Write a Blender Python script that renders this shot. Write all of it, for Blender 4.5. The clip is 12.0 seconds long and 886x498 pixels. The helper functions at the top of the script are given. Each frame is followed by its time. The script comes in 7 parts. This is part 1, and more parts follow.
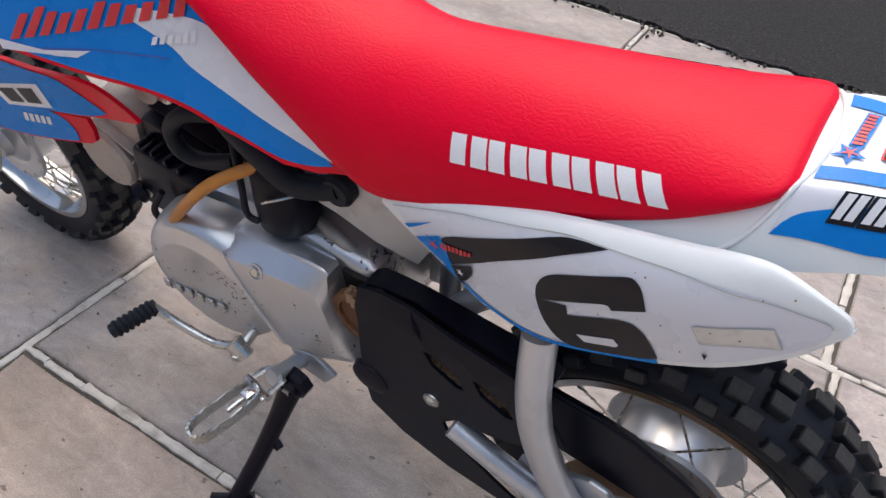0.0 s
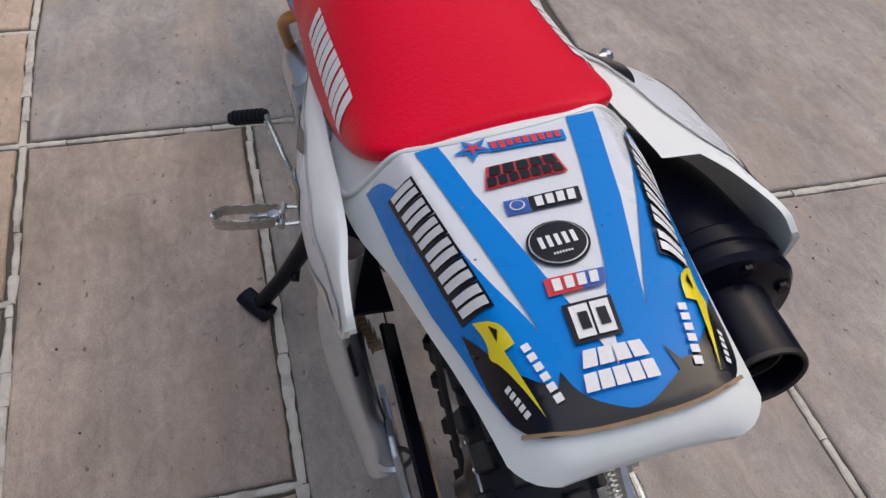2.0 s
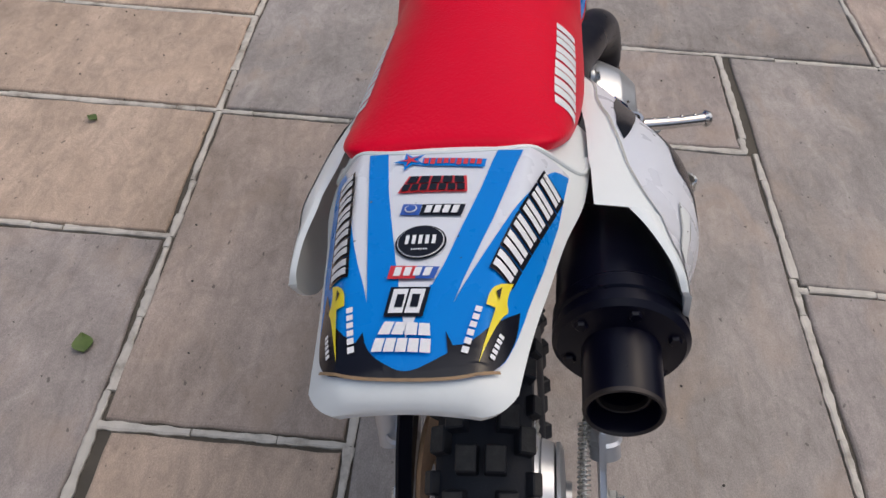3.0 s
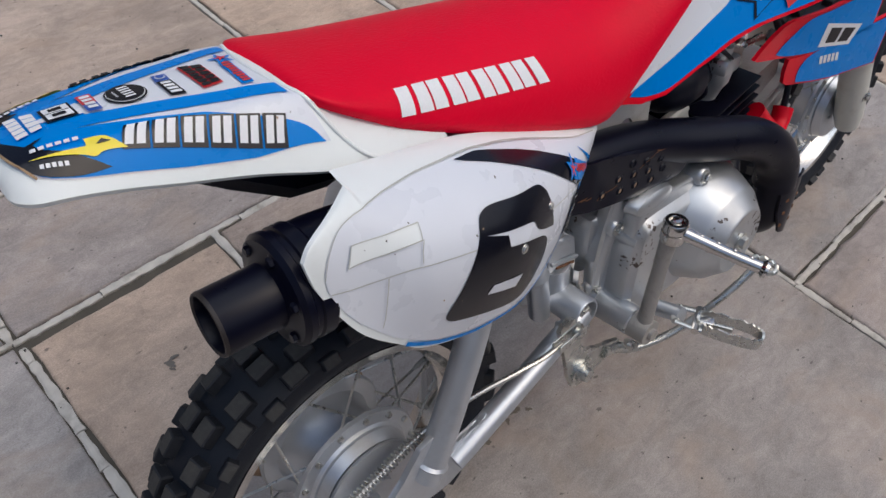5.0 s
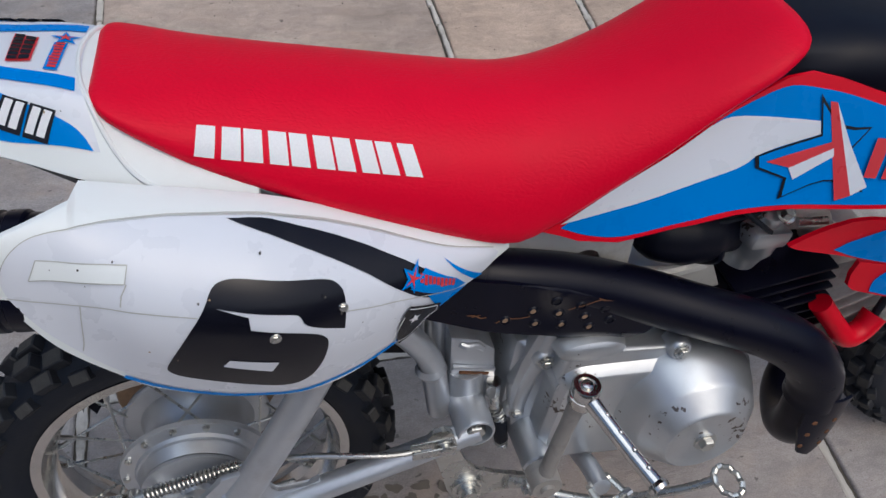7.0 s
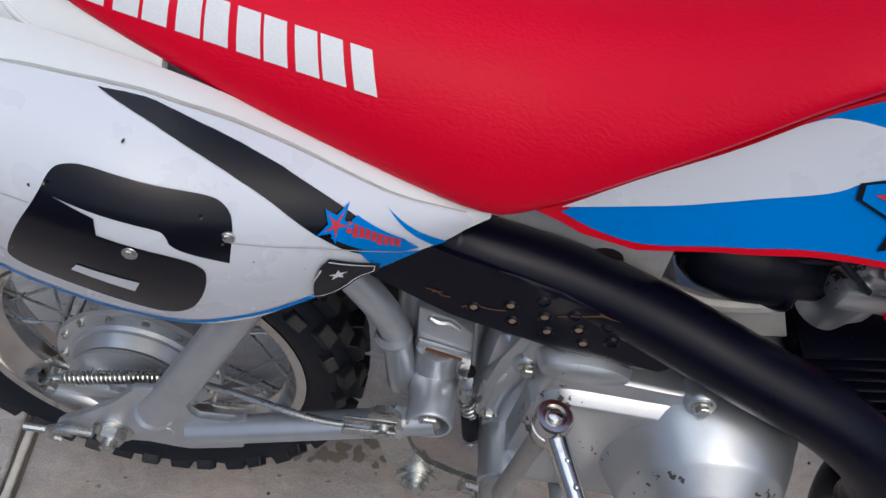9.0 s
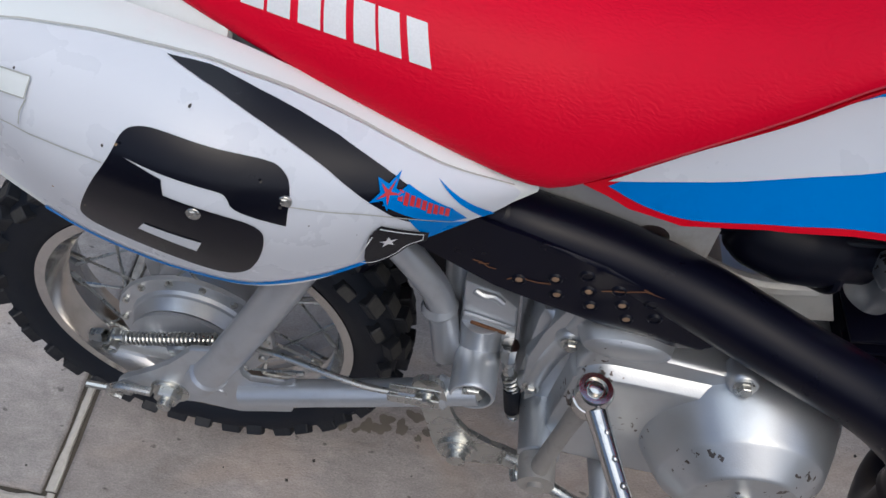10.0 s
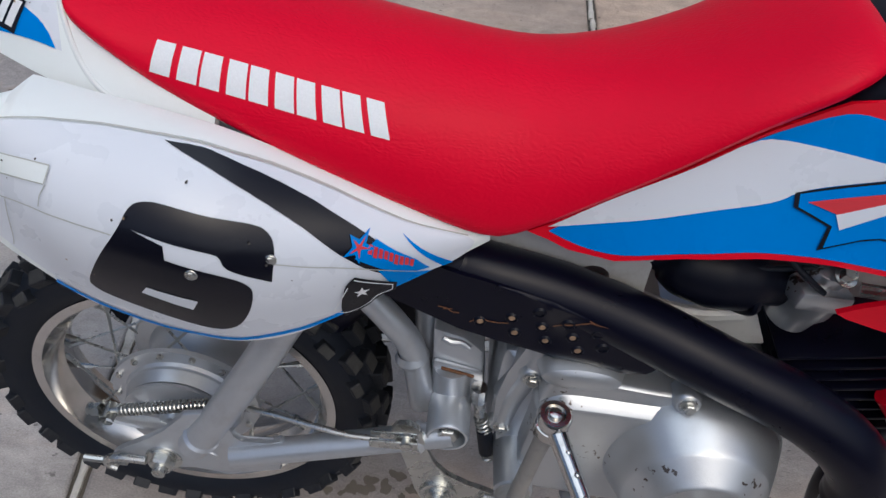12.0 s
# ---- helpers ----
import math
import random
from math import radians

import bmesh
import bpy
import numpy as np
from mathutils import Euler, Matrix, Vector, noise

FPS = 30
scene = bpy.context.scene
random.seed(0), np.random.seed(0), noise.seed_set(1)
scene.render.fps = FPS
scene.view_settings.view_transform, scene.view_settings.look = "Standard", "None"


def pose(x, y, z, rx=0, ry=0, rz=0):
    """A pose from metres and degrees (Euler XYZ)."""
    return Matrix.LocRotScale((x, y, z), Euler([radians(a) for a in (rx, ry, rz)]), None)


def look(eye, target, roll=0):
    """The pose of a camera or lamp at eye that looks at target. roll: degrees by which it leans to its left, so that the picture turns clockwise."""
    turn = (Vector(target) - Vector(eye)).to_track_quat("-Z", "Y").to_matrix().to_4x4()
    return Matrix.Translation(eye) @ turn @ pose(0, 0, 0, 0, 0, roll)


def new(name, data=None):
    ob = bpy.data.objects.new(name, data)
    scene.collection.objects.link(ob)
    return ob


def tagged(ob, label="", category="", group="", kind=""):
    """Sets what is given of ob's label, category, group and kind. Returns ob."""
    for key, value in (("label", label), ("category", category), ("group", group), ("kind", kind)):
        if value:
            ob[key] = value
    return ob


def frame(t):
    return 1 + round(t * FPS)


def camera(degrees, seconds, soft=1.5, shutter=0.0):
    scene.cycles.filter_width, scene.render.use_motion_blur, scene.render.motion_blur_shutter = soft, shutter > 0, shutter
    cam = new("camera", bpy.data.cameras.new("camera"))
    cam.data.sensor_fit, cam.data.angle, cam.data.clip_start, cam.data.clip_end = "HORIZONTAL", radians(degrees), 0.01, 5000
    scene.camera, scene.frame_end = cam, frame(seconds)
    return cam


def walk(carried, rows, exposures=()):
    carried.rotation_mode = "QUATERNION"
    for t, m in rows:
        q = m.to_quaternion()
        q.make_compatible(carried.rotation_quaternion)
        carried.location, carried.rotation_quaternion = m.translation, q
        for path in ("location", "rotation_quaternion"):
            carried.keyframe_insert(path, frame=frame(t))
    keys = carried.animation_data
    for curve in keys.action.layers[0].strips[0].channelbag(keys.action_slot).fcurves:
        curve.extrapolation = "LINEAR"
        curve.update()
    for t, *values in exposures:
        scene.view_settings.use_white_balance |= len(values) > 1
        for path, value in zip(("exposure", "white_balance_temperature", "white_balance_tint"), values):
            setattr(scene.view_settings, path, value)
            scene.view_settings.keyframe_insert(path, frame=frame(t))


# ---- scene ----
LENS = 59.52
cam = camera(LENS, 12.0)
PATH = [
    (0, (-0.0054, 0.4923, 0.7684), (0.3405, -0.1784, 0.1123), 6.54),
    (0.5, (-0.0636, 0.4233, 0.7915), (0.3859, -0.1549, 0.1106), 7.45),
    (1, (-0.1639, 0.3656, 0.8039), (0.3709, -0.1046, 0.1019), 7.90),
    (1.5, (-0.2144, 0.2738, 0.7856), (0.3850, -0.0754, 0.0652), 7.87),
    (2, (-0.2474, 0.1898, 0.7690), (0.3871, -0.0396, 0.0309), 6.69),
    (2.5, (-0.2851, 0.1493, 0.7939), (0.3775, 0.0439, 0.0523), 4.57),
    (2.7, (-0.3129, 0.1217, 0.8097), (0.3596, 0.0653, 0.0718), 4.06),
    (4.3, (-0.2794, -0.1556, 0.8281), (0.3203, 0.1595, 0.0925), 5.73),
    (4.5, (-0.2695, -0.1961, 0.8379), (0.3051, 0.1570, 0.0996), 6.27),
    (5, (-0.2123, -0.2487, 0.8438), (0.2928, 0.1848, 0.0975), 7.70),
    (5.5, (-0.0838, -0.2467, 0.8304), (0.3458, 0.2494, 0.0759), 8.83),
    (6, (-0.0479, -0.2283, 0.8476), (0.2968, 0.3102, 0.0788), 8.82),
    (6.5, (-0.0088, -0.2529, 0.8588), (0.2659, 0.3193, 0.0861), 8.34),
    (7, (0.0783, -0.3119, 0.8708), (0.2914, 0.2713, 0.0869), 8.82),
    (7.2, (0.1088, -0.3230, 0.8679), (0.2966, 0.2577, 0.0758), 9.10),
    (8.8, (0.2022, -0.2437, 0.7922), (0.2461, 0.2876, -0.0539), 10.60),
    (9, (0.2023, -0.2385, 0.7913), (0.2326, 0.2862, -0.0594), 10.24),
    (9.5, (0.2063, -0.2415, 0.7972), (0.2046, 0.2696, -0.0623), 8.47),
    (10, (0.2030, -0.2525, 0.7961), (0.1760, 0.2520, -0.0669), 6.41),
    (10.5, (0.1951, -0.2560, 0.7992), (0.1539, 0.2498, -0.0625), 4.87),
    (11, (0.1933, -0.2620, 0.7991), (0.1532, 0.2617, -0.0518), 4.57),
    (11.5, (0.1939, -0.2686, 0.8039), (0.1647, 0.2853, -0.0281), 4.62),
    (12, (0.2117, -0.3019, 0.8355), (0.2063, 0.2958, 0.0337), 4.72),
]
walk(cam, [(t, look(eye, target, roll)) for t, eye, target, roll in PATH], exposures=[(0.0, 0.82, 6500, 10), (0.5, 0.58, 6500, 10), (1.0, 0.40, 6500, 10), (1.5, 0.23, 6500, 10), (2.0, 0.10, 6500, 10), (4.0, 0.03, 6450, 9), (6.0, -0.02, 5950, 7), (12.0, -0.03, 5900, 6)])

# ---- light: bright overcast sky ----
world = bpy.data.worlds.new("overcast_sky")
scene.world = world
world.use_nodes = True
wn, wl = world.node_tree.nodes, world.node_tree.links
sky = wn.new("ShaderNodeTexSky")
sky.sky_type = 'NISHITA'
sky.sun_disc = False
sky.sun_elevation = radians(58)
sky.sun_rotation = radians(150)
sky.dust_density = 6.0
sky.air_density = 1.0
pale = wn.new("ShaderNodeHueSaturation")
pale.inputs["Saturation"].default_value = 1.10
wl.new(sky.outputs[0], pale.inputs["Color"])
wl.new(pale.outputs[0], wn["Background"].inputs["Color"])
wn["Background"].inputs["Strength"].default_value = 0.112
sun = new("sun", bpy.data.lights.new("sun", 'SUN'))
sun.data.energy = 0.75
sun.data.angle = radians(60)
sun.data.color = (0.97, 0.985, 1.0)
sun.matrix_world = look((-0.4, 0.35, 3.0), (0, 0, 0))
scene.view_settings.exposure = 0.12

# ---- materials ----
def mat(name, color, rough=0.5, metal=0.0, vary=0.08, scale=40.0, bump=0.0, bump_scale=400.0, coat=0.0, dirt=None, dirt_scale=9.0, dirt_amount=0.0, spec=0.5, chips=0.0):
    m = bpy.data.materials.new(name)
    m.use_nodes = True
    n, l = m.node_tree.nodes, m.node_tree.links
    b = n["Principled BSDF"]
    b.inputs["Roughness"].default_value = rough
    b.inputs["Metallic"].default_value = metal
    b.inputs["Coat Weight"].default_value = coat
    b.inputs["Specular IOR Level"].default_value = spec
    tc = n.new("ShaderNodeTexCoord")
    nz = n.new("ShaderNodeTexNoise")
    nz.inputs["Scale"].default_value = scale
    nz.inputs["Detail"].default_value = 6.0
    l.new(tc.outputs["Object"], nz.inputs["Vector"])
    ramp = n.new("ShaderNodeMapRange")
    ramp.inputs["To Min"].default_value = 1.0 - vary
    ramp.inputs["To Max"].default_value = 1.0 + vary
    l.new(nz.outputs["Fac"], ramp.inputs["Value"])
    mix = n.new("ShaderNodeMix")
    mix.data_type, mix.blend_type = 'RGBA', 'MULTIPLY'
    mix.inputs["Factor"].default_value = 1.0
    mix.inputs["A"].default_value = (*color, 1)
    l.new(ramp.outputs[0], mix.inputs["B"])
    out = mix.outputs["Result"]
    if dirt is not None:
        nd = n.new("ShaderNodeTexNoise")
        nd.inputs["Scale"].default_value = dirt_scale
        nd.inputs["Detail"].default_value = 8.0
        nd.inputs["Roughness"].default_value = 0.7
        l.new(tc.outputs["Object"], nd.inputs["Vector"])
        r2 = n.new("ShaderNodeMapRange")
        r2.inputs["From Min"].default_value = 0.52
        r2.inputs["From Max"].default_value = 0.72
        r2.inputs["To Max"].default_value = dirt_amount
        l.new(nd.outputs["Fac"], r2.inputs["Value"])
        m2 = n.new("ShaderNodeMix")
        m2.data_type = 'RGBA'
        l.new(r2.outputs[0], m2.inputs["Factor"])
        l.new(out, m2.inputs["A"])
        m2.inputs["B"].default_value = (*dirt, 1)
        out = m2.outputs["Result"]
    if chips > 0:
        nc = n.new("ShaderNodeTexNoise")
        nc.inputs["Scale"].default_value = 210.0
        nc.inputs["Detail"].default_value = 3.0
        l.new(tc.outputs["Object"], nc.inputs["Vector"])
        area = n.new("ShaderNodeTexNoise")
        area.inputs["Scale"].default_value = 22.0
        l.new(tc.outputs["Object"], area.inputs["Vector"])
        both = n.new("ShaderNodeMath")
        both.operation = 'MULTIPLY'
        l.new(nc.outputs["Fac"], both.inputs[0])
        l.new(area.outputs["Fac"], both.inputs[1])
        r3 = n.new("ShaderNodeMapRange")
        r3.inputs["From Min"].default_value = 0.40 - 0.03 * chips
        r3.inputs["From Max"].default_value = 0.42 - 0.03 * chips
        l.new(both.outputs[0], r3.inputs["Value"])
        m3 = n.new("ShaderNodeMix")
        m3.data_type = 'RGBA'
        l.new(r3.outputs[0], m3.inputs["Factor"])
        l.new(out, m3.inputs["A"])
        m3.inputs["B"].default_value = (0.13, 0.11, 0.10, 1)
        out = m3.outputs["Result"]
    l.new(out, b.inputs["Base Color"])
    rr = n.new("ShaderNodeMapRange")
    rr.inputs["To Min"].default_value = max(rough - 0.08, 0.02)
    rr.inputs["To Max"].default_value = min(rough + 0.08, 1.0)
    l.new(nz.outputs["Fac"], rr.inputs["Value"])
    l.new(rr.outputs[0], b.inputs["Roughness"])
    if bump > 0:
        nb = n.new("ShaderNodeTexNoise")
        nb.inputs["Scale"].default_value = bump_scale
        nb.inputs["Detail"].default_value = 4.0
        l.new(tc.outputs["Object"], nb.inputs["Vector"])
        bp = n.new("ShaderNodeBump")
        bp.inputs["Strength"].default_value = bump
        bp.inputs["Distance"].default_value = 0.001
        l.new(nb.outputs["Fac"], bp.inputs["Height"])
        l.new(bp.outputs[0], b.inputs["Normal"])
    return m


M = {}
def grained_vinyl(name, color):
    """Red seat cover: fine leather grain, broader creases, a few rubbed specks."""
    m = mat(name, color, 0.38, vary=0.05, spec=0.11)
    n, l = m.node_tree.nodes, m.node_tree.links
    tc = n.new("ShaderNodeTexCoord")
    warp = n.new("ShaderNodeTexNoise")
    warp.inputs["Scale"].default_value = 60
    l.new(tc.outputs["Object"], warp.inputs["Vector"])
    mp = n.new("ShaderNodeMix")
    mp.data_type, mp.blend_type = 'RGBA', 'ADD'
    mp.inputs["Factor"].default_value = 0.012
    l.new(tc.outputs["Object"], mp.inputs["A"])
    l.new(warp.outputs["Color"], mp.inputs["B"])
    st = n.new("ShaderNodeMapping")
    st.inputs["Scale"].default_value = (0.62, 1.0, 1.3)
    l.new(mp.outputs["Result"], st.inputs["Vector"])
    cell = n.new("ShaderNodeTexVoronoi")
    cell.feature = 'SMOOTH_F1'
    cell.inputs["Scale"].default_value = 520
    l.new(st.outputs[0], cell.inputs["Vector"])
    crease = n.new("ShaderNodeTexNoise")
    crease.inputs["Scale"].default_value = 330
    crease.inputs["Detail"].default_value = 3
    crease.inputs["Distortion"].default_value = 1.6
    l.new(st.outputs[0], crease.inputs["Vector"])
    where = n.new("ShaderNodeTexNoise")
    where.inputs["Scale"].default_value = 16
    l.new(tc.outputs["Object"], where.inputs["Vector"])
    r = n.new("ShaderNodeMapRange")
    r.inputs["From Min"].default_value = 0.38
    r.inputs["From Max"].default_value = 0.62
    r.inputs["To Min"].default_value = 0.10
    r.inputs["To Max"].default_value = 0.42
    l.new(where.outputs["Fac"], r.inputs["Value"])
    mu = n.new("ShaderNodeMath")
    mu.operation = 'MULTIPLY'
    l.new(crease.outputs["Fac"], mu.inputs[0])
    l.new(r.outputs[0], mu.inputs[1])
    sm = n.new("ShaderNodeMath")
    sm.operation = 'MULTIPLY_ADD'
    l.new(cell.outputs["Distance"], sm.inputs[0])
    sm.inputs[1].default_value = -0.55
    l.new(mu.outputs[0], sm.inputs[2])
    bp = n.new("ShaderNodeBump")
    bp.inputs["Strength"].default_value = 0.42
    bp.inputs["Distance"].default_value = 0.0010
    l.new(sm.outputs[0], bp.inputs["Height"])
    l.new(bp.outputs[0], n["Principled BSDF"].inputs["Normal"])
    return m


M["red_vinyl"] = grained_vinyl("red_vinyl", (0.70, 0.0005, 0.026))
M["white_plastic"] = mat("white_plastic", (0.77, 0.81, 0.81), 0.40, vary=0.03, dirt=(0.45, 0.42, 0.36), dirt_scale=30, dirt_amount=0.12)
M["white_vinyl"] = mat("white_vinyl", (0.68, 0.71, 0.77), 0.28, vary=0.025, scale=25)
M["blue_vinyl"] = mat("blue_vinyl", (0.0005, 0.205, 0.66), 0.28, vary=0.03, spec=0.16)
M["black_vinyl"] = mat("black_vinyl", (0.0045, 0.0048, 0.0100), 0.22, vary=0.2, spec=0.34, dirt=(0.02, 0.02, 0.022), dirt_scale=60, dirt_amount=0.3)
M["red_plastic"] = mat("red_plastic", (0.68, 0.002, 0.018), 0.25, vary=0.04, spec=0.2)
M["red_ink"] = mat("red_ink", (0.60, 0.03, 0.04), 0.3)
M["yellow_ink"] = mat("yellow_ink", (0.80, 0.66, 0.02), 0.3)
M["navy_ink"] = mat("navy_ink", (0.03, 0.10, 0.42), 0.3)
M["white_ink"] = mat("white_ink", (0.76, 0.77, 0.79), 0.45, vary=0.1, scale=900)
M["silver_paint"] = mat("silver_paint", (0.56, 0.59, 0.63), 0.37, metal=0.75, vary=0.05, scale=60, dirt=(0.22, 0.19, 0.17), dirt_scale=35, dirt_amount=0.2, bump=0.04, spec=0.5)
M["cast_aluminium"] = mat("cast_aluminium", (0.56, 0.58, 0.60), 0.34, metal=0.80, vary=0.08, scale=50, dirt=(0.20, 0.18, 0.16), dirt_scale=25, dirt_amount=0.2, bump=0.10, bump_scale=900, spec=0.5, chips=0.4)
M["raw_cast"] = mat("raw_cast", (0.42, 0.40, 0.37), 0.6, metal=0.55, vary=0.15, scale=60, dirt=(0.10, 0.085, 0.07), dirt_scale=30, dirt_amount=0.5, bump=0.3, bump_scale=700)
M["chrome"] = mat("chrome", (0.66, 0.65, 0.63), 0.16, metal=1.0, vary=0.08, dirt=(0.25, 0.2, 0.15), dirt_scale=60, dirt_amount=0.3)
M["zinc"] = mat("zinc", (0.58, 0.585, 0.56), 0.28, metal=0.95, vary=0.12, scale=90, dirt=(0.26, 0.2, 0.14), dirt_scale=70, dirt_amount=0.3)
M["rubber"] = mat("rubber", (0.006, 0.009, 0.016), 0.55, vary=0.25, scale=60, bump=0.2, bump_scale=900, spec=0.3)
M["knob_rubber"] = mat("knob_rubber", (0.010, 0.012, 0.017), 0.55, vary=0.3, scale=90, dirt=(0.05, 0.05, 0.05), dirt_scale=60, dirt_amount=0.30, bump=0.25, bump_scale=700, spec=0.4)
M["worn_rubber"] = mat("worn_rubber", (0.046, 0.046, 0.045), 0.7, vary=0.45, scale=130, dirt=(0.13, 0.122, 0.11), dirt_scale=75, dirt_amount=0.6, bump=0.4, bump_scale=500, spec=0.3)
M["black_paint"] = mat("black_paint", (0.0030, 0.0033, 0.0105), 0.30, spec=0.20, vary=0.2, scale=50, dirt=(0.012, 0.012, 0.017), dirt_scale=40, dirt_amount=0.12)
M["black_plastic"] = mat("black_plastic", (0.003, 0.0038, 0.0100), 0.40, spec=0.20, vary=0.2, bump=0.1, bump_scale=1200)
M["frame_silver"] = mat("frame_silver", (0.60, 0.60, 0.58), 0.45, metal=0.25, vary=0.08, dirt=(0.2, 0.16, 0.12), dirt_scale=30, dirt_amount=0.35)
M["hose_amber"] = mat("hose_amber", (0.50, 0.20, 0.032), 0.35, vary=0.2)
M["chain_steel"] = mat("chain_steel", (0.40, 0.27, 0.17), 0.45, metal=0.5, vary=0.35, scale=200)
M["rust"] = mat("rust", (0.16, 0.07, 0.03), 0.7, vary=0.3, scale=150)
M["clear_tape"] = mat("clear_tape", (0.66, 0.65, 0.60), 0.35, vary=0.12, scale=60, dirt=(0.4, 0.38, 0.32), dirt_scale=60, dirt_amount=0.6)
M["grey_inner"] = mat("grey_inner", (0.45, 0.46, 0.43), 0.5, vary=0.1, dirt=(0.2, 0.18, 0.15), dirt_scale=20, dirt_amount=0.5)
M["scorched_steel"] = mat("scorched_steel", (0.036, 0.030, 0.029), 0.5, metal=0.4, vary=0.4, scale=140)
M["worn_brown"] = mat("worn_brown", (0.30, 0.20, 0.11), 0.7, vary=0.4, scale=200)
M["fork_white"] = mat("fork_white", (0.60, 0.60, 0.55), 0.45, vary=0.08, dirt=(0.3, 0.27, 0.22), dirt_scale=30, dirt_amount=0.4)
M["asphalt"] = mat("asphalt", (0.013, 0.0135, 0.016), 0.8, vary=0.9, scale=140, bump=1.0, bump_scale=130, dirt=(0.075, 0.075, 0.08), dirt_scale=170, dirt_amount=0.9, spec=0.2)


def stone_mat(title="sandstone", hue=None):
    """Riven sandstone; hue, where given, is the bed colour of one kind of slab."""
    m = bpy.data.materials.new(title)
    m.use_nodes = True
    n, l = m.node_tree.nodes, m.node_tree.links
    b = n["Principled BSDF"]
    b.inputs["Roughness"].default_value = 0.75
    b.inputs["Specular IOR Level"].default_value = 0.35
    tc = n.new("ShaderNodeTexCoord")
    oi = n.new("ShaderNodeObjectInfo")
    tint = n.new("ShaderNodeValToRGB")
    tint.color_ramp.interpolation = 'LINEAR'
    cr = tint.color_ramp.elements
    cr[0].position, cr[0].color = 0.0, (0.293, 0.275, 0.272, 1)
    cr[1].position, cr[1].color = 1.0, (0.407, 0.336, 0.300, 1)
    for p, c in ((0.3, (0.373, 0.316, 0.288, 1)), (0.55, (0.307, 0.295, 0.295, 1)), (0.8, (0.428, 0.351, 0.296, 1))):
        e = cr.new(p)
        e.color = c
    if hue:
        for e in cr:
            k = 0.94 + 0.12 * e.position
            e.color = (hue[0] * k, hue[1] * k, hue[2] * k, 1)
    l.new(oi.outputs["Random"], tint.inputs["Fac"])
    off = n.new("ShaderNodeVectorMath")
    off.operation = 'MULTIPLY_ADD'
    off.inputs[1].default_value = (1, 1, 1)
    l.new(tc.outputs["Object"], off.inputs[0])
    l.new(oi.outputs["Location"], off.inputs[2])
    st = n.new("ShaderNodeMapping")
    st.inputs["Scale"].default_value = (1.0, 1.6, 1.0)
    l.new(off.outputs[0], st.inputs["Vector"])

    def noise_of(scale, detail, rough, dist=0.0):
        k = n.new("ShaderNodeTexNoise")
        k.inputs["Scale"].default_value = scale
        k.inputs["Detail"].default_value = detail
        k.inputs["Roughness"].default_value = rough
        k.inputs["Distortion"].default_value = dist
        l.new(st.outputs[0], k.inputs["Vector"])
        return k

    def rng(src, a, bb, c, d):
        r = n.new("ShaderNodeMapRange")
        for key, v in (("From Min", a), ("From Max", bb), ("To Min", c), ("To Max", d)):
            r.inputs[key].default_value = v
        l.new(src, r.inputs["Value"])
        return r.outputs[0]

    def mul(a, fac):
        x = n.new("ShaderNodeMix")
        x.data_type, x.blend_type = 'RGBA', 'MULTIPLY'
        x.inputs["Factor"].default_value = 1.0
        l.new(a, x.inputs["A"])
        l.new(fac, x.inputs["B"])
        return x.outputs["Result"]

    big = noise_of(4.5, 5, 0.6, 0.6)
    mid = noise_of(26, 8, 0.7, 1.2)
    fine = noise_of(420, 3, 0.6)
    col = mul(tint.outputs[0], rng(big.outputs["Fac"], 0.3, 0.7, 0.76, 1.22))
    col = mul(col, rng(mid.outputs["Fac"], 0.3, 0.7, 0.80, 1.17))
    col = mul(col, rng(fine.outputs["Fac"], 0.3, 0.7, 0.82, 1.18))
    ss = n.new("ShaderNodeMapping")
    ss.inputs["Scale"].default_value = (0.18, 1.5, 1.0)
    ss.inputs["Rotation"].default_value = (0, 0, 0.5)
    l.new(off.outputs[0], ss.inputs["Vector"])
    streak = noise_of(26, 6, 0.65, 0.8)
    l.new(ss.outputs[0], streak.inputs["Vector"])
    col = mul(col, rng(streak.outputs["Fac"], 0.32, 0.68, 0.91, 1.08))
    warm = noise_of(7, 4, 0.5, 1.0)
    w = n.new("ShaderNodeMix")
    w.data_type = 'RGBA'
    l.new(rng(warm.outputs["Fac"], 0.5, 0.75, 0.0, 0.45), w.inputs["Factor"])
    l.new(col, w.inputs["A"])
    w.inputs["B"].default_value = (0.43, 0.325, 0.245, 1)
    spots = noise_of(60, 2, 0.5)
    s2 = n.new("ShaderNodeMix")
    s2.data_type = 'RGBA'
    l.new(rng(spots.outputs["Fac"], 0.69, 0.74, 0.0, 0.65), s2.inputs["Factor"])
    l.new(w.outputs["Result"], s2.inputs["A"])
    s2.inputs["B"].default_value = (0.06, 0.055, 0.05, 1)
    l.new(s2.outputs["Result"], b.inputs["Base Color"])
    relief = noise_of(9, 7, 0.55, 0.7)
    add = n.new("ShaderNodeMath")
    add.operation = 'MULTIPLY_ADD'
    l.new(fine.outputs["Fac"], add.inputs[0])
    add.inputs[1].default_value = 0.10
    l.new(relief.outputs["Fac"], add.inputs[2])
    bp = n.new("ShaderNodeBump")
    bp.inputs["Strength"].default_value = 0.6
    bp.inputs["Distance"].default_value = 0.010
    l.new(add.outputs[0], bp.inputs["Height"])
    l.new(bp.outputs[0], b.inputs["Normal"])
    return m


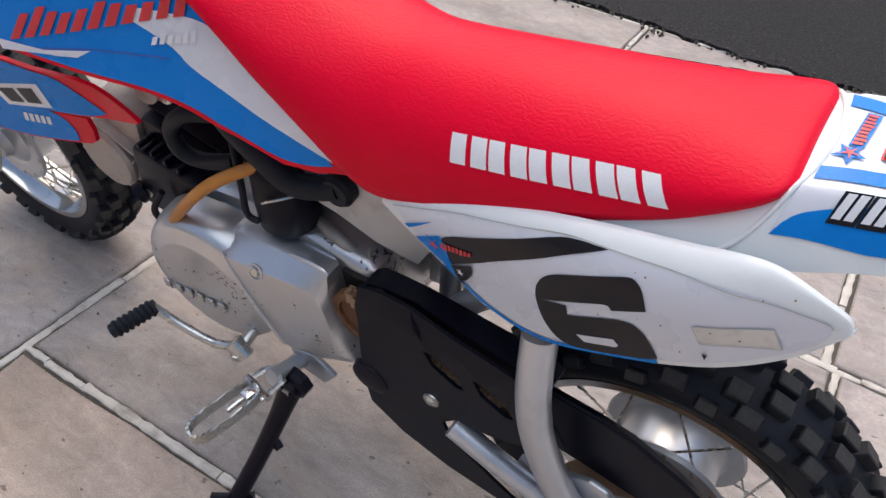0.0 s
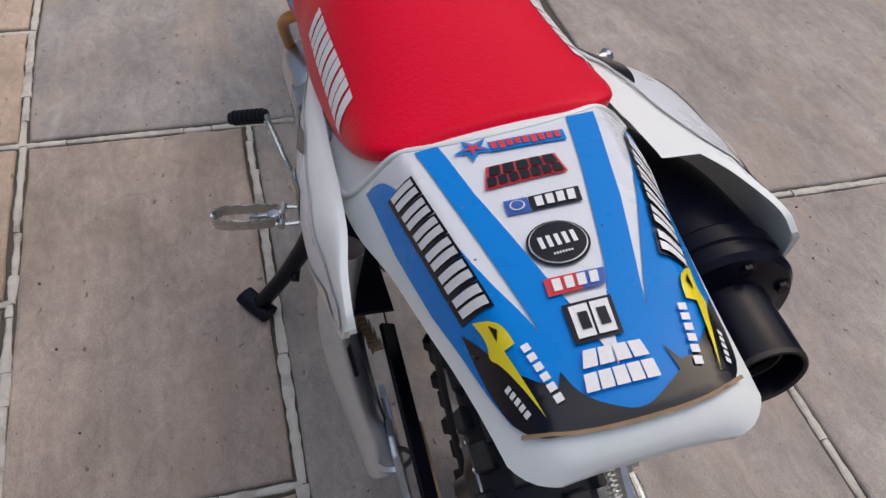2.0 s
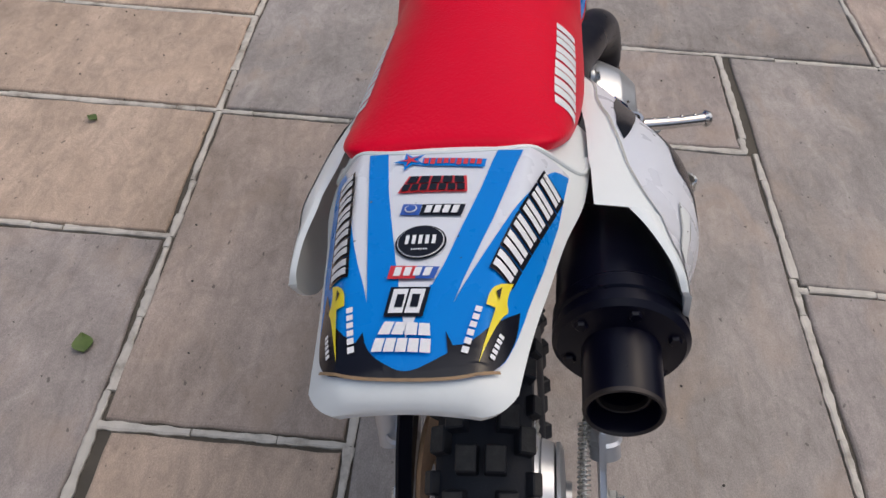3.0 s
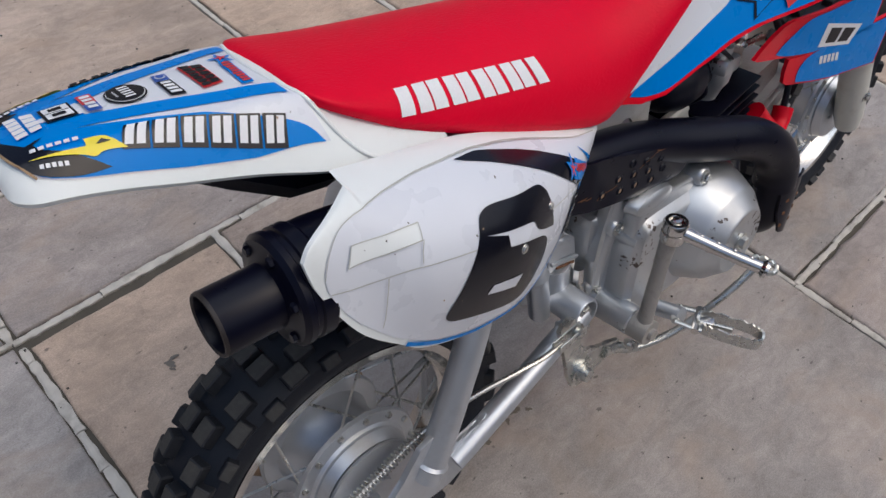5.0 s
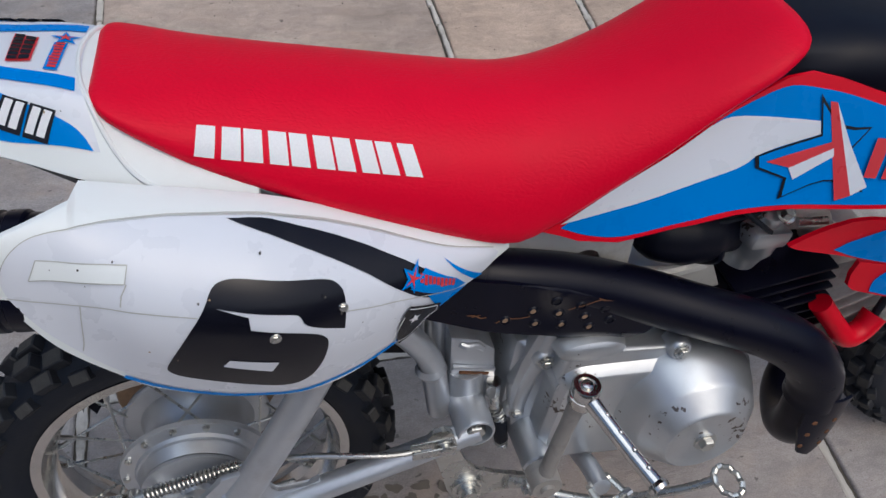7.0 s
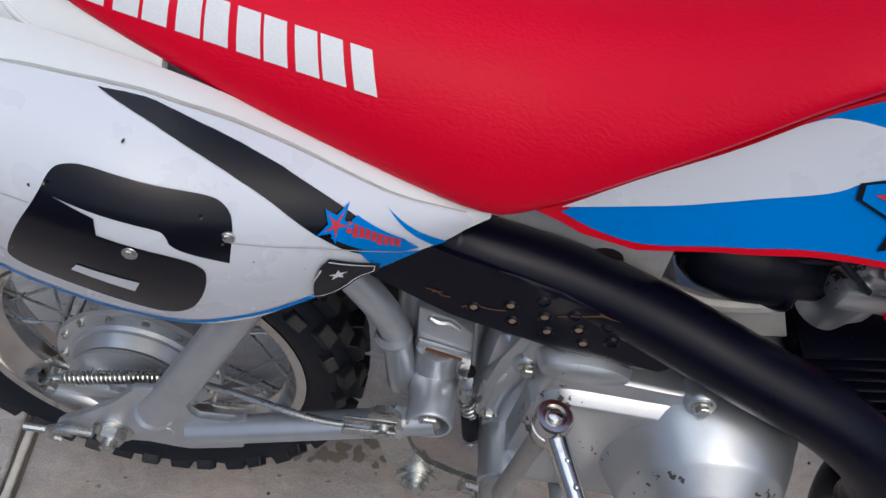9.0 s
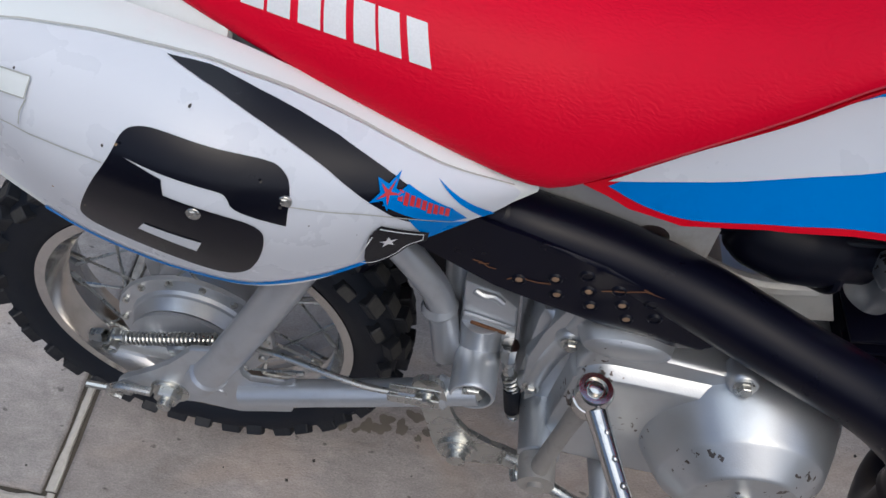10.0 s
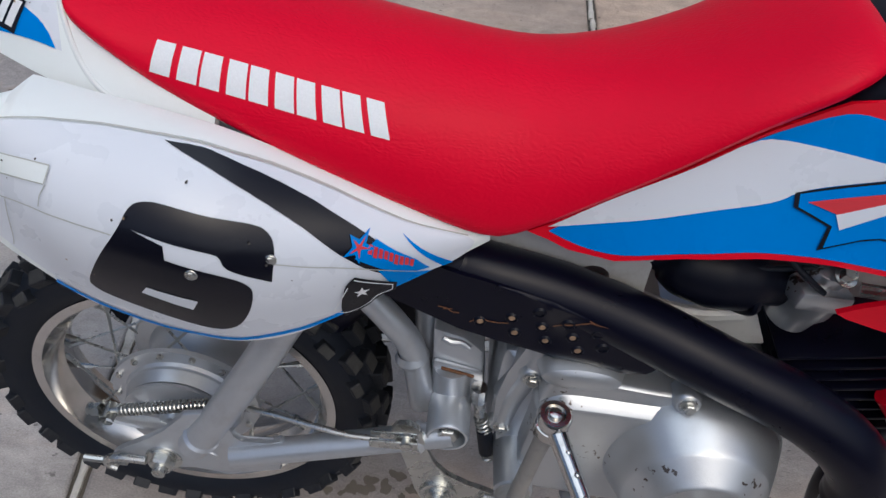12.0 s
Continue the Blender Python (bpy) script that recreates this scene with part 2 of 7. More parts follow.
M["sandstone"] = stone_mat()
M["tan_sandstone"] = stone_mat("tan_sandstone", (0.470, 0.368, 0.292))
M["brown_sandstone"] = stone_mat("brown_sandstone", (0.392, 0.322, 0.277))
M["grey_sandstone"] = stone_mat("grey_sandstone", (0.385, 0.358, 0.340))
M["dark_sandstone"] = stone_mat("dark_sandstone", (0.315, 0.285, 0.268))
M["mortar"] = mat("mortar", (0.085, 0.075, 0.06), 0.95, vary=0.4, scale=30, bump=0.8, bump_scale=250)
M["pale_mortar"] = mat("pale_mortar", (0.55, 0.52, 0.47), 0.9, vary=0.3, scale=45, dirt=(0.15, 0.125, 0.095), dirt_scale=13, dirt_amount=0.8, bump=0.8, bump_scale=300)


# ---- mesh helpers ----
def part(name, bm, material, parent=None, label="", smooth=True):
    me = bpy.data.meshes.new(name)
    bmesh.ops.recalc_face_normals(bm, faces=bm.faces)
    bm.to_mesh(me)
    bm.free()
    if smooth:
        for p in me.polygons:
            p.use_smooth = True
        me.set_sharp_from_angle(angle=radians(35))
    me.materials.append(M[material])
    ob = new(name, me)
    if parent:
        ob.parent = parent
    if label:
        ob["label"] = label
    return ob


def spline(pts, n=8, closed=False):
    """A smooth curve through the points (Catmull-Rom)."""
    P = [Vector(p) for p in pts]
    out = []
    m = len(P)
    for i in range(m if closed else m - 1):
        a, b, c, d = (P[(i + k - 1) % m] if closed else P[min(max(i + k - 1, 0), m - 1)] for k in range(4))
        for j in range(n):
            t = j / n
            out.append(0.5 * ((2 * b) + (c - a) * t + (2 * a - 5 * b + 4 * c - d) * t * t + (3 * b - a - 3 * c + d) * t ** 3))
    if not closed:
        out.append(P[-1].copy())
    return out


def tube(pts, r, sides=16, smooth=6, bm=None, cap=True, flat=1.0):
    """A round bar along a path; r is one radius or one for each given point."""
    bm = bm or bmesh.new()
    P = spline(pts, smooth) if smooth else [Vector(p) for p in pts]
    rs = r if isinstance(r, (list, tuple)) else [r] * len(pts)
    R = []
    for i in range(len(P)):
        f = i / (len(P) - 1) * (len(rs) - 1)
        k = min(int(f), len(rs) - 2)
        R.append(rs[k] + (rs[k + 1] - rs[k]) * (f - k))
    t0 = (P[1] - P[0]).normalized()
    up = Vector((0, 0, 1)) if abs(t0.z) < 0.9 else Vector((1, 0, 0))
    side = t0.cross(up).normalized()
    rings = []
    for i, p in enumerate(P):
        t = (P[min(i + 1, len(P) - 1)] - P[max(i - 1, 0)]).normalized()
        side = (side - t * side.dot(t)).normalized()
        nn = t.cross(side)
        rings.append([bm.verts.new(p + R[i] * (math.cos(a) * side + flat * math.sin(a) * nn)) for a in (2 * math.pi * k / sides for k in range(sides))])
    for a, b in zip(rings, rings[1:]):
        for k in range(sides):
            bm.faces.new((a[k], a[(k + 1) % sides], b[(k + 1) % sides], b[k]))
    if cap:
        bm.faces.new(rings[0])
        bm.faces.new(rings[-1])
    return bm


def lathe(profile, origin, axis, sides=40, bm=None, close=False):
    """Turns (distance along the axis, radius) pairs round the axis through origin."""
    bm = bm or bmesh.new()
    o, ax = Vector(origin), Vector(axis).normalized()
    up = Vector((0, 0, 1)) if abs(ax.z) < 0.9 else Vector((1, 0, 0))
    u = ax.cross(up).normalized()
    v = ax.cross(u)
    rings = []
    for d, r in profile:
        if r < 1e-5:
            rings.append([bm.verts.new(o + ax * d)])
        else:
            rings.append([bm.verts.new(o + ax * d + r * (math.cos(a) * u + math.sin(a) * v)) for a in (2 * math.pi * k / sides for k in range(sides))])
    pairs = list(zip(rings, rings[1:]))
    if close:
        pairs.append((rings[-1], rings[0]))
    for a, b in pairs:
        for k in range(sides):
            j = (k + 1) % sides
            if len(a) == 1 and len(b) == 1:
                continue
            if len(a) == 1:
                bm.faces.new((a[0], b[j], b[k]))
            elif len(b) == 1:
                bm.faces.new((a[k], a[j], b[0]))
            else:
                bm.faces.new((a[k], a[j], b[j], b[k]))
    return bm


def loft(rings, closed=True, cap=True, bm=None):
    bm = bm or bmesh.new()
    vs = [[bm.verts.new(p) for p in ring] for ring in rings]
    n = len(vs[0])
    for a, b in zip(vs, vs[1:]):
        for k in range(n if closed else n - 1):
            bm.faces.new((a[k], a[(k + 1) % n], b[(k + 1) % n], b[k]))
    if cap and closed:
        bm.faces.new(vs[0])
        bm.faces.new(vs[-1])
    return bm


def plate(outline, y0, y1, bevel=0.0015, bm=None, plane="xz"):
    """A flat plate: an outline in x and z (or x and y), from y0 to y1, with rounded edges."""
    own = bmesh.new()
    def at(p, d):
        return (p[0], d, p[1]) if plane == "xz" else (p[0], p[1], d) if plane == "xy" else (d, p[0], p[1])
    a = [own.verts.new(at(p, y0)) for p in outline]
    b = [own.verts.new(at(p, y1)) for p in outline]
    n = len(a)
    own.faces.new(a)
    own.faces.new(b[::-1])
    for k in range(n):
        own.faces.new((a[k], b[k], b[(k + 1) % n], a[(k + 1) % n]))
    if bevel:
        bmesh.ops.bevel(own, geom=[e for e in own.edges], offset=bevel, segments=2, profile=0.5, affect='EDGES', clamp_overlap=True)
    if bm is None:
        return own
    return merge(bm, own)


def merge(bm, other):
    me = bpy.data.meshes.new("tmp")
    other.to_mesh(me)
    other.free()
    bm.from_mesh(me)
    bpy.data.meshes.remove(me)
    return bm


def block(center, size, bevel=0.002, rot=None, bm=None):
    own = bmesh.new()
    bmesh.ops.create_cube(own, size=1.0)
    bmesh.ops.scale(own, vec=size, verts=own.verts)
    if bevel:
        bmesh.ops.bevel(own, geom=own.edges[:], offset=bevel, segments=2, profile=0.5, affect='EDGES')
    m = Matrix.Translation(center) @ (Euler([radians(a) for a in rot]).to_matrix().to_4x4() if rot else Matrix())
    own.transform(m)
    return own if bm is None else merge(bm, own)


def hexbolt(center, axis, r=0.006, h=0.005, washer=True):
    a = Vector(axis).normalized()
    bm = bmesh.new()
    c = Vector(center)
    if washer:
        lathe([(0, 0), (0, r * 1.45), (0.0012, r * 1.45), (0.0015, r * 1.3), (0.0015, 0)], c, a, 20, bm)
    lathe([(0.001, r), (h * 0.85, r), (h, r * 0.85), (h, 0)], c, a, 6, bm)
    return bm


def thing(name, label, category, group="", m=None):
    e = new(name)
    e.empty_display_size = 0.05
    if m is not None:
        e.matrix_world = m
    return tagged(e, label, category, group)


# ---- ground ----
def grid_at(gx, gy):
    """The paving's own grid, laid slightly out of square, in world metres."""
    return (gx, gy + 0.030 * (min(max(gx, -0.4), 1.0) - 0.43) * min(max((gy - 0.18) / 0.3, 0.0), 1.0))


paving = new("paving")
tagged(paving, "weathered buff and grey sandstone paving slabs with pale mortar joints", "paving", kind="structure")
bm = bmesh.new()
bmesh.ops.create_grid(bm, x_segments=24, y_segments=24, size=40.0)
bmesh.ops.translate(bm, verts=bm.verts, vec=(0, 0, -0.006))
tagged(part("mortar_bed", bm, "mortar", paving, "pale cracked mortar between the slabs", smooth=False))

SLABS = [
    (-0.162, 0.724, -0.408, 0.180), (0.124, 0.724, 0.180, 0.487), (-0.162, 0.124, 0.180, 0.474),
    (0.724, 1.335, -0.140, 0.487), (-0.168, 0.428, 0.487, 0.745), (-0.168, 0.428, 0.745, 1.240),
    (0.428, 0.724, 0.487, 1.061), (0.724, 1.026, 0.487, 1.061), (1.026, 1.626, 0.487, 1.061),
    (0.724, 1.017, -0.394, -0.140), (1.017, 1.626, -0.702, -0.140), (0.428, 1.017, -1.275, -0.408),
    (-0.148, 0.428, -1.275, -0.408), (-0.750, -0.148, -1.275, -0.408), (-0.750, -0.162, -0.408, -0.140),
    (-0.750, -0.162, -0.140, 0.487), (-0.750, -0.168, 0.487, 1.061), (1.017, 1.626, -1.275, -0.702),
    (1.335, 1.940, -0.140, 0.487), (0.428, 1.026, 1.061, 1.860), (1.026, 1.626, 1.061, 1.860),
    (-0.168, 0.428, 1.240, 1.860), (-0.750, -0.168, 1.061, 1.860), (1.626, 2.230, -1.275, -0.140), (1.626, 2.230, 0.487, 1.061),
    (1.626, 2.230, 1.061, 1.860), (1.940, 2.230, -0.140, 0.487),
]
# further slabs, out of the nearest stretch, in plain courses
for i in range(-6, 7):
    for j in range(0, 8):
        x0, y0 = -0.75 + 0.60 * i, -1.275 + 0.60 * j
        if x0 + 0.60 <= -0.74 or x0 >= 2.22 or y0 >= 1.70:
            SLABS.append((x0, x0 + 0.60, y0, y0 + 0.60))
G = 0.0085


# slabs cut from tan, brown or pale grey beds
BEDS = {0: "dark_sandstone", 10: "dark_sandstone", 11: "dark_sandstone", 1: "brown_sandstone", 2: "tan_sandstone", 6: "tan_sandstone", 7: "tan_sandstone", 8: "tan_sandstone", 18: "tan_sandstone", 15: "grey_sandstone"}


def slab(x0, x1, y0, y1, seed):
    rnd = random.Random(seed)
    n = 9
    pts = []
    corners = [(x0 + G, y0 + G), (x1 - G, y0 + G), (x1 - G, y1 - G), (x0 + G, y1 - G)]
    for k in range(4):
        a, b = corners[k], corners[(k + 1) % 4]
        for i in range(n):
            t = i / n
            j = 0.0 if i == 0 else 0.0022
            pts.append((a[0] + (b[0] - a[0]) * t + rnd.uniform(-j, j), a[1] + (b[1] - a[1]) * t + rnd.uniform(-j, j)))
    c = ((x0 + x1) / 2, (y0 + y1) / 2)
    ox, oy = grid_at(*c)
    bm = bmesh.new()
    rings = []
    for z, inset in ((-0.03, 0.0), (-0.0035, 0.0), (-0.0012, 0.0018), (0.0, 0.005)):
        ring = []
        for p in pts:
            wx, wy = grid_at(*p)
            d = Vector((wx - ox, wy - oy))
            d = d * (1 - inset / max(d.length, 0.01))
            ring.append((d.x, d.y, z))
        rings.append(ring)
    bm = loft(rings, cap=False, bm=bm)
    bm.verts.ensure_lookup_table()
    bm.faces.new(bm.verts[len(pts) * 3:])
    ob = part("slab", bm, BEDS.get(seed, "sandstone"), paving, smooth=False)
    ob.location = (ox, oy, rnd.uniform(-0.0006, 0.0))
    return ob


for k, (x0, x1, y0, y1) in enumerate(SLABS):
    slab(x0, x1, y0, y1, k)

bm = bmesh.new()
a = [bm.verts.new((x, -1.278 + 0.010 * math.sin(9 * x) + 0.006 * math.sin(41 * x) + 0.005 * math.sin(97 * x + 1.0), 0.005)) for x in (i * 0.02 - 6.0 for i in range(720))]
b = [bm.verts.new((v.co.x * 1.0, v.co.y - 12.0, 0.004)) for v in a]
c = [bm.verts.new((v.co.x, v.co.y, -0.02)) for v in a]
for k in range(len(a) - 1):
    bm.faces.new((a[k], a[k + 1], b[k + 1], b[k]))
    bm.faces.new((c[k], c[k + 1], a[k + 1], a[k]))
tagged(part("road", bm, "asphalt", None, smooth=False), "dark grey worn asphalt beside the paving", "road", kind="structure")

# ---- plain walls, added out of view to cut low sky light and reflections ----
M["unseen_wall"] = mat("unseen_wall", (0.40, 0.385, 0.36), 0.9, vary=0.15, scale=3, dirt=(0.15, 0.13, 0.11), dirt_scale=1.2, dirt_amount=0.5, bump=0.5, bump_scale=60)
for title, centre, size in (("unseen_wall_north", (0.8, 4.6, 1.1), (11.0, 0.25, 2.2)), ("unseen_wall_south", (0.8, -5.6, 1.0), (11.0, 0.25, 2.0)),
                            ("unseen_wall_west", (-4.5, -0.5, 1.1), (0.25, 9.9, 2.2)), ("unseen_wall_east", (6.1, -0.5, 1.0), (0.25, 9.9, 2.0))):
    tagged(part(title, block(centre, size, 0.02), "unseen_wall", None, smooth=False), "plain grey-brown wall, added out of view to block low sky light", "wall", kind="structure")

# ---- the motorcycle, leaning on its side stand ----
LEAN = Matrix.Translation((-0.0138, -0.0172, -0.0148)) @ Matrix.Rotation(radians(-1.09), 4, 'Z') @ Matrix.Rotation(radians(1.17), 4, 'Y') @ Matrix.Rotation(radians(-10.08), 4, 'X') @ Matrix.Scale(1.0233, 4)
bike = thing("motorcycle", "small red, white and blue dirt bike leaning on its side stand", "motorcycle", m=LEAN)


def curve_of(pairs):
    xs, ys = [p[0] for p in pairs], [p[1] for p in pairs]
    def f(x):
        if x <= xs[0]:
            return ys[0]
        if x >= xs[-1]:
            return ys[-1]
        k = max(i for i in range(len(xs) - 1) if xs[i] <= x)
        t = (x - xs[k]) / (xs[k + 1] - xs[k])
        h = xs[k + 1] - xs[k]
        def slope(i):
            a, b = max(i - 1, 0), min(i + 1, len(xs) - 1)
            return (ys[b] - ys[a]) / (xs[b] - xs[a])
        m0, m1 = slope(k) * h, slope(k + 1) * h
        return (2 * t ** 3 - 3 * t * t + 1) * ys[k] + (t ** 3 - 2 * t * t + t) * m0 + (3 * t * t - 2 * t ** 3) * ys[k + 1] + (t ** 3 - t * t) * m1
    return f


# seat
seat_zb = curve_of([(-0.009, 0.574), (0.0, 0.5685), (0.021, 0.5560), (0.04, 0.5445), (0.082, 0.5245), (0.133, 0.504), (0.191, 0.483), (0.237, 0.471), (0.263, 0.483), (0.304, 0.512), (0.335, 0.5350), (0.362, 0.5575), (0.39, 0.5760), (0.41, 0.5870), (0.43, 0.594)])
seat_zt = curve_of([(-0.009, 0.575), (-0.0065, 0.5775), (-0.001, 0.5780), (0.012, 0.5765), (0.06, 0.5710), (0.13, 0.5628), (0.21, 0.5532), (0.25, 0.5505), (0.28, 0.5532), (0.31, 0.5605), (0.34, 0.5720), (0.365, 0.5840), (0.385, 0.5940), (0.40, 0.6010), (0.415, 0.605), (0.425, 0.602), (0.43, 0.598)])
seat_w = curve_of([(-0.009, 0.036), (-0.0065, 0.0455), (-0.002, 0.0520), (0.006, 0.0565), (0.020, 0.0605), (0.06, 0.0660), (0.14, 0.0725), (0.24, 0.0750), (0.33, 0.072), (0.395, 0.067), (0.412, 0.060), (0.423, 0.050), (0.43, 0.034)])
SEAT_N = 2.25


def seat_y(x, z):
    """How far out the seat's side lies at a height."""
    h = seat_zt(x) - seat_zb(x)
    q = min(max((z - seat_zb(x)) / h, 0.0), 1.0)
    return seat_w(x) * (1 - q ** SEAT_N) ** (1 / SEAT_N)


def build_seat():
    rings = []
    xs = [-0.009, -0.0085, -0.0075, -0.006, -0.004, -0.0015, 0.002, 0.006, 0.012] + [0.02 + 0.01 * i for i in range(40)] + [0.415, 0.420, 0.424, 0.427, 0.429, 0.430]
    for x in xs:
        w, zb, zt = seat_w(x), seat_zb(x), seat_zt(x)
        ring = []
        for k in range(41):
            a = math.pi * k / 40
            c, s = math.cos(a), math.sin(a)
            ring.append((x, w * math.copysign(abs(c) ** (2 / SEAT_N), c), zb + (zt - zb) * abs(s) ** (2 / SEAT_N)))
        ring += [(x, -w * 0.97, zb - 0.004), (x, -w * 0.8, zb - 0.005), (x, w * 0.8, zb - 0.005), (x, w * 0.97, zb - 0.004)]
        rings.append(ring)
    return part("seat", loft(rings), "red_vinyl", bike, "padded seat in grained red vinyl")


seat = build_seat()

# rear fender
f_a = curve_of([(-0.1545, 0.020), (-0.1515, 0.0230), (-0.1455, 0.0250), (-0.13, 0.027), (-0.09, 0.032), (-0.05, 0.037), (-0.014, 0.041), (0.03, 0.045), (0.075, 0.05)])
f_zt = curve_of([(-0.1545, 0.5770), (-0.1535, 0.5800), (-0.1515, 0.5825), (-0.1485, 0.5846), (-0.1455, 0.5858), (-0.13, 0.5875), (-0.09, 0.586), (-0.05, 0.582), (-0.014, 0.577), (0.03, 0.560), (0.075, 0.540)])
f_w = curve_of([(-0.1545, 0.0275), (-0.1535, 0.0310), (-0.1515, 0.0345), (-0.1485, 0.0375), (-0.1455, 0.0395), (-0.13, 0.042), (-0.09, 0.050), (-0.05, 0.058), (-0.014, 0.067), (0.03, 0.072), (0.075, 0.074)])
f_ze = curve_of([(-0.1545, 0.5735), (-0.1515, 0.5728), (-0.1455, 0.5722), (-0.13, 0.5695), (-0.09, 0.559), (-0.05, 0.549), (-0.014, 0.538), (0.03, 0.526), (0.075, 0.513)])


def fender_z(x, y):
    a, w, zt, ze = f_a(x), f_w(x), f_zt(x), f_ze(x)
    y = abs(y)
    if y <= a:
        return zt - 0.002 * (y / a) ** 2
    t = min((y - a) / (w - a), 1.0)
    return zt - 0.002 - (zt - 0.002 - ze) * t ** 1.35


def tail_x(x):
    """The last stretch of the tail, drawn out towards the rear."""
    return x if x > -0.11 else x + 0.15 * (x + 0.11)


def build_fender():
    xs = [-0.1545, -0.1541, -0.1535, -0.1525, -0.1505, -0.1480] + [-0.1455 + 0.0096 * i for i in range(24)]
    rings = []
    for x in xs:
        w = f_w(x)
        top = [(tail_x(x), w * (1 - 2 * k / 28), fender_z(x, w * (1 - 2 * k / 28))) for k in range(29)]
        low = [(p[0] + 0.001, p[1] * 0.95, p[2] - 0.0035) for p in reversed(top)]
        rings.append(top + low)
    return part("rear_fender", loft(rings), "white_plastic", bike, "white plastic rear mudguard with scuffed tail edge")


fender = build_fender()


# side panels
class Panel:
    def __init__(self, side, zt, zb, yt, yb, bulge, x0, x1, step_x):
        self.step_x = step_x
        self.s, self.zt, self.zb, self.yt, self.yb, self.b, self.x0, self.x1 = side, curve_of(zt), curve_of(zb), curve_of(yt), curve_of(yb), curve_of(bulge), x0, x1

    def y(self, x, z):
        zt, zb = self.zt(x), self.zb(x)
        v = min(max((zt - z) / max(zt - zb, 1e-4), 0.0), 1.0)
        y = self.yt(x) + (self.yb(x) - self.yt(x)) * v + self.b(x) * math.sin(math.pi * v ** 0.6)
        # the ledge that tucks in below the seat ends in a step near the tail
        t = min(max((x - self.step_x + 0.0015) / 0.003, 0.0), 1.0)
        inner = max(self.yt(x) - 0.0750, 0.0) if self.s < 0 else 0.0
        return self.s * (y - inner * t * math.exp(-v * (zt - zb) / 0.0028))

    def build(self):
        xs = [self.x0 + (self.x1 - self.x0) * (0.5 - 0.5 * math.cos(math.pi * i / 96)) for i in range(97)]
        xs = sorted(xs + [self.step_x + k for k in (-0.005, -0.003, -0.0015, 0.0, 0.0012, 0.0025)])
        rings = []
        for x in xs:
            zt, zb = self.zt(x), self.zb(x)
            out = []
            for k in range(57):
                z = zt + (zb - zt) * (1 - math.cos(0.5 * math.pi * k / 56)) ** 1.0
                out.append((x, self.y(x, z), z))
            back = [(p[0], p[1] - self.s * 0.003, p[2]) for p in reversed(out)]
            rings.append(out + back)
        return loft(rings)


PR = Panel(-1, [(-0.065, 0.529), (-0.06, 0.5345), (-0.054, 0.537), (-0.044, 0.539), (-0.033, 0.5410), (-0.024, 0.5422), (-0.018, 0.5425), (-0.010, 0.5412), (0.023, 0.5345), (0.067, 0.5255), (0.089, 0.519), (0.136, 0.5005), (0.196, 0.4775), (0.236, 0.461)],
           [(-0.065, 0.525), (-0.062, 0.512), (-0.052, 0.488), (-0.038, 0.464), (-0.013, 0.438), (0.002, 0.424), (0.033, 0.410), (0.063, 0.402), (0.093, 0.398), (0.124, 0.403), (0.154, 0.419), (0.182, 0.435), (0.21, 0.446), (0.236, 0.458)],
           [(-0.065, 0.113), (-0.056, 0.110), (-0.044, 0.105), (-0.033, 0.0995), (-0.025, 0.0945), (-0.015, 0.0880), (-0.005, 0.0820), (0.006, 0.0775), (0.023, 0.0745), (0.067, 0.074), (0.136, 0.071), (0.236, 0.066)],
           [(-0.065, 0.115), (-0.04, 0.119), (0.0, 0.120), (0.06, 0.120), (0.093, 0.118), (0.13, 0.110), (0.16, 0.101), (0.19, 0.088), (0.236, 0.067)],
           [(-0.065, 0.0), (-0.05, 0.004), (-0.035, 0.009), (-0.025, 0.015), (-0.015, 0.0225), (-0.005, 0.030), (0.006, 0.0365), (0.025, 0.041), (0.08, 0.043), (0.13, 0.032), (0.19, 0.014), (0.236, 0.0)], -0.065, 0.236, -0.019)
PL = Panel(1, [(-0.06, 0.531), (-0.058, 0.536), (-0.055, 0.539), (-0.041, 0.5435), (-0.028, 0.5460), (-0.014, 0.5470), (0.0, 0.5450), (0.023, 0.539), (0.067, 0.529), (0.122, 0.513), (0.181, 0.489), (0.227, 0.468)],
           [(-0.06, 0.534), (-0.053, 0.522), (-0.042, 0.505), (-0.02, 0.483), (0.012, 0.461), (0.044, 0.445), (0.092, 0.425), (0.135, 0.424), (0.167, 0.436), (0.206, 0.453), (0.227, 0.464)],
           [(-0.06, 0.079), (-0.04, 0.077), (-0.015, 0.073), (0.067, 0.073), (0.136, 0.073), (0.227, 0.072)],
           [(-0.06, 0.081), (-0.04, 0.085), (0.0, 0.090), (0.09, 0.090), (0.135, 0.086), (0.167, 0.081), (0.227, 0.073)],
           [(-0.06, 0.0), (-0.04, 0.003), (-0.02, 0.007), (0.0, 0.0115), (0.03, 0.014), (0.08, 0.014), (0.15, 0.008), (0.227, 0.0)], -0.06, 0.227, -0.013)
panel_r = part("side_panel", PR.build(), "white_plastic", bike, "wide white number panel bowed out over the silencer")
panel_l = part("side_panel", PL.build(), "white_plastic", bike, "white number panel with cracked clear tape")

# tank shrouds
shroud_base = curve_of([(0.25, 0.0655), (0.262, 0.066), (0.30, 0.067), (0.33, 0.069), (0.36, 0.0725), (0.40, 0.079), (0.43, 0.0870), (0.48, 0.102), (0.56, 0.120), (0.66, 0.132)])


def shroud_y(x, z):
    """The shroud flares out towards its lower edge and forwards."""
    k = min(max((x - 0.27) / 0.09, 0.0), 1.0)
    return shroud_base(x) - (0.10 + 0.26 * k) * (z - 0.52)


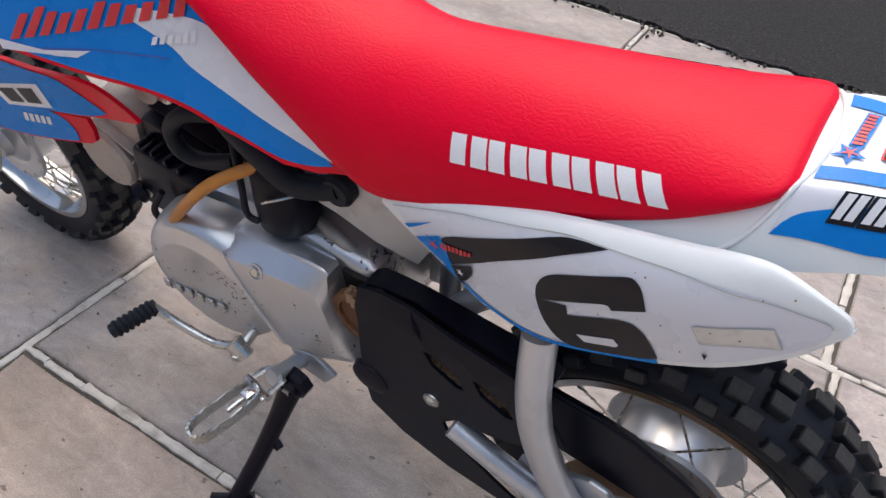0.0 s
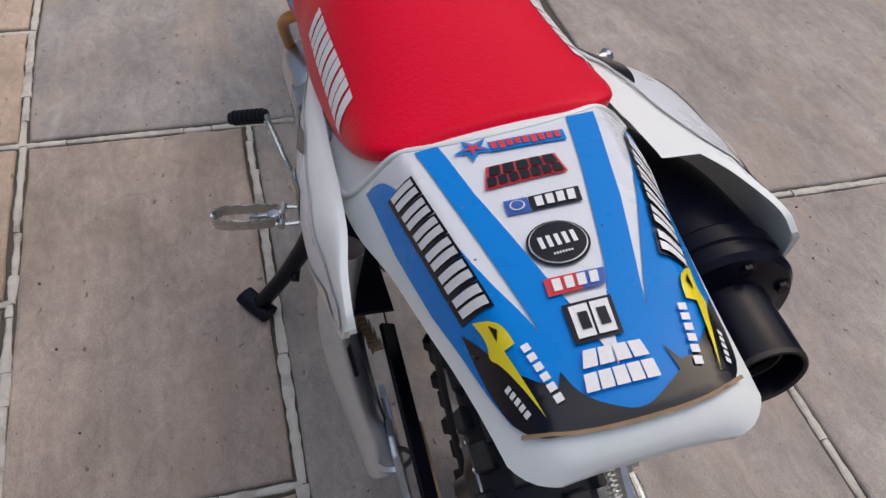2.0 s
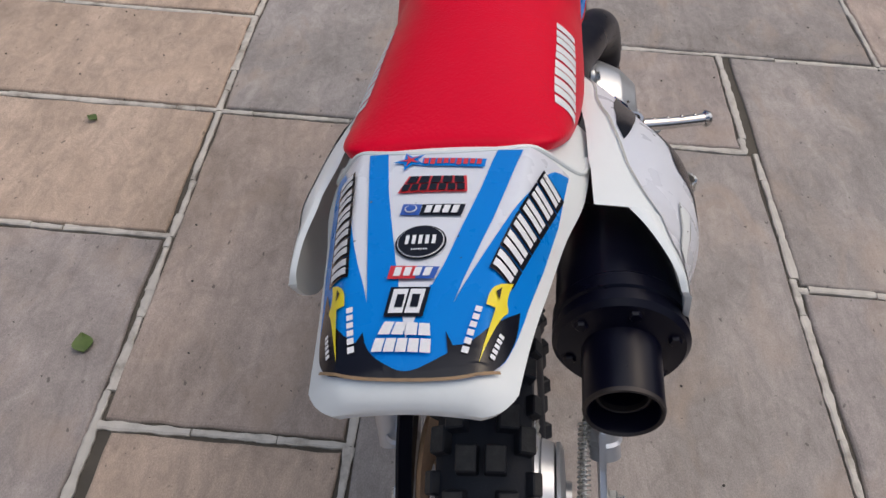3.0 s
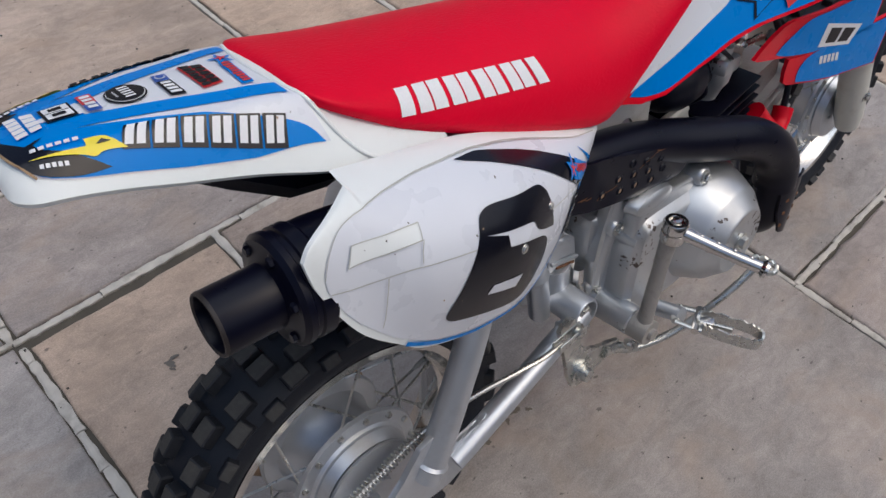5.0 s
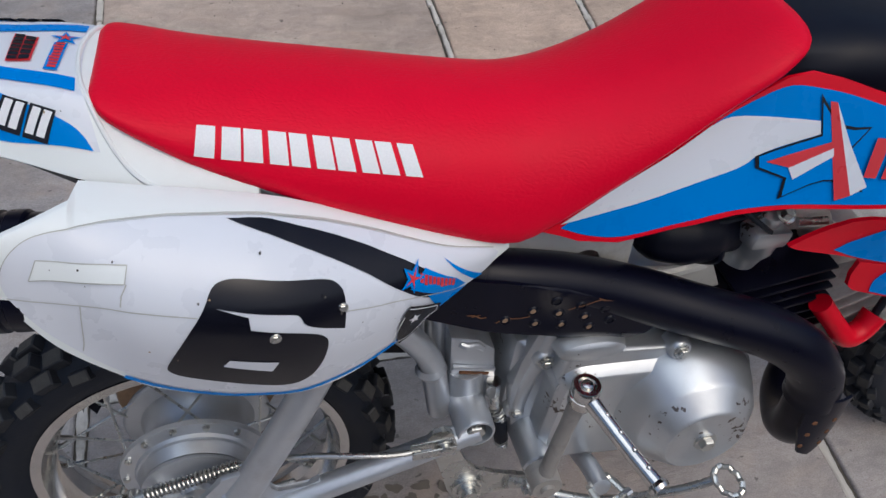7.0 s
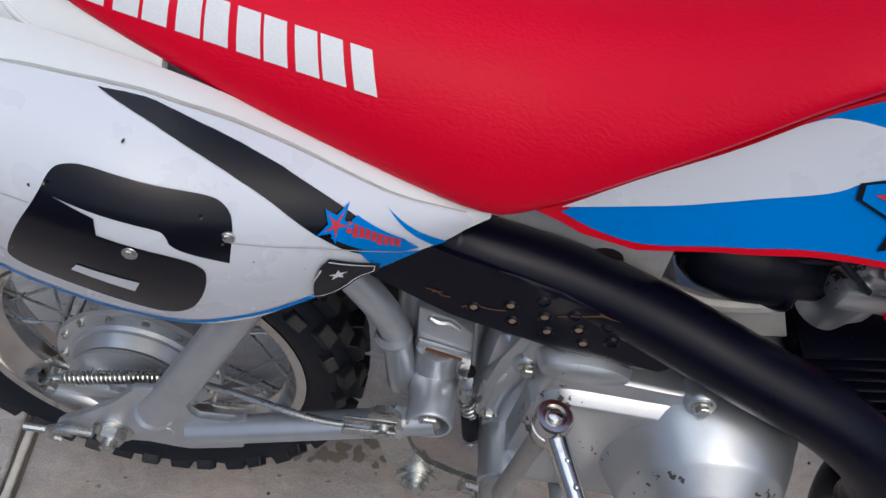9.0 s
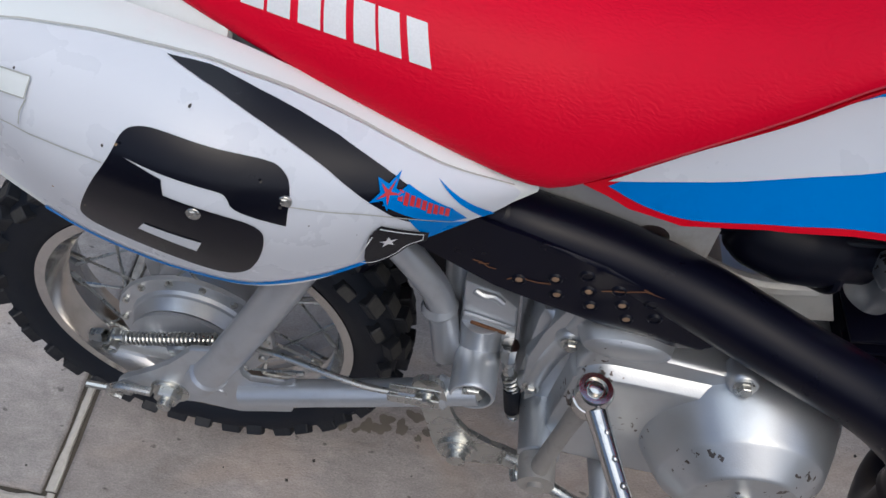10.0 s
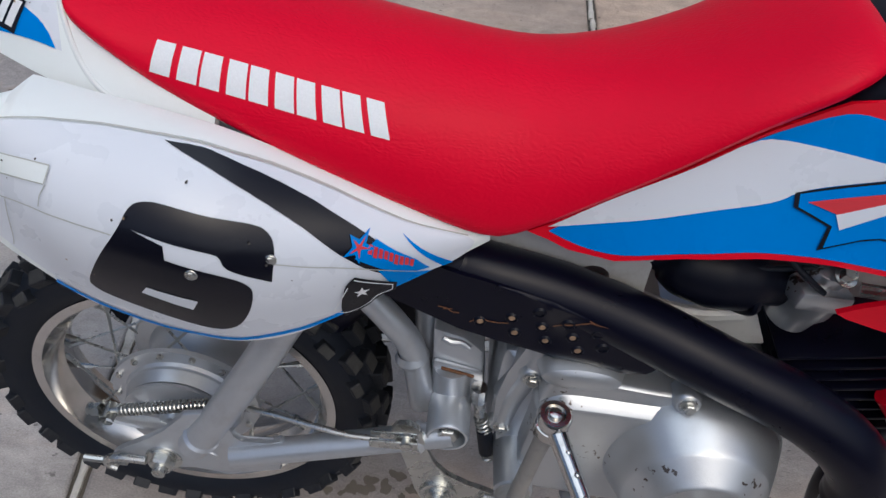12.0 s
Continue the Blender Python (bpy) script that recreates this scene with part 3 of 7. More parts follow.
def sheet(outline, fy, side, step=0.012, thick=0.0025, bend=0.0):
    """A thin curved sheet: an outline in x and z, whose y follows fy."""
    bm = bmesh.new()
    f = bm.faces.new([bm.verts.new((p[0], 0, p[1])) for p in outline])
    cut(bm, step)
    for v in bm.verts:
        v.co.y = side * fy(v.co.x, v.co.z)
    if thick:
        geo = bmesh.ops.extrude_face_region(bm, geom=bm.faces[:])
        for v in geo["geom"]:
            if isinstance(v, bmesh.types.BMVert):
                v.co.y -= side * thick
    return bm


def cut(bm, step):
    """Splits a flat face into small triangles."""
    bm.normal_update()
    bmesh.ops.triangulate(bm, faces=bm.faces[:], ngon_method='EAR_CLIP')
    for _ in range(7):
        long = [e for e in bm.edges if e.calc_length() > step]
        if not long:
            break
        bmesh.ops.subdivide_edges(bm, edges=long, cuts=1)
        bmesh.ops.triangulate(bm, faces=[f for f in bm.faces if len(f.verts) > 3])


SHROUD = [(0.2569, 0.4760), (0.2826, 0.4679), (0.3099, 0.4678), (0.3480, 0.4807), (0.3866, 0.4904), (0.4231, 0.4969), (0.4840, 0.5032), (0.5673, 0.5125), (0.6273, 0.5185), (0.6272, 0.5363), (0.5632, 0.5564), (0.4833, 0.5715), (0.4438, 0.5807), (0.4241, 0.5832), (0.4087, 0.5788), (0.3736, 0.5573), (0.3398, 0.5330), (0.3033, 0.5103), (0.2692, 0.4834)]
shrouds = {}
for side in (-1, 1):
    shrouds[side] = part("tank_shroud", sheet(SHROUD, shroud_y, side), "red_plastic", bike, "red plastic tank shroud with blue and white graphics")
    shrouds[side].location.z = -0.004


# wheels
def build_wheel(x, z, drum_side, R=0.1785):
    wheel = new("rear_wheel" if x < 0.5 else "front_wheel")
    wheel.parent = bike
    wheel.location = (x, 0, z)
    o, ax = (0, 0, 0), (0, 1, 0)
    rb = R - 0.009
    prof = [(-0.024, 0.130), (-0.030, 0.137), (-0.033, 0.147), (-0.032, 0.158), (-0.026, rb - 0.005), (-0.013, rb - 0.001), (0, rb), (0.013, rb - 0.001), (0.026, rb - 0.005), (0.032, 0.158), (0.033, 0.147), (0.030, 0.137), (0.024, 0.130)]
    bm = lathe(prof, o, ax, 96)
    part("tyre", bm, "rubber", wheel, "black knobbly tyre")
    n = 38
    shapes = {}

    def knob(ang, y, wy, wt, r0, h, tilt):
        key = (round(wy, 4), round(wt, 4), round(h, 4))
        place = Matrix.Rotation(ang, 4, 'Y') @ Matrix.Translation((0, y, r0 + (h - 0.006) / 2)) @ Matrix.Rotation(tilt, 4, 'X')
        if key not in shapes:
            own = bmesh.new()
            bmesh.ops.create_cube(own, size=1.0)
            bmesh.ops.scale(own, vec=(wt, wy, h + 0.006), verts=own.verts)
            for v in own.verts:
                if v.co.z > 0:
                    v.co.x *= 0.88
                    v.co.y *= 0.88
            bmesh.ops.bevel(own, geom=own.edges[:], offset=0.0010, segments=1, affect='EDGES')
            ob = part("tread_block", own, "knob_rubber", wheel, smooth=False)
            ob.data.materials.append(M["worn_rubber"])
            for face in ob.data.polygons:
                if face.normal.z > 0.9:
                    face.material_index = 1
            shapes[key] = ob.data
        else:
            ob = new("tread_block", shapes[key])
            ob.parent = wheel
        ob.matrix_local = place
    for i in range(n):
        a = 2 * math.pi * i / n
        d = math.pi / n
        for s in (-1, 1):
            if i % 2 == 0:
                knob(a, s * 0.0092, 0.0155, 0.0205, rb - 0.001, 0.0095, -s * 0.08)
                knob(a + d, s * 0.0265, 0.014, 0.0205, rb - 0.0085, 0.0095, -s * 0.55)
            else:
                knob(a, s * 0.0165, 0.0155, 0.0200, rb - 0.003, 0.0095, -s * 0.25)
                knob(a + d, s * 0.031, 0.011, 0.017, rb - 0.013, 0.008, -s * 0.95)
    rim = [(-0.027, 0.124), (-0.0275, 0.132), (-0.0245, 0.1325), (-0.0225, 0.126), (-0.012, 0.122), (-0.007, 0.1165), (0.007, 0.1165), (0.012, 0.122), (0.0225, 0.126), (0.0245, 0.1325), (0.0275, 0.132), (0.027, 0.124), (0.012, 0.1195), (0.007, 0.114), (-0.007, 0.114), (-0.012, 0.1195)]
    part("rim", lathe(rim, o, ax, 96, close=True), "chrome", wheel, "dulled steel rim")
    hub = [(-0.046, 0), (-0.046, 0.040), (-0.044, 0.046), (-0.034, 0.050), (-0.0335, 0.048), (-0.032, 0.051), (-0.029, 0.0525), (-0.028, 0.064), (-0.024, 0.065), (-0.022, 0.063), (-0.021, 0.050), (-0.012, 0.046), (0.014, 0.046), (0.022, 0.050), (0.024, 0.063), (0.026, 0.065), (0.030, 0.064), (0.0305, 0.0530), (0.0280, 0.0490), (0.0275, 0.0400), (0.033, 0.0330), (0.036, 0.024), (0.046, 0.02), (0.046, 0)]
    hub = [(d * drum_side * -1, r) for d, r in hub]
    part("hub", lathe(hub, o, ax, 64), "silver_paint", wheel, "silver drum-brake hub")
    for i in range(28):
        a = 2 * math.pi * i / 28
        s = -1 if i % 2 else 1
        lead = (0.55 if (i // 2) % 2 else -0.55)
        hx, hz = 0.0595 * math.sin(a), 0.0595 * math.cos(a)
        b = a + lead
        rx, rz = 0.1145 * math.sin(b), 0.1145 * math.cos(b)
        P0, P1 = Vector((hx, s * 0.026, hz)), Vector((rx, s * 0.004, rz))
        sp = tube([P0, P1], 0.00125, 6, 0)
        tube([P1 + (P0 - P1) * 0.0, P1 + (P0 - P1) * 0.18], 0.0024, 6, 0, sp)
        lathe([(-0.0005, 0.0032), (0.002, 0.0028), (0.003, 0)], P0 + Vector((0, s * 0.003, 0)), (0, s, 0), 8, sp)
        part("spoke", sp, "zinc", wheel)
    return wheel


rear = build_wheel(0.0, 0.194, -1)
front = build_wheel(0.863, 0.2135, -1)
front.location.y = 0.008

# ---- decals: thin printed film that follows its panel ----
def on_panel(p):
    def at(u, v, d):
        h = 0.0008
        yu = (p.y(u + h, v) - p.y(u - h, v)) / (2 * h)
        yv = (p.y(u, v + h) - p.y(u, v - h)) / (2 * h)
        nn = Vector((yu, -1.0, yv)).normalized() * -p.s
        return (u + nn.x * d, p.y(u, v) + nn.y * d, v + nn.z * d)
    return at


def on_fender(u, v, d):
    return (tail_x(u), v, fender_z(u, v) + d * 1.15)


def on_shroud(side):
    return lambda u, v, d: (u, side * (shroud_y(u, v) + d), v + 0.3 * d)


def on_seat(side):
    return lambda u, v, d: (u, side * (seat_y(u, v) + d), v + 0.3 * d)


def soften(outline):
    """Rounds the blunt corners of an outline and keeps the sharp ones."""
    P = [Vector(p[:2]) for p in outline]
    for _ in range(2):
        out = []
        for i, p in enumerate(P):
            a, b = P[i - 1], P[(i + 1) % len(P)]
            u, v = p - a, b - p
            if u.length < 1e-6 or v.length < 1e-6:
                continue
            turn = abs(math.degrees(u.angle(v)))
            if 3 < turn < 62:
                out += [p - u.normalized() * min(u.length * 0.27, 0.006), p + v.normalized() * min(v.length * 0.27, 0.006)]
            else:
                out.append(p)
        P = out
    return [tuple(p) for p in P]


def decal(name, outline, where, lift, material, parent, label="", step=0.0045):
    lift = 0.0006 + (lift - 0.0006) * 1.5
    bm = bmesh.new()
    bm.faces.new([bm.verts.new((p[0], p[1], 0)) for p in (soften(outline) if len(outline) > 6 else outline)])
    cut(bm, step)
    for v in bm.verts:
        v.co = where(v.co.x, v.co.y, lift)
    return part(name, bm, material, parent, label)


def strip(pts, w):
    """The outline of a band of width w along a line of points."""
    P = [Vector(p) for p in pts]
    left, right = [], []
    for i, p in enumerate(P):
        t = (P[min(i + 1, len(P) - 1)] - P[max(i - 1, 0)]).normalized()
        nn = Vector((-t.y, t.x)) * w / 2
        left.append(tuple(p + nn))
        right.append(tuple(p - nn))
    return left + right[::-1]


def lerp(a, b, t):
    return tuple(x + (y - x) * t for x, y in zip(a, b))


def bars(corners, n, gap, where, lift, material, parent, name="lettering_bar", label="", inset=0.0, vary=0.0):
    """n plain bars side by side that fill a four-cornered field: first, second, third, fourth corner in turn."""
    a, b, c, d = corners
    for i in range(n):
        t0, t1 = (i + gap / 2) / n, (i + 1 - gap / 2) / n
        k = vary * math.sin(2.4 * i + 0.7)
        lo, hi = inset, 1 - inset - abs(k)
        q = [lerp(lerp(a, b, t), lerp(d, c, t), h) for t, h in ((t0, lo), (t1, lo), (t1, hi), (t0, hi))]
        decal(name, q, where, lift, material, parent, label)


def round_field(cx, cy, rx, ry, n=28):
    return [(cx + rx * math.cos(2 * math.pi * k / n), cy + ry * math.sin(2 * math.pi * k / n)) for k in range(n)]


def star_field(cx, cy, r, turn=0.0, n=5, inner=0.42):
    return [(cx + (r if k % 2 == 0 else r * inner) * math.cos(turn + math.pi * k / n), cy + (r if k % 2 == 0 else r * inner) * math.sin(turn + math.pi * k / n)) for k in range(2 * n)]


# seat sides: white uprights in five pairs stand for the maker's mark
for side in (-1, 1):
    w = on_seat(side)
    if side < 0:
        base, top = [(0.0415, 0.5475), (0.1733, 0.5230)], [(0.0446, 0.5612), (0.1680, 0.5395)]
    else:
        base, top = [(0.0413, 0.5487), (0.1750, 0.5215)], [(0.0520, 0.5600), (0.1793, 0.5359)]
    for i in range(5):
        for u0, u1 in ((0.03, 0.43), (0.57, 0.97)):
            t0, t1 = (i + u0) / 5, (i + u1) / 5
            a, b = lerp(base[0], base[1], t0), lerp(base[0], base[1], t1)
            c, d = lerp(top[0], top[1], t1), lerp(top[0], top[1], t0)
            decal("maker_mark", [a, b, c, d], w, 0.0006, "white_ink", seat, "worn white printed bar of the maker's mark", step=0.004)

# fender film
FD = on_fender
decal("decal_base", [(-0.0068, 0.057), (-0.0127, 0.0346), (-0.0145, 0.0), (-0.0125, -0.0346), (-0.0055, -0.0600), (-0.049, -0.0545), (-0.0837, -0.0480), (-0.128, -0.0385), (-0.1434, -0.0325), (-0.1480, -0.0214), (-0.1488, 0.0), (-0.1480, 0.0220), (-0.1441, 0.0330), (-0.1285, 0.0385), (-0.0875, 0.0475), (-0.049, 0.0540)], FD, 0.0006, "white_vinyl", fender, "white printed film on the mudguard")
decal("blue_field", [(-0.0145, 0.0365), (-0.0152, 0.0269), (-0.05, 0.021), (-0.1, 0.010), (-0.1109, 0.0071), (-0.1109, -0.0060), (-0.1, -0.0095), (-0.05, -0.0205), (-0.0158, -0.0268), (-0.0150, -0.0388), (-0.07, -0.0275), (-0.1190, -0.0150), (-0.0700, -0.0335), (-0.0150, -0.0530), (-0.0085, -0.0600), (-0.049, -0.0545), (-0.0837, -0.0480), (-0.128, -0.0385), (-0.1434, -0.0325), (-0.148, -0.018), (-0.148, 0.018), (-0.1441, 0.0330), (-0.1285, 0.0385), (-0.0875, 0.0475), (-0.049, 0.0540), (-0.0065, 0.0590), (-0.0130, 0.0515), (-0.0533, 0.0395), (-0.0909, 0.0290), (-0.1180, 0.0190), (-0.0767, 0.0260)], FD, 0.0010, "blue_vinyl", fender, "bright blue stripes")
decal("white_wedge", [(-0.110, 0.0076), (-0.110, -0.0056), (-0.1316, 0.0), (-0.134, 0.0012)], FD, 0.0013, "white_vinyl", fender)
decal("black_field", [(-0.1041, 0.0409), (-0.1289, 0.0301), (-0.1353, 0.0200), (-0.1313, 0.0179), (-0.1393, 0.0149), (-0.1452, 0.0047), (-0.1462, 0.0), (-0.1452, -0.0047), (-0.1393, -0.0149), (-0.1313, -0.0135), (-0.1365, -0.0165), (-0.1353, -0.0236), (-0.1150, -0.0395), (-0.128, -0.0385), (-0.1434, -0.0325), (-0.1480, -0.0214), (-0.1488, 0.0), (-0.1480, 0.0220), (-0.1441, 0.0330), (-0.1285, 0.0385)], FD, 0.0014, "black_vinyl", fender, "black tail of the printed film")
# side marks: six pale blocks with a black edge on each flank
for s, ends in ((1, ((-0.0285, 0.0462), (-0.1040, 0.0345))), (-1, ((-0.0270, -0.0530), (-0.1050, -0.0320)))):
    a, b = Vector(ends[0]), Vector(ends[1])
    t = (b - a).normalized()
    nn = Vector((-t.y, t.x))
    for i in range(6):
        c = a + (b - a) * (i + 0.5) / 6
        for off, hw, hh, lift, m in ((0.0, 0.0062, 0.0052, 0.0016, "black_vinyl"), (-0.0027, 0.0020, 0.0041, 0.0020, "white_ink"), (0.0027, 0.0020, 0.0041, 0.0020, "white_ink")):
            skew = t * 0.002
            o = c + t * off
            q = [o - t * hw - nn * hh - skew, o + t * hw - nn * hh - skew, o + t * hw + nn * hh + skew, o - t * hw + nn * hh + skew]
            decal("sponsor_block", [tuple(p) for p in q], FD, lift, m, fender)
for s in (1, -1):
    decal("yellow_mark", [(-0.1050, s * 0.0370), (-0.1120, s * 0.0290), (-0.1195, s * 0.0275), (-0.1200, s * 0.0310), (-0.1420, s * 0.0262), (-0.1225, s * 0.0330), (-0.1190, s * 0.0358), (-0.1150, s * 0.0345)], FD, 0.0018, "yellow_ink", fender, "yellow race team mark")
    decal("yellow_mark", [(-0.1105, s * 0.0330), (-0.1135, s * 0.0310), (-0.1165, s * 0.0322)], FD, 0.0021, "black_vinyl", fender)
    bars([(-0.1205, s * 0.0265), (-0.1400, s * 0.0220), (-0.1395, s * 0.0195), (-0.1200, s * 0.0240)], 6, 0.3, FD, 0.0018, "white_ink", fender)
    bars([(-0.1290, s * 0.0345), (-0.1400, s * 0.0312), (-0.1395, s * 0.0296), (-0.1285, s * 0.0330)], 5, 0.3, FD, 0.0018, "white_ink", fender)
# middle column of sponsor marks
decal("star_mark", star_field(-0.0245, 0.0145, 0.0085, 0.4), FD, 0.0012, "blue_vinyl", fender)
decal("star_mark", star_field(-0.0245, 0.0145, 0.0055, 0.4, inner=0.25), FD, 0.0015, "red_ink", fender)
decal("sponsor_field", [(-0.0225, 0.0084), (-0.0250, -0.0220), (-0.0320, -0.0215), (-0.0295, 0.0085)], FD, 0.0012, "blue_vinyl", fender)
bars([(-0.0235, 0.0080), (-0.0258, -0.0205), (-0.0312, -0.0202), (-0.0290, 0.0080)], 9, 0.28, FD, 0.0015, "red_ink", fender, vary=0.2)
bars([(-0.0389, 0.0125), (-0.0399, -0.0130), (-0.0450, -0.0138), (-0.0442, 0.0140)], 5, 0.2, FD, 0.0016, "black_vinyl", fender)
bars([(-0.0450, 0.0150), (-0.0456, -0.0138), (-0.0505, -0.0142), (-0.0500, 0.0158)], 7, 0.2, FD, 0.0016, "black_vinyl", fender)
decal("sponsor_field", [(-0.0380, 0.0132), (-0.0390, -0.0138), (-0.0512, -0.0150), (-0.0508, 0.0168)], FD, 0.0012, "red_ink", fender)
decal("sponsor_field", [(-0.0595, 0.0127), (-0.0604, 0.0041), (-0.0683, 0.0047), (-0.0674, 0.0132)], FD, 0.0012, "navy_ink", fender)
decal("star_mark", round_field(-0.0639, 0.0087, 0.0028, 0.0028), FD, 0.0015, "white_ink", fender)
decal("star_mark", round_field(-0.0639, 0.0087, 0.0022, 0.0022), FD, 0.0017, "navy_ink", fender)
decal("sponsor_field", [(-0.0604, 0.0039), (-0.0607, -0.0151), (-0.0689, -0.0138), (-0.0683, 0.0045)], FD, 0.0012, "black_vinyl", fender)
bars([(-0.0618, 0.0025), (-0.0620, -0.0135), (-0.0676, -0.0125), (-0.0670, 0.0030)], 4, 0.3, FD, 0.0015, "white_ink", fender)
decal("round_badge", round_field(-0.0863, 0.0015, 0.0108, 0.0108), FD, 0.0012, "black_vinyl", fender, "round black sponsor badge")
decal("round_badge", round_field(-0.0863, 0.0015, 0.0099, 0.0099), FD, 0.0014, "white_ink", fender)
decal("round_badge", round_field(-0.0863, 0.0015, 0.0095, 0.0095), FD, 0.0016, "black_vinyl", fender)
bars([(-0.0830, 0.0085), (-0.0830, -0.0055), (-0.0885, -0.0055), (-0.0885, 0.0085)], 5, 0.45, FD, 0.0018, "white_ink", fender)
bars([(-0.0912, 0.0050), (-0.0912, -0.0020), (-0.0922, -0.0020), (-0.0922, 0.0050)], 7, 0.4, FD, 0.0018, "white_ink", fender)
decal("sponsor_field", [(-0.1009, 0.0118), (-0.1015, 0.0010), (-0.1085, 0.0010), (-0.1083, 0.0124)], FD, 0.0016, "red_ink", fender)
decal("sponsor_field", [(-0.1015, 0.0010), (-0.1020, -0.0081), (-0.1087, -0.0064), (-0.1085, 0.0010)], FD, 0.0016, "navy_ink", fender)
bars([(-0.1022, 0.0102), (-0.1028, -0.0062), (-0.1075, -0.0052), (-0.1072, 0.0106)], 4, 0.3, FD, 0.0019, "white_ink", fender)
decal("sponsor_field", [(-0.1125, 0.0100), (-0.1128, -0.0058), (-0.1258, -0.0042), (-0.1256, 0.0108)], FD, 0.0016, "black_vinyl", fender)
bars([(-0.1138, 0.0088), (-0.1140, -0.0046), (-0.1246, -0.0032), (-0.1244, 0.0096)], 2, 0.12, FD, 0.0019, "white_ink", fender)
decal("sponsor_field", [(-0.1165, 0.0066), (-0.1166, 0.0036), (-0.1222, 0.0040), (-0.1221, 0.0070)], FD, 0.0021, "black_vinyl", fender)
decal("sponsor_field", [(-0.1165, 0.0006), (-0.1166, -0.0024), (-0.1222, -0.0020), (-0.1221, 0.0010)], FD, 0.0021, "black_vinyl", fender)
bars([(-0.1279, 0.0100), (-0.1290, -0.0077), (-0.1338, -0.0085), (-0.1330, 0.0120)], 4, 0.12, FD, 0.0019, "white_ink", fender)
bars([(-0.1345, 0.0125), (-0.1350, -0.0088), (-0.1400, -0.0090), (-0.1394, 0.0135)], 5, 0.12, FD, 0.0019, "white_ink", fender)
# scuffed grey edge of the film along the tail
decal("worn_edge", strip([(-0.1425, 0.0340), (-0.1475, 0.0232), (-0.1491, 0.0), (-0.1475, -0.0228), (-0.1425, -0.0335)], 0.0010), FD, 0.0016, "worn_brown", fender)

# right number panel film
W = on_panel(PR)
decal("decal_base", [(-0.0524, 0.5262), (-0.0428, 0.5342), (-0.0297, 0.5360), (-0.0097, 0.5346), (0.0254, 0.5297), (0.0558, 0.5249), (0.0755, 0.5212), (0.1039, 0.5114), (0.1447, 0.4948), (0.1894, 0.4758), (0.2225, 0.4640), (0.2265, 0.4600), (0.2240, 0.4530), (0.2133, 0.4460), (0.198, 0.4420), (0.1749, 0.4330), (0.1469, 0.4185), (0.1200, 0.4085), (0.093, 0.4040), (0.0600, 0.4070), (0.0350, 0.4150), (0.0100, 0.4270), (-0.0168, 0.4470), (-0.0414, 0.4760), (-0.0539, 0.5000), (-0.0566, 0.5150)], W, 0.0006, "white_vinyl", panel_r, "white number film, cracked and lifting")
decal("black_stripe", [(0.0565, 0.5240), (0.0775, 0.5203), (0.1100, 0.5066), (0.1343, 0.4948), (0.1595, 0.4812), (0.1770, 0.4690), (0.1940, 0.4440), (0.1812, 0.4480), (0.1690, 0.4555), (0.1580, 0.4650), (0.1325, 0.4855), (0.1070, 0.5012), (0.0805, 0.5152)], W, 0.0010, "black_vinyl", panel_r, "black diagonal stripe")
decal("race_number", [(0.0452, 0.5041), (0.0513, 0.5065), (0.0615, 0.5056), (0.1060, 0.4929), (0.1140, 0.4884), (0.1183, 0.4804), (0.1165, 0.4606), (0.0933, 0.4724), (0.0915, 0.4793), (0.0882, 0.4822), (0.0626, 0.4893), (0.0468, 0.4942), (0.0633, 0.4868), (0.0637, 0.4790), (0.0921, 0.4691), (0.1051, 0.4614), (0.1070, 0.4517), (0.1014, 0.4317), (0.0925, 0.4177), (0.0786, 0.4156), (0.0235, 0.4382), (0.0157, 0.4448), (0.0153, 0.4519), (0.0288, 0.4775), (0.0411, 0.4947)], W, 0.0010, "black_vinyl", panel_r, "black race number six")
decal("race_number", [(0.0461, 0.4504), (0.0504, 0.4565), (0.0772, 0.4488), (0.0729, 0.4394)], W, 0.0013, "white_vinyl", panel_r)
decal("blue_spike", [(0.1836, 0.4743), (0.2152, 0.4470), (0.2090, 0.4455)], W, 0.0010, "blue_vinyl", panel_r)
decal("blue_patch", [(0.1718, 0.4560), (0.1908, 0.4470), (0.2026, 0.4440), (0.1881, 0.4375), (0.1740, 0.4320), (0.1786, 0.4420)], W, 0.0012, "blue_vinyl", panel_r)
decal("blue_patch", [(0.1590, 0.4670), (0.1700, 0.4745), (0.1930, 0.4580), (0.2010, 0.4480), (0.1908, 0.4470), (0.1748, 0.4560)], W, 0.0014, "blue_vinyl", panel_r)
decal("star_mark", star_field(0.1608, 0.4725, 0.0088, 1.0), W, 0.0017, "blue_vinyl", panel_r)
decal("star_mark", star_field(0.1608, 0.4725, 0.0060, 1.0, inner=0.22), W, 0.0019, "red_ink", panel_r)
bars([(0.1656, 0.4735), (0.1918, 0.4584), (0.1915, 0.4515), (0.1652, 0.4679)], 9, 0.25, W, 0.0017, "red_ink", panel_r, vary=0.25)
decal("shield_badge", [(0.1593, 0.4547), (0.1827, 0.4409), (0.1819, 0.4334), (0.1720, 0.4316), (0.1677, 0.4244), (0.1540, 0.4175), (0.1509, 0.4252), (0.1536, 0.4487)], W, 0.0016, "black_vinyl", panel_r, "black shield badge")
decal("shield_badge", strip([(0.1588, 0.4527), (0.1800, 0.4403), (0.1797, 0.4353), (0.1710, 0.4335), (0.1665, 0.4261), (0.1550, 0.4203), (0.1472, 0.4257), (0.1554, 0.4473)], 0.0008), W, 0.0018, "white_ink", panel_r)
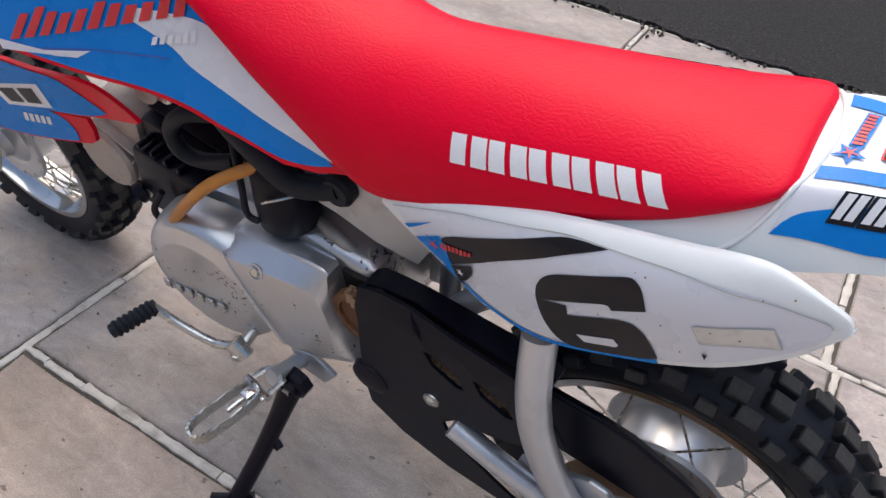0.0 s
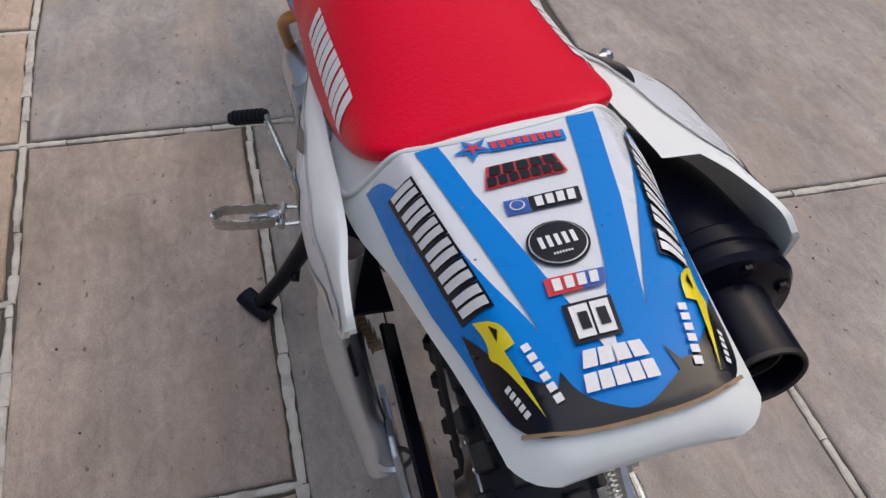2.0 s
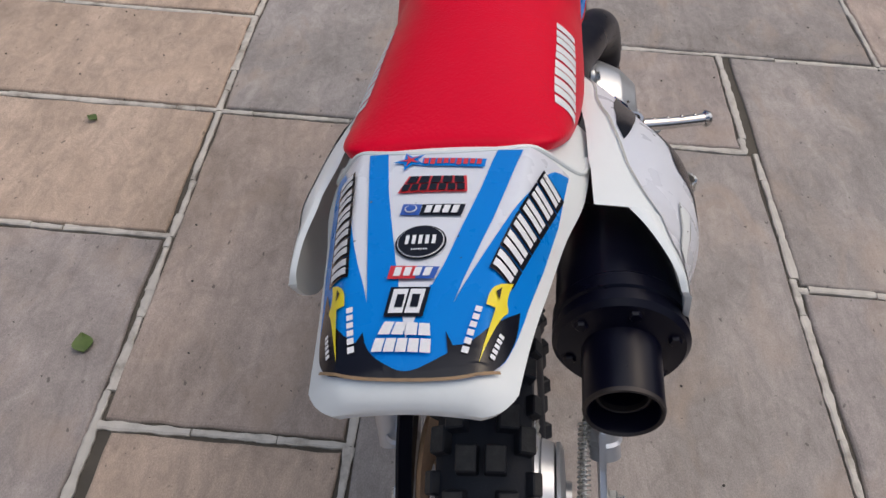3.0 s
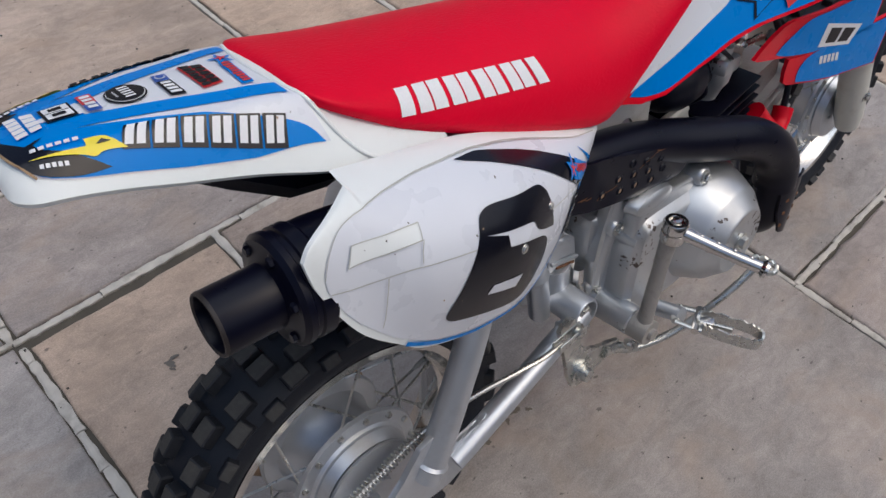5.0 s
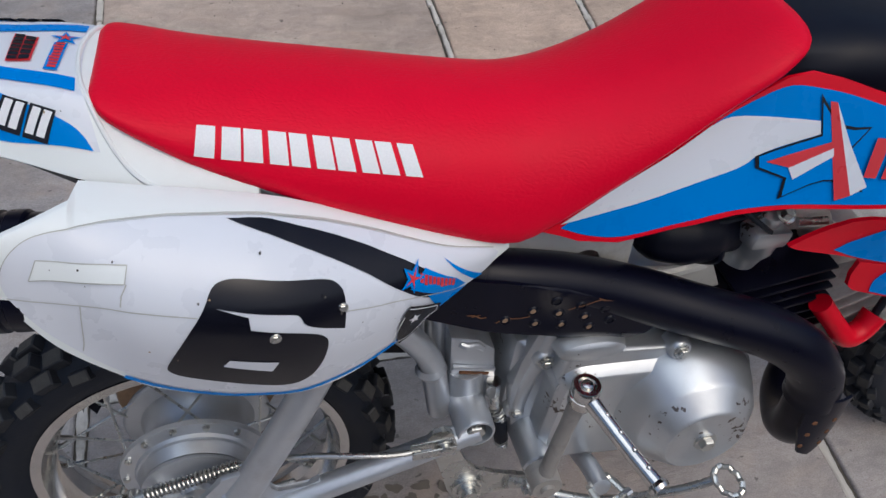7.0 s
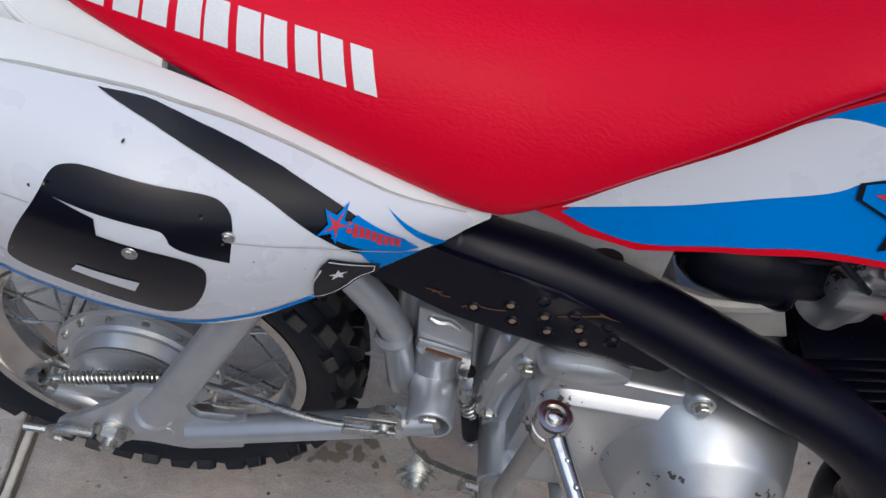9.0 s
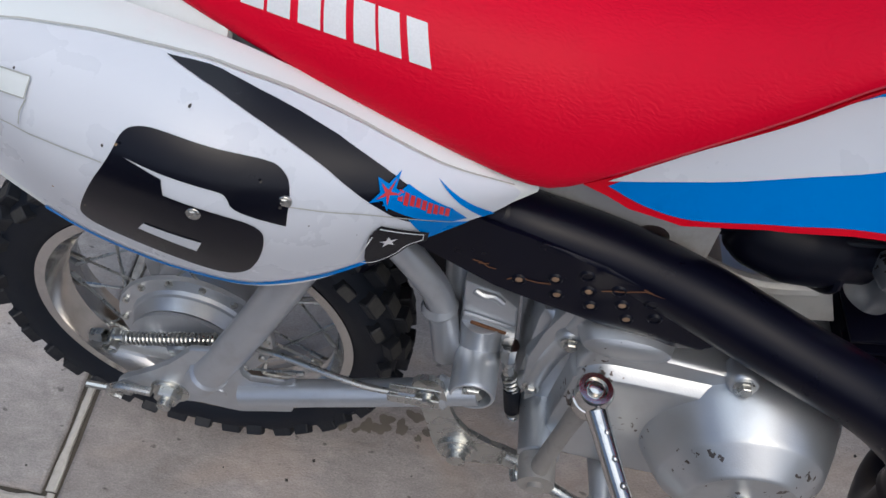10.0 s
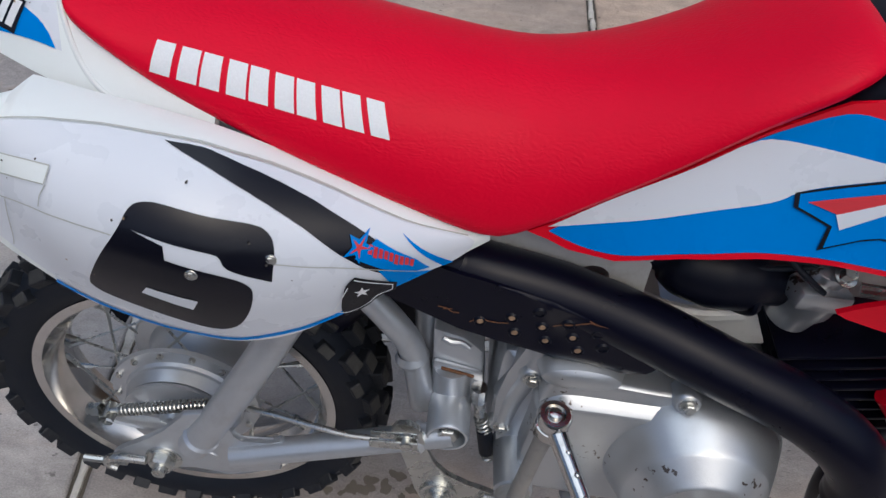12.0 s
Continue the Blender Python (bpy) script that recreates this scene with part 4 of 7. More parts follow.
decal("star_mark", star_field(0.1630, 0.4402, 0.0046, 0.3), W, 0.0018, "white_ink", panel_r)
for line in ([(0.1175, 0.4720), (0.1350, 0.4668), (0.1501, 0.4640), (0.1700, 0.4575), (0.1938, 0.4470)], [(-0.0545, 0.5050), (-0.0334, 0.4992), (-0.0077, 0.4995), (0.0120, 0.4960), (0.0371, 0.4905)], [(-0.0201, 0.4987), (-0.0215, 0.4900), (-0.0230, 0.4800), (-0.0245, 0.4700), (-0.0265, 0.4640)], [(0.0045, 0.5112), (0.0015, 0.5060), (0.0002, 0.5002)]):
    decal("crack", strip(line, 0.0006), W, 0.0015, "grey_inner", panel_r, "crack in the film")
decal("tape", [(-0.0368, 0.5251), (0.0057, 0.5188), (0.0037, 0.5113), (-0.0421, 0.5148)], W, 0.0012, "white_plastic", panel_r, "strip of white tape")
edge = [(-0.0368, 0.5251), (0.0057, 0.5188), (0.0037, 0.5113), (-0.0421, 0.5148), (-0.0368, 0.5251)]
for p, q in zip(edge, edge[1:]):
    decal("tape_edge", strip([p, lerp(p, q, 0.5), q], 0.0005), W, 0.0016, "grey_inner", panel_r)
decal("blue_edge", strip([(-0.010, 0.4375), (0.0154, 0.4215), (0.0476, 0.4085), (0.092, 0.4020), (0.1325, 0.4105), (0.1623, 0.4255), (0.180, 0.4355)], 0.0036), W, 0.0009, "blue_vinyl", panel_r)
decal("film_edge", strip([(-0.0560, 0.5150), (-0.0520, 0.5265), (-0.0428, 0.5345), (-0.0297, 0.5363), (-0.0097, 0.5349), (0.0254, 0.5300), (0.0558, 0.5252), (0.0755, 0.5215), (0.1039, 0.5117), (0.1447, 0.4951), (0.1894, 0.4761), (0.2220, 0.4643)], 0.0004), W, 0.0011, "grey_inner", panel_r)
for c in ((0.0765, 0.4700), (0.1160, 0.4745)):
    part("panel_screw", hexbolt((c[0], PR.y(*c), c[1]), (0.1, -1, 0.1), 0.0024, 0.0022), "zinc", panel_r, "rusty screw")

# left number panel film
W = on_panel(PL)
decal("decal_base", [(0.2160, 0.4690), (0.1996, 0.4762), (0.1649, 0.4916), (0.1175, 0.5082), (0.088, 0.5186), (0.0628, 0.5235), (0.044, 0.5264), (0.0238, 0.5301), (0.0052, 0.5335), (-0.0213, 0.5339), (-0.0384, 0.5341), (-0.048, 0.5349), (-0.0511, 0.5326), (-0.0516, 0.5268), (-0.0480, 0.5190), (-0.0370, 0.5049), (-0.0179, 0.4865), (0.0109, 0.4661), (0.0440, 0.4495), (0.0849, 0.4305), (0.1100, 0.4270), (0.1376, 0.4305), (0.1689, 0.4445), (0.2012, 0.4579)], W, 0.0006, "white_vinyl", panel_l, "white number film, scuffed grey")
decal("black_stripe", [(0.1727, 0.4705), (0.0890, 0.5180), (0.0628, 0.5234), (0.0852, 0.5099), (0.1262, 0.4807), (0.1680, 0.4450), (0.1795, 0.4500)], W, 0.0010, "black_vinyl", panel_l, "black diagonal stripe")
decal("race_number", [(0.0980, 0.4830), (0.0944, 0.4906), (0.0867, 0.4968), (0.0481, 0.5171), (0.0427, 0.5174), (0.0373, 0.5129), (0.0329, 0.5016), (0.0513, 0.4908), (0.0533, 0.4935), (0.0573, 0.4927), (0.0767, 0.4807), (0.0942, 0.4702), (0.0777, 0.4768), (0.0761, 0.4684), (0.0517, 0.4832), (0.0412, 0.4878), (0.0334, 0.4860), (0.0258, 0.4765), (0.0200, 0.4637), (0.0270, 0.4572), (0.0700, 0.4357), (0.0806, 0.4362), (0.0908, 0.4488), (0.0969, 0.4648), (0.0989, 0.4759)], W, 0.0010, "black_vinyl", panel_l, "black race number six")
decal("race_number", [(0.0690, 0.4531), (0.0467, 0.4656), (0.0430, 0.4614), (0.0440, 0.4583), (0.0634, 0.4486)], W, 0.0013, "white_vinyl", panel_l)
decal("tape", [(0.0086, 0.5052), (-0.0276, 0.5206), (-0.0352, 0.5091), (0.0020, 0.4939)], W, 0.0010, "clear_tape", panel_l, "yellowed clear tape")
edge = [(0.0086, 0.5052), (-0.0276, 0.5206), (-0.0352, 0.5091), (0.0020, 0.4939), (0.0086, 0.5052)]
for p, q in zip(edge, edge[1:]):
    decal("tape_edge", strip([p, lerp(p, q, 0.5), q], 0.0005), W, 0.0013, "grey_inner", panel_l)
decal("speck", [(-0.0008, 0.4855), (-0.0036, 0.4856), (-0.0033, 0.4802)], W, 0.0012, "black_vinyl", panel_l)
decal("film_edge", strip([(0.2160, 0.4690), (0.1649, 0.4918), (0.1175, 0.5085), (0.088, 0.5189), (0.0628, 0.5237), (0.0238, 0.5303), (-0.0213, 0.5342), (-0.048, 0.5351), (-0.0513, 0.5328)], 0.0006), W, 0.0011, "grey_inner", panel_l)
decal("blue_patch", [(0.1961, 0.4526), (0.1744, 0.4689), (0.1692, 0.4647), (0.1660, 0.4500), (0.1550, 0.4375), (0.1640, 0.4400), (0.1864, 0.4490)], W, 0.0012, "blue_vinyl", panel_l)
decal("star_mark", star_field(0.1790, 0.4580, 0.0085, 0.6), W, 0.0014, "blue_vinyl", panel_l)
decal("star_mark", star_field(0.1790, 0.4580, 0.0058, 0.6, inner=0.22), W, 0.0017, "red_ink", panel_l)
bars([(0.1739, 0.4638), (0.1465, 0.4727), (0.1473, 0.4679), (0.1725, 0.4571)], 8, 0.25, W, 0.0015, "red_ink", panel_l, vary=0.25)
decal("shield_badge", [(0.1645, 0.4479), (0.147, 0.4613), (0.1449, 0.456), (0.15, 0.4429), (0.1551, 0.4382), (0.1520, 0.4348), (0.1587, 0.4366)], W, 0.0015, "black_vinyl", panel_l)
decal("star_mark", star_field(0.1560, 0.4470, 0.0034, 0.3), W, 0.0018, "white_ink", panel_l)
decal("blue_spike", [(0.2054, 0.4590), (0.1807, 0.4764), (0.2020, 0.4570)], W, 0.0010, "blue_vinyl", panel_l)
decal("blue_edge", strip([(0.1701, 0.4415), (0.1379, 0.4284), (0.1100, 0.4250), (0.0830, 0.4290), (0.0440, 0.4478), (0.02, 0.4600)], 0.0036), W, 0.0009, "blue_vinyl", panel_l)

# tank shroud film, alike on both sides
for side in (-1, 1):
    W, sh = on_shroud(side), shrouds[side]
    decal("blue_field", [(0.2689, 0.4784), (0.2876, 0.4722), (0.3109, 0.4716), (0.3481, 0.4842), (0.3808, 0.4933), (0.4211, 0.5000), (0.4851, 0.5064), (0.5641, 0.5154), (0.6207, 0.5208), (0.6172, 0.5324), (0.5578, 0.5505), (0.4847, 0.5646), (0.4452, 0.5733), (0.4255, 0.5748), (0.4095, 0.5754), (0.3746, 0.5568), (0.3408, 0.5326), (0.3043, 0.5098)], W, 0.0006, "blue_vinyl", sh, "bright blue printed film")
    decal("white_field", [(0.2681, 0.4816), (0.2846, 0.4955), (0.3027, 0.5094), (0.3391, 0.5322), (0.3713, 0.5549), (0.4318, 0.5550), (0.4333, 0.5470), (0.3960, 0.5315), (0.3862, 0.5225), (0.3582, 0.5126), (0.3221, 0.4985)], W, 0.0010, "white_vinyl", sh)
    if side < 0:
        decal("star_mark", [(0.3936, 0.5300), (0.4333, 0.5470), (0.4291, 0.5714), (0.4446, 0.5522), (0.4635, 0.5547), (0.4523, 0.5378), (0.4659, 0.5130), (0.4414, 0.5201), (0.4123, 0.5030), (0.4141, 0.5168), (0.3948, 0.5224)], W, 0.0013, "black_vinyl", sh)
        decal("star_mark", [(0.3961, 0.5300), (0.4342, 0.5460), (0.4307, 0.5665), (0.4444, 0.5502), (0.4614, 0.5532), (0.4508, 0.5378), (0.4638, 0.5146), (0.4417, 0.5213), (0.4149, 0.5055), (0.4159, 0.5177), (0.3971, 0.5232)], W, 0.0015, "blue_vinyl", sh)
        decal("red_ray", [(0.4347, 0.5676), (0.4393, 0.5672), (0.4579, 0.5104), (0.4484, 0.5060)], W, 0.0018, "red_ink", sh)
        decal("white_ray", [(0.4393, 0.5672), (0.4508, 0.5446), (0.4672, 0.5171), (0.4579, 0.5104)], W, 0.0018, "white_vinyl", sh)
        decal("red_ray", [(0.4007, 0.5270), (0.4409, 0.5435), (0.4418, 0.5394), (0.4164, 0.5245)], W, 0.0020, "red_ink", sh)
        decal("white_ray", [(0.4157, 0.5243), (0.4418, 0.5394), (0.4428, 0.5343), (0.4194, 0.5170)], W, 0.0020, "white_vinyl", sh)
        bars([(0.4616, 0.5232), (0.5634, 0.5238), (0.5775, 0.5568), (0.4665, 0.5547)], 9, 0.3, W, 0.0021, "red_ink", sh, "lettering_bar", "red sponsor lettering as bars", vary=0.3)
    else:
        decal("dark_line", strip([(0.5421, 0.5093), (0.4987, 0.5167), (0.4642, 0.5217), (0.4014, 0.5242)], 0.0012), W, 0.0010, "navy_ink", sh)
        decal("white_field", [(0.4637, 0.5206), (0.4753, 0.5141), (0.4941, 0.5122), (0.5466, 0.5165), (0.5421, 0.5093), (0.4983, 0.5158)], W, 0.0011, "white_vinyl", sh)
        bars([(0.5350, 0.5170), (0.3860, 0.5560), (0.3830, 0.5715), (0.5200, 0.5420)], 11, 0.34, W, 0.0016, "red_ink", sh, "lettering_bar", "red sponsor lettering as bars", vary=0.3)
        bars([(0.4160, 0.5315), (0.3775, 0.5405), (0.3772, 0.5490), (0.4140, 0.5385)], 6, 0.34, W, 0.0018, "white_ink", sh, vary=0.3)
    # lower fins, red with blue film
    fin_y = lambda x, z: (0.083 if side < 0 else 0.0895) + 0.16 * max(x - 0.50, 0)
    for tip, film in (([(0.449, 0.4460), (0.462, 0.4535), (0.4775, 0.4600), (0.495, 0.4645), (0.512, 0.4665), (0.5615, 0.4650), (0.620, 0.4690), (0.660, 0.4720), (0.655, 0.4200), (0.600, 0.4180), (0.560, 0.4200), (0.528, 0.4250), (0.503, 0.4300), (0.474, 0.4375), (0.456, 0.4425)], [(0.6560, 0.4700), (0.620, 0.4670), (0.5620, 0.4630), (0.5330, 0.4625), (0.5096, 0.4500), (0.4900, 0.4385), (0.505, 0.4315), (0.528, 0.4265), (0.560, 0.4215), (0.600, 0.4195), (0.652, 0.4215)]),
                      ([(0.5200, 0.3985), (0.5175, 0.4110), (0.5190, 0.4240), (0.546, 0.4215), (0.600, 0.4250), (0.690, 0.4300), (0.685, 0.3720), (0.605, 0.3780), (0.570, 0.3840), (0.540, 0.3905), (0.526, 0.3940)], [(0.600, 0.4235), (0.549, 0.4200), (0.5370, 0.4060), (0.5400, 0.3930), (0.570, 0.3858), (0.605, 0.3798), (0.682, 0.3740), (0.687, 0.4285)])):
        if side > 0:
            tip, film = [(x + 0.007, z) for x, z in tip], [(x + 0.007, z) for x, z in film]
        f = part("shroud_fin", sheet(tip, fin_y, side, thick=0.004), "red_plastic", bike, "red and blue lower shroud fin")
        decal("blue_field", film, lambda u, v, d: (u, side * (fin_y(u, v) + d), v), 0.0007, "blue_vinyl", f)
        fw = lambda u, v, d: (u, side * (fin_y(u, v) + d), v)
        if tip[0][1] > 0.43:
            decal("sponsor_field", [(0.616, 0.4140), (0.560, 0.4260), (0.566, 0.4500), (0.630, 0.4330)], fw, 0.0011, "white_ink", f)
            bars([(0.612, 0.4190), (0.568, 0.4285), (0.572, 0.4440), (0.621, 0.4310)], 2, 0.2, fw, 0.0014, "black_vinyl", f)
        else:
            bars([(0.606, 0.3990), (0.571, 0.4040), (0.569, 0.4135), (0.604, 0.4090)], 5, 0.3, fw, 0.0011, "white_ink", f)

# fuel tank top between seat and shrouds
tank = []
for x, w, zb, zt in ((0.40, 0.040, 0.52, 0.560), (0.425, 0.055, 0.51, 0.592), (0.46, 0.062, 0.51, 0.600), (0.53, 0.066, 0.51, 0.598), (0.60, 0.060, 0.51, 0.580), (0.64, 0.045, 0.52, 0.555)):
    tank.append([(x, w * math.copysign(abs(math.cos(a)) ** 0.5, math.cos(a)), (zb + zt) / 2 + (zt - zb) / 2 * math.copysign(abs(math.sin(a)) ** 0.6, math.sin(a))) for a in (2 * math.pi * k / 36 for k in range(36))])
part("fuel_tank", loft(tank), "black_plastic", bike, "satin black fuel tank")

# grey inner mudguard below the seat
inner = []
for x, zb, zt, w in ((-0.088, 0.548, 0.553, 0.030), (-0.055, 0.525, 0.553, 0.036), (-0.02, 0.503, 0.545, 0.040), (0.005, 0.500, 0.540, 0.043), (0.03, 0.508, 0.530, 0.045)):
    inner.append([(x, -w, zt), (x, -w, zb + 0.012), (x, -w * 0.75, zb), (x, w * 0.75, zb), (x, w, zb + 0.012), (x, w, zt)])
part("inner_mudguard", loft(inner), "black_plastic", bike, "black inner mudguard below the tail")

# raised lip of the mudguard round the seat's rear
lip = []
for k in range(33):
    q = math.pi * (k / 32 - 0.5)
    u, v = 0.036 - 0.0525 * math.cos(q) ** 0.7, 0.0705 * math.sin(q)
    lip.append((u, v, fender_z(u, v) + 0.0005))
part("fender_lip", tube(lip, 0.0015, 8, 2), "white_plastic", fender)

# ---- exhaust ----
exhaust = new("exhaust")
exhaust.parent = bike
exhaust["label"] = "matt black upswept exhaust with drilled heat shield"
C0 = Vector((-0.064, -0.0835, 0.493))
axis = Vector((-1.0, 0.03, 0.03)).normalized()
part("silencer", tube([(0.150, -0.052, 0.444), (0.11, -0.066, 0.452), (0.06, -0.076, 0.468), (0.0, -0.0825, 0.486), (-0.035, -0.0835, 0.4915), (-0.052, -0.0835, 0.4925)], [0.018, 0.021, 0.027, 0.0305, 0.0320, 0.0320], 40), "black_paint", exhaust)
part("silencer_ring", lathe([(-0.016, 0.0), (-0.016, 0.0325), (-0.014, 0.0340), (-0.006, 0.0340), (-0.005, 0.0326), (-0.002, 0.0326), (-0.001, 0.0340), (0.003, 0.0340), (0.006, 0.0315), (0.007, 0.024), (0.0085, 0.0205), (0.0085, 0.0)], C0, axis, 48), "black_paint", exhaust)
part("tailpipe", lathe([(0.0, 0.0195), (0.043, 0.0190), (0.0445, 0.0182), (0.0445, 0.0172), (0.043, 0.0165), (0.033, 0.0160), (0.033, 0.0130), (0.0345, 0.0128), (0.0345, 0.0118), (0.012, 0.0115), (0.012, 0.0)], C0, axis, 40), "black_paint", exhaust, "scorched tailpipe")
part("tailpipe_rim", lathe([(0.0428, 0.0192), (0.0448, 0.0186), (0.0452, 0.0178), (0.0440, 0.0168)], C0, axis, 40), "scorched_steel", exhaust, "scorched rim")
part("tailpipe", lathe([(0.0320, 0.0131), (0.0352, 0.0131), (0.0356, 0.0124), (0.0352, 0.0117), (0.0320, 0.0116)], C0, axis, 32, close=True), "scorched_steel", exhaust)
u0 = axis.cross(Vector((0, 0, 1))).normalized()
v0 = axis.cross(u0)
for k in range(6):
    a = 2 * math.pi * k / 6 + 0.3
    c = C0 + axis * 0.005 + 0.0265 * (math.cos(a) * u0 + math.sin(a) * v0)
    part("silencer_bolt", hexbolt(c, axis, 0.0032, 0.004), "black_paint", exhaust)
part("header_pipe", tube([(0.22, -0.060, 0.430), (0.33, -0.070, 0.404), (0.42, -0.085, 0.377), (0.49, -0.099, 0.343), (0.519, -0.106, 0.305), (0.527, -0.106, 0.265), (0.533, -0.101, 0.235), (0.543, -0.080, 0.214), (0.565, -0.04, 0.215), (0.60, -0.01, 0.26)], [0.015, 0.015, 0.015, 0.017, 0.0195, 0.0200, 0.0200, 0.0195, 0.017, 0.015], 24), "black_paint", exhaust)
for k in range(3):
    for d in (-1, 1):
        part("shield_hole", lathe([(-0.001, 0.0026), (0.0004, 0.0022), (0.0004, 0.0)], (0.531 + 0.010 * d, -0.1288 + 0.0012, 0.272 - 0.017 * k), (0.25 * d, -1, 0), 10), "rust", exhaust)
HG = [(0.508, 0.300), (0.548, 0.300), (0.552, 0.262), (0.546, 0.232), (0.535, 0.222), (0.522, 0.228), (0.512, 0.258)]
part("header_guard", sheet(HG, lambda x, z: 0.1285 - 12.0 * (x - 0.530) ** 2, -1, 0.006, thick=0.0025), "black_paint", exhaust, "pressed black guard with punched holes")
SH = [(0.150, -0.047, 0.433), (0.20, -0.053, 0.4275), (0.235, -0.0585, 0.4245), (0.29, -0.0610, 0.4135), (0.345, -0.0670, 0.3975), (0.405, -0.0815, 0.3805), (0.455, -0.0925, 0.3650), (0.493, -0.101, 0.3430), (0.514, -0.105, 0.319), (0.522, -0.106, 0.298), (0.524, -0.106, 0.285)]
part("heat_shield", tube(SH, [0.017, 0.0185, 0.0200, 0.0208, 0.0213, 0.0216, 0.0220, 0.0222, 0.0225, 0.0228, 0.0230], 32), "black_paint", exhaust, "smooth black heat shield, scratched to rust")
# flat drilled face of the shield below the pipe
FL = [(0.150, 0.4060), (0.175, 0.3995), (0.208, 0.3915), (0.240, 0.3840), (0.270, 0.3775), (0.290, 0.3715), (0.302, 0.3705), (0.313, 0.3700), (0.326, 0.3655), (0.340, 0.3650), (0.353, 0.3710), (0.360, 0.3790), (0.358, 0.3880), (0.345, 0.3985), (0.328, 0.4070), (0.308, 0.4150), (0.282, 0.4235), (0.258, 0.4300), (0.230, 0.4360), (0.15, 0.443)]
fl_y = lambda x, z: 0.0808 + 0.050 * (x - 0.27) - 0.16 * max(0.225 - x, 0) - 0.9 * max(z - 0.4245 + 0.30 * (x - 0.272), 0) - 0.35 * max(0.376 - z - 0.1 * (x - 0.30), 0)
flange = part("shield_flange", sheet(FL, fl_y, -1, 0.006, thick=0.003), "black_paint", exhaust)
HOLES = ((0.2378, 0.3982), (0.2575, 0.4056), (0.2611, 0.3923), (0.2740, 0.4142), (0.2778, 0.4013), (0.2819, 0.3890), (0.2938, 0.4076), (0.2987, 0.3958), (0.3043, 0.3841), (0.3136, 0.4028), (0.3194, 0.3900), (0.3347, 0.3964))
for k, (hx, hz) in enumerate(HOLES):
    yy = -fl_y(hx, hz)
    part("shield_hole", lathe([(-0.0006, 0.0050), (0.0004, 0.0043), (0.0013, 0.0034), (0.0012, 0.0029), (0.0004, 0.0027), (0.0004, 0.0)], (hx, yy, hz), (0, -1, 0), 16), "black_plastic", flange)
    if k in (0, 1, 2, 4, 5, 7, 8):
        part("shield_hole", lathe([(0.0003, 0.0024), (0.0006, 0.0020), (0.0006, 0.0)], (hx, yy, hz), (0, -1, 0), 12), "chain_steel", flange, "dull metal seen through the hole")
for pts in ([(0.2095, 0.4040), (0.215, 0.4046), (0.219, 0.4022), (0.2235, 0.4030)], [(0.2310, 0.3965), (0.238, 0.4020), (0.2425, 0.3998), (0.249, 0.3996), (0.256, 0.4008)], [(0.2843, 0.4045), (0.2905, 0.4070), (0.2955, 0.4078), (0.302, 0.4105), (0.3076, 0.4125), (0.3186, 0.4100)], [(0.213, 0.4030), (0.219, 0.4052)], [(0.306, 0.4140), (0.313, 0.4112)]):
    bm = bmesh.new()
    bm.faces.new([bm.verts.new((p[0], p[1], 0)) for p in strip(pts, 0.0010)])
    cut(bm, 0.004)
    for v in bm.verts:
        v.co = (v.co.x, -fl_y(v.co.x, v.co.y) - 0.0006, v.co.y)
    part("scratch", bm, "rust", flange, "bare scratch gone to rust")

# ---- engine ----
engine = new("engine")
engine.parent = bike
engine["label"] = "small silver horizontal single-cylinder engine"
case = plate([(0.258, 0.348), (0.256, 0.260), (0.275, 0.222), (0.335, 0.208), (0.42, 0.212), (0.462, 0.245), (0.474, 0.315), (0.452, 0.350), (0.40, 0.358), (0.33, 0.354)], -0.060, 0.056, 0.012)
part("crankcase", case, "cast_aluminium", engine)
part("crankcase", block((0.322, -0.018, 0.362), (0.10, 0.076, 0.040), 0.010, (0, 6, 0)), "raw_cast", engine)
part("crankcase", tube([(0.335, 0.036, 0.354), (0.312, 0.042, 0.3545), (0.296, 0.044, 0.350), (0.286, 0.043, 0.342)], 0.006, 12), "raw_cast", engine)
# right cover
part("right_cover", plate([(0.272, 0.364), (0.268, 0.330), (0.258, 0.302), (0.263, 0.270), (0.268, 0.236), (0.283, 0.215), (0.300, 0.222), (0.335, 0.222), (0.38, 0.224), (0.44, 0.236), (0.468, 0.28), (0.468, 0.322), (0.450, 0.345), (0.40, 0.356), (0.352, 0.366), (0.318, 0.374), (0.288, 0.374)], -0.055, -0.066, 0.003), "cast_aluminium", engine, "silver clutch cover with worn paint")
BODY = [(0.286, 0.236), (0.2865, 0.300), (0.288, 0.325), (0.290, 0.341), (0.295, 0.358), (0.308, 0.364), (0.332, 0.357), (0.360, 0.354), (0.400, 0.351), (0.432, 0.343), (0.457, 0.331), (0.472, 0.300), (0.474, 0.270), (0.452, 0.231), (0.380, 0.218), (0.320, 0.221)]
OUT = [(0.2865, 0.236), (0.2868, 0.300), (0.2885, 0.3245), (0.2925, 0.3345), (0.3030, 0.3412), (0.3200, 0.3420), (0.3500, 0.3408), (0.3740, 0.3400), (0.410, 0.3385), (0.440, 0.334), (0.460, 0.320), (0.470, 0.295), (0.472, 0.270), (0.451, 0.232), (0.380, 0.219), (0.320, 0.222)]
INN = [(0.292, 0.240), (0.2925, 0.300), (0.294, 0.3200), (0.298, 0.3285), (0.3060, 0.3335), (0.3210, 0.3345), (0.3500, 0.3335), (0.3740, 0.3325), (0.408, 0.331), (0.434, 0.326), (0.452, 0.313), (0.461, 0.292), (0.463, 0.271), (0.446, 0.239), (0.380, 0.226), (0.322, 0.229)]
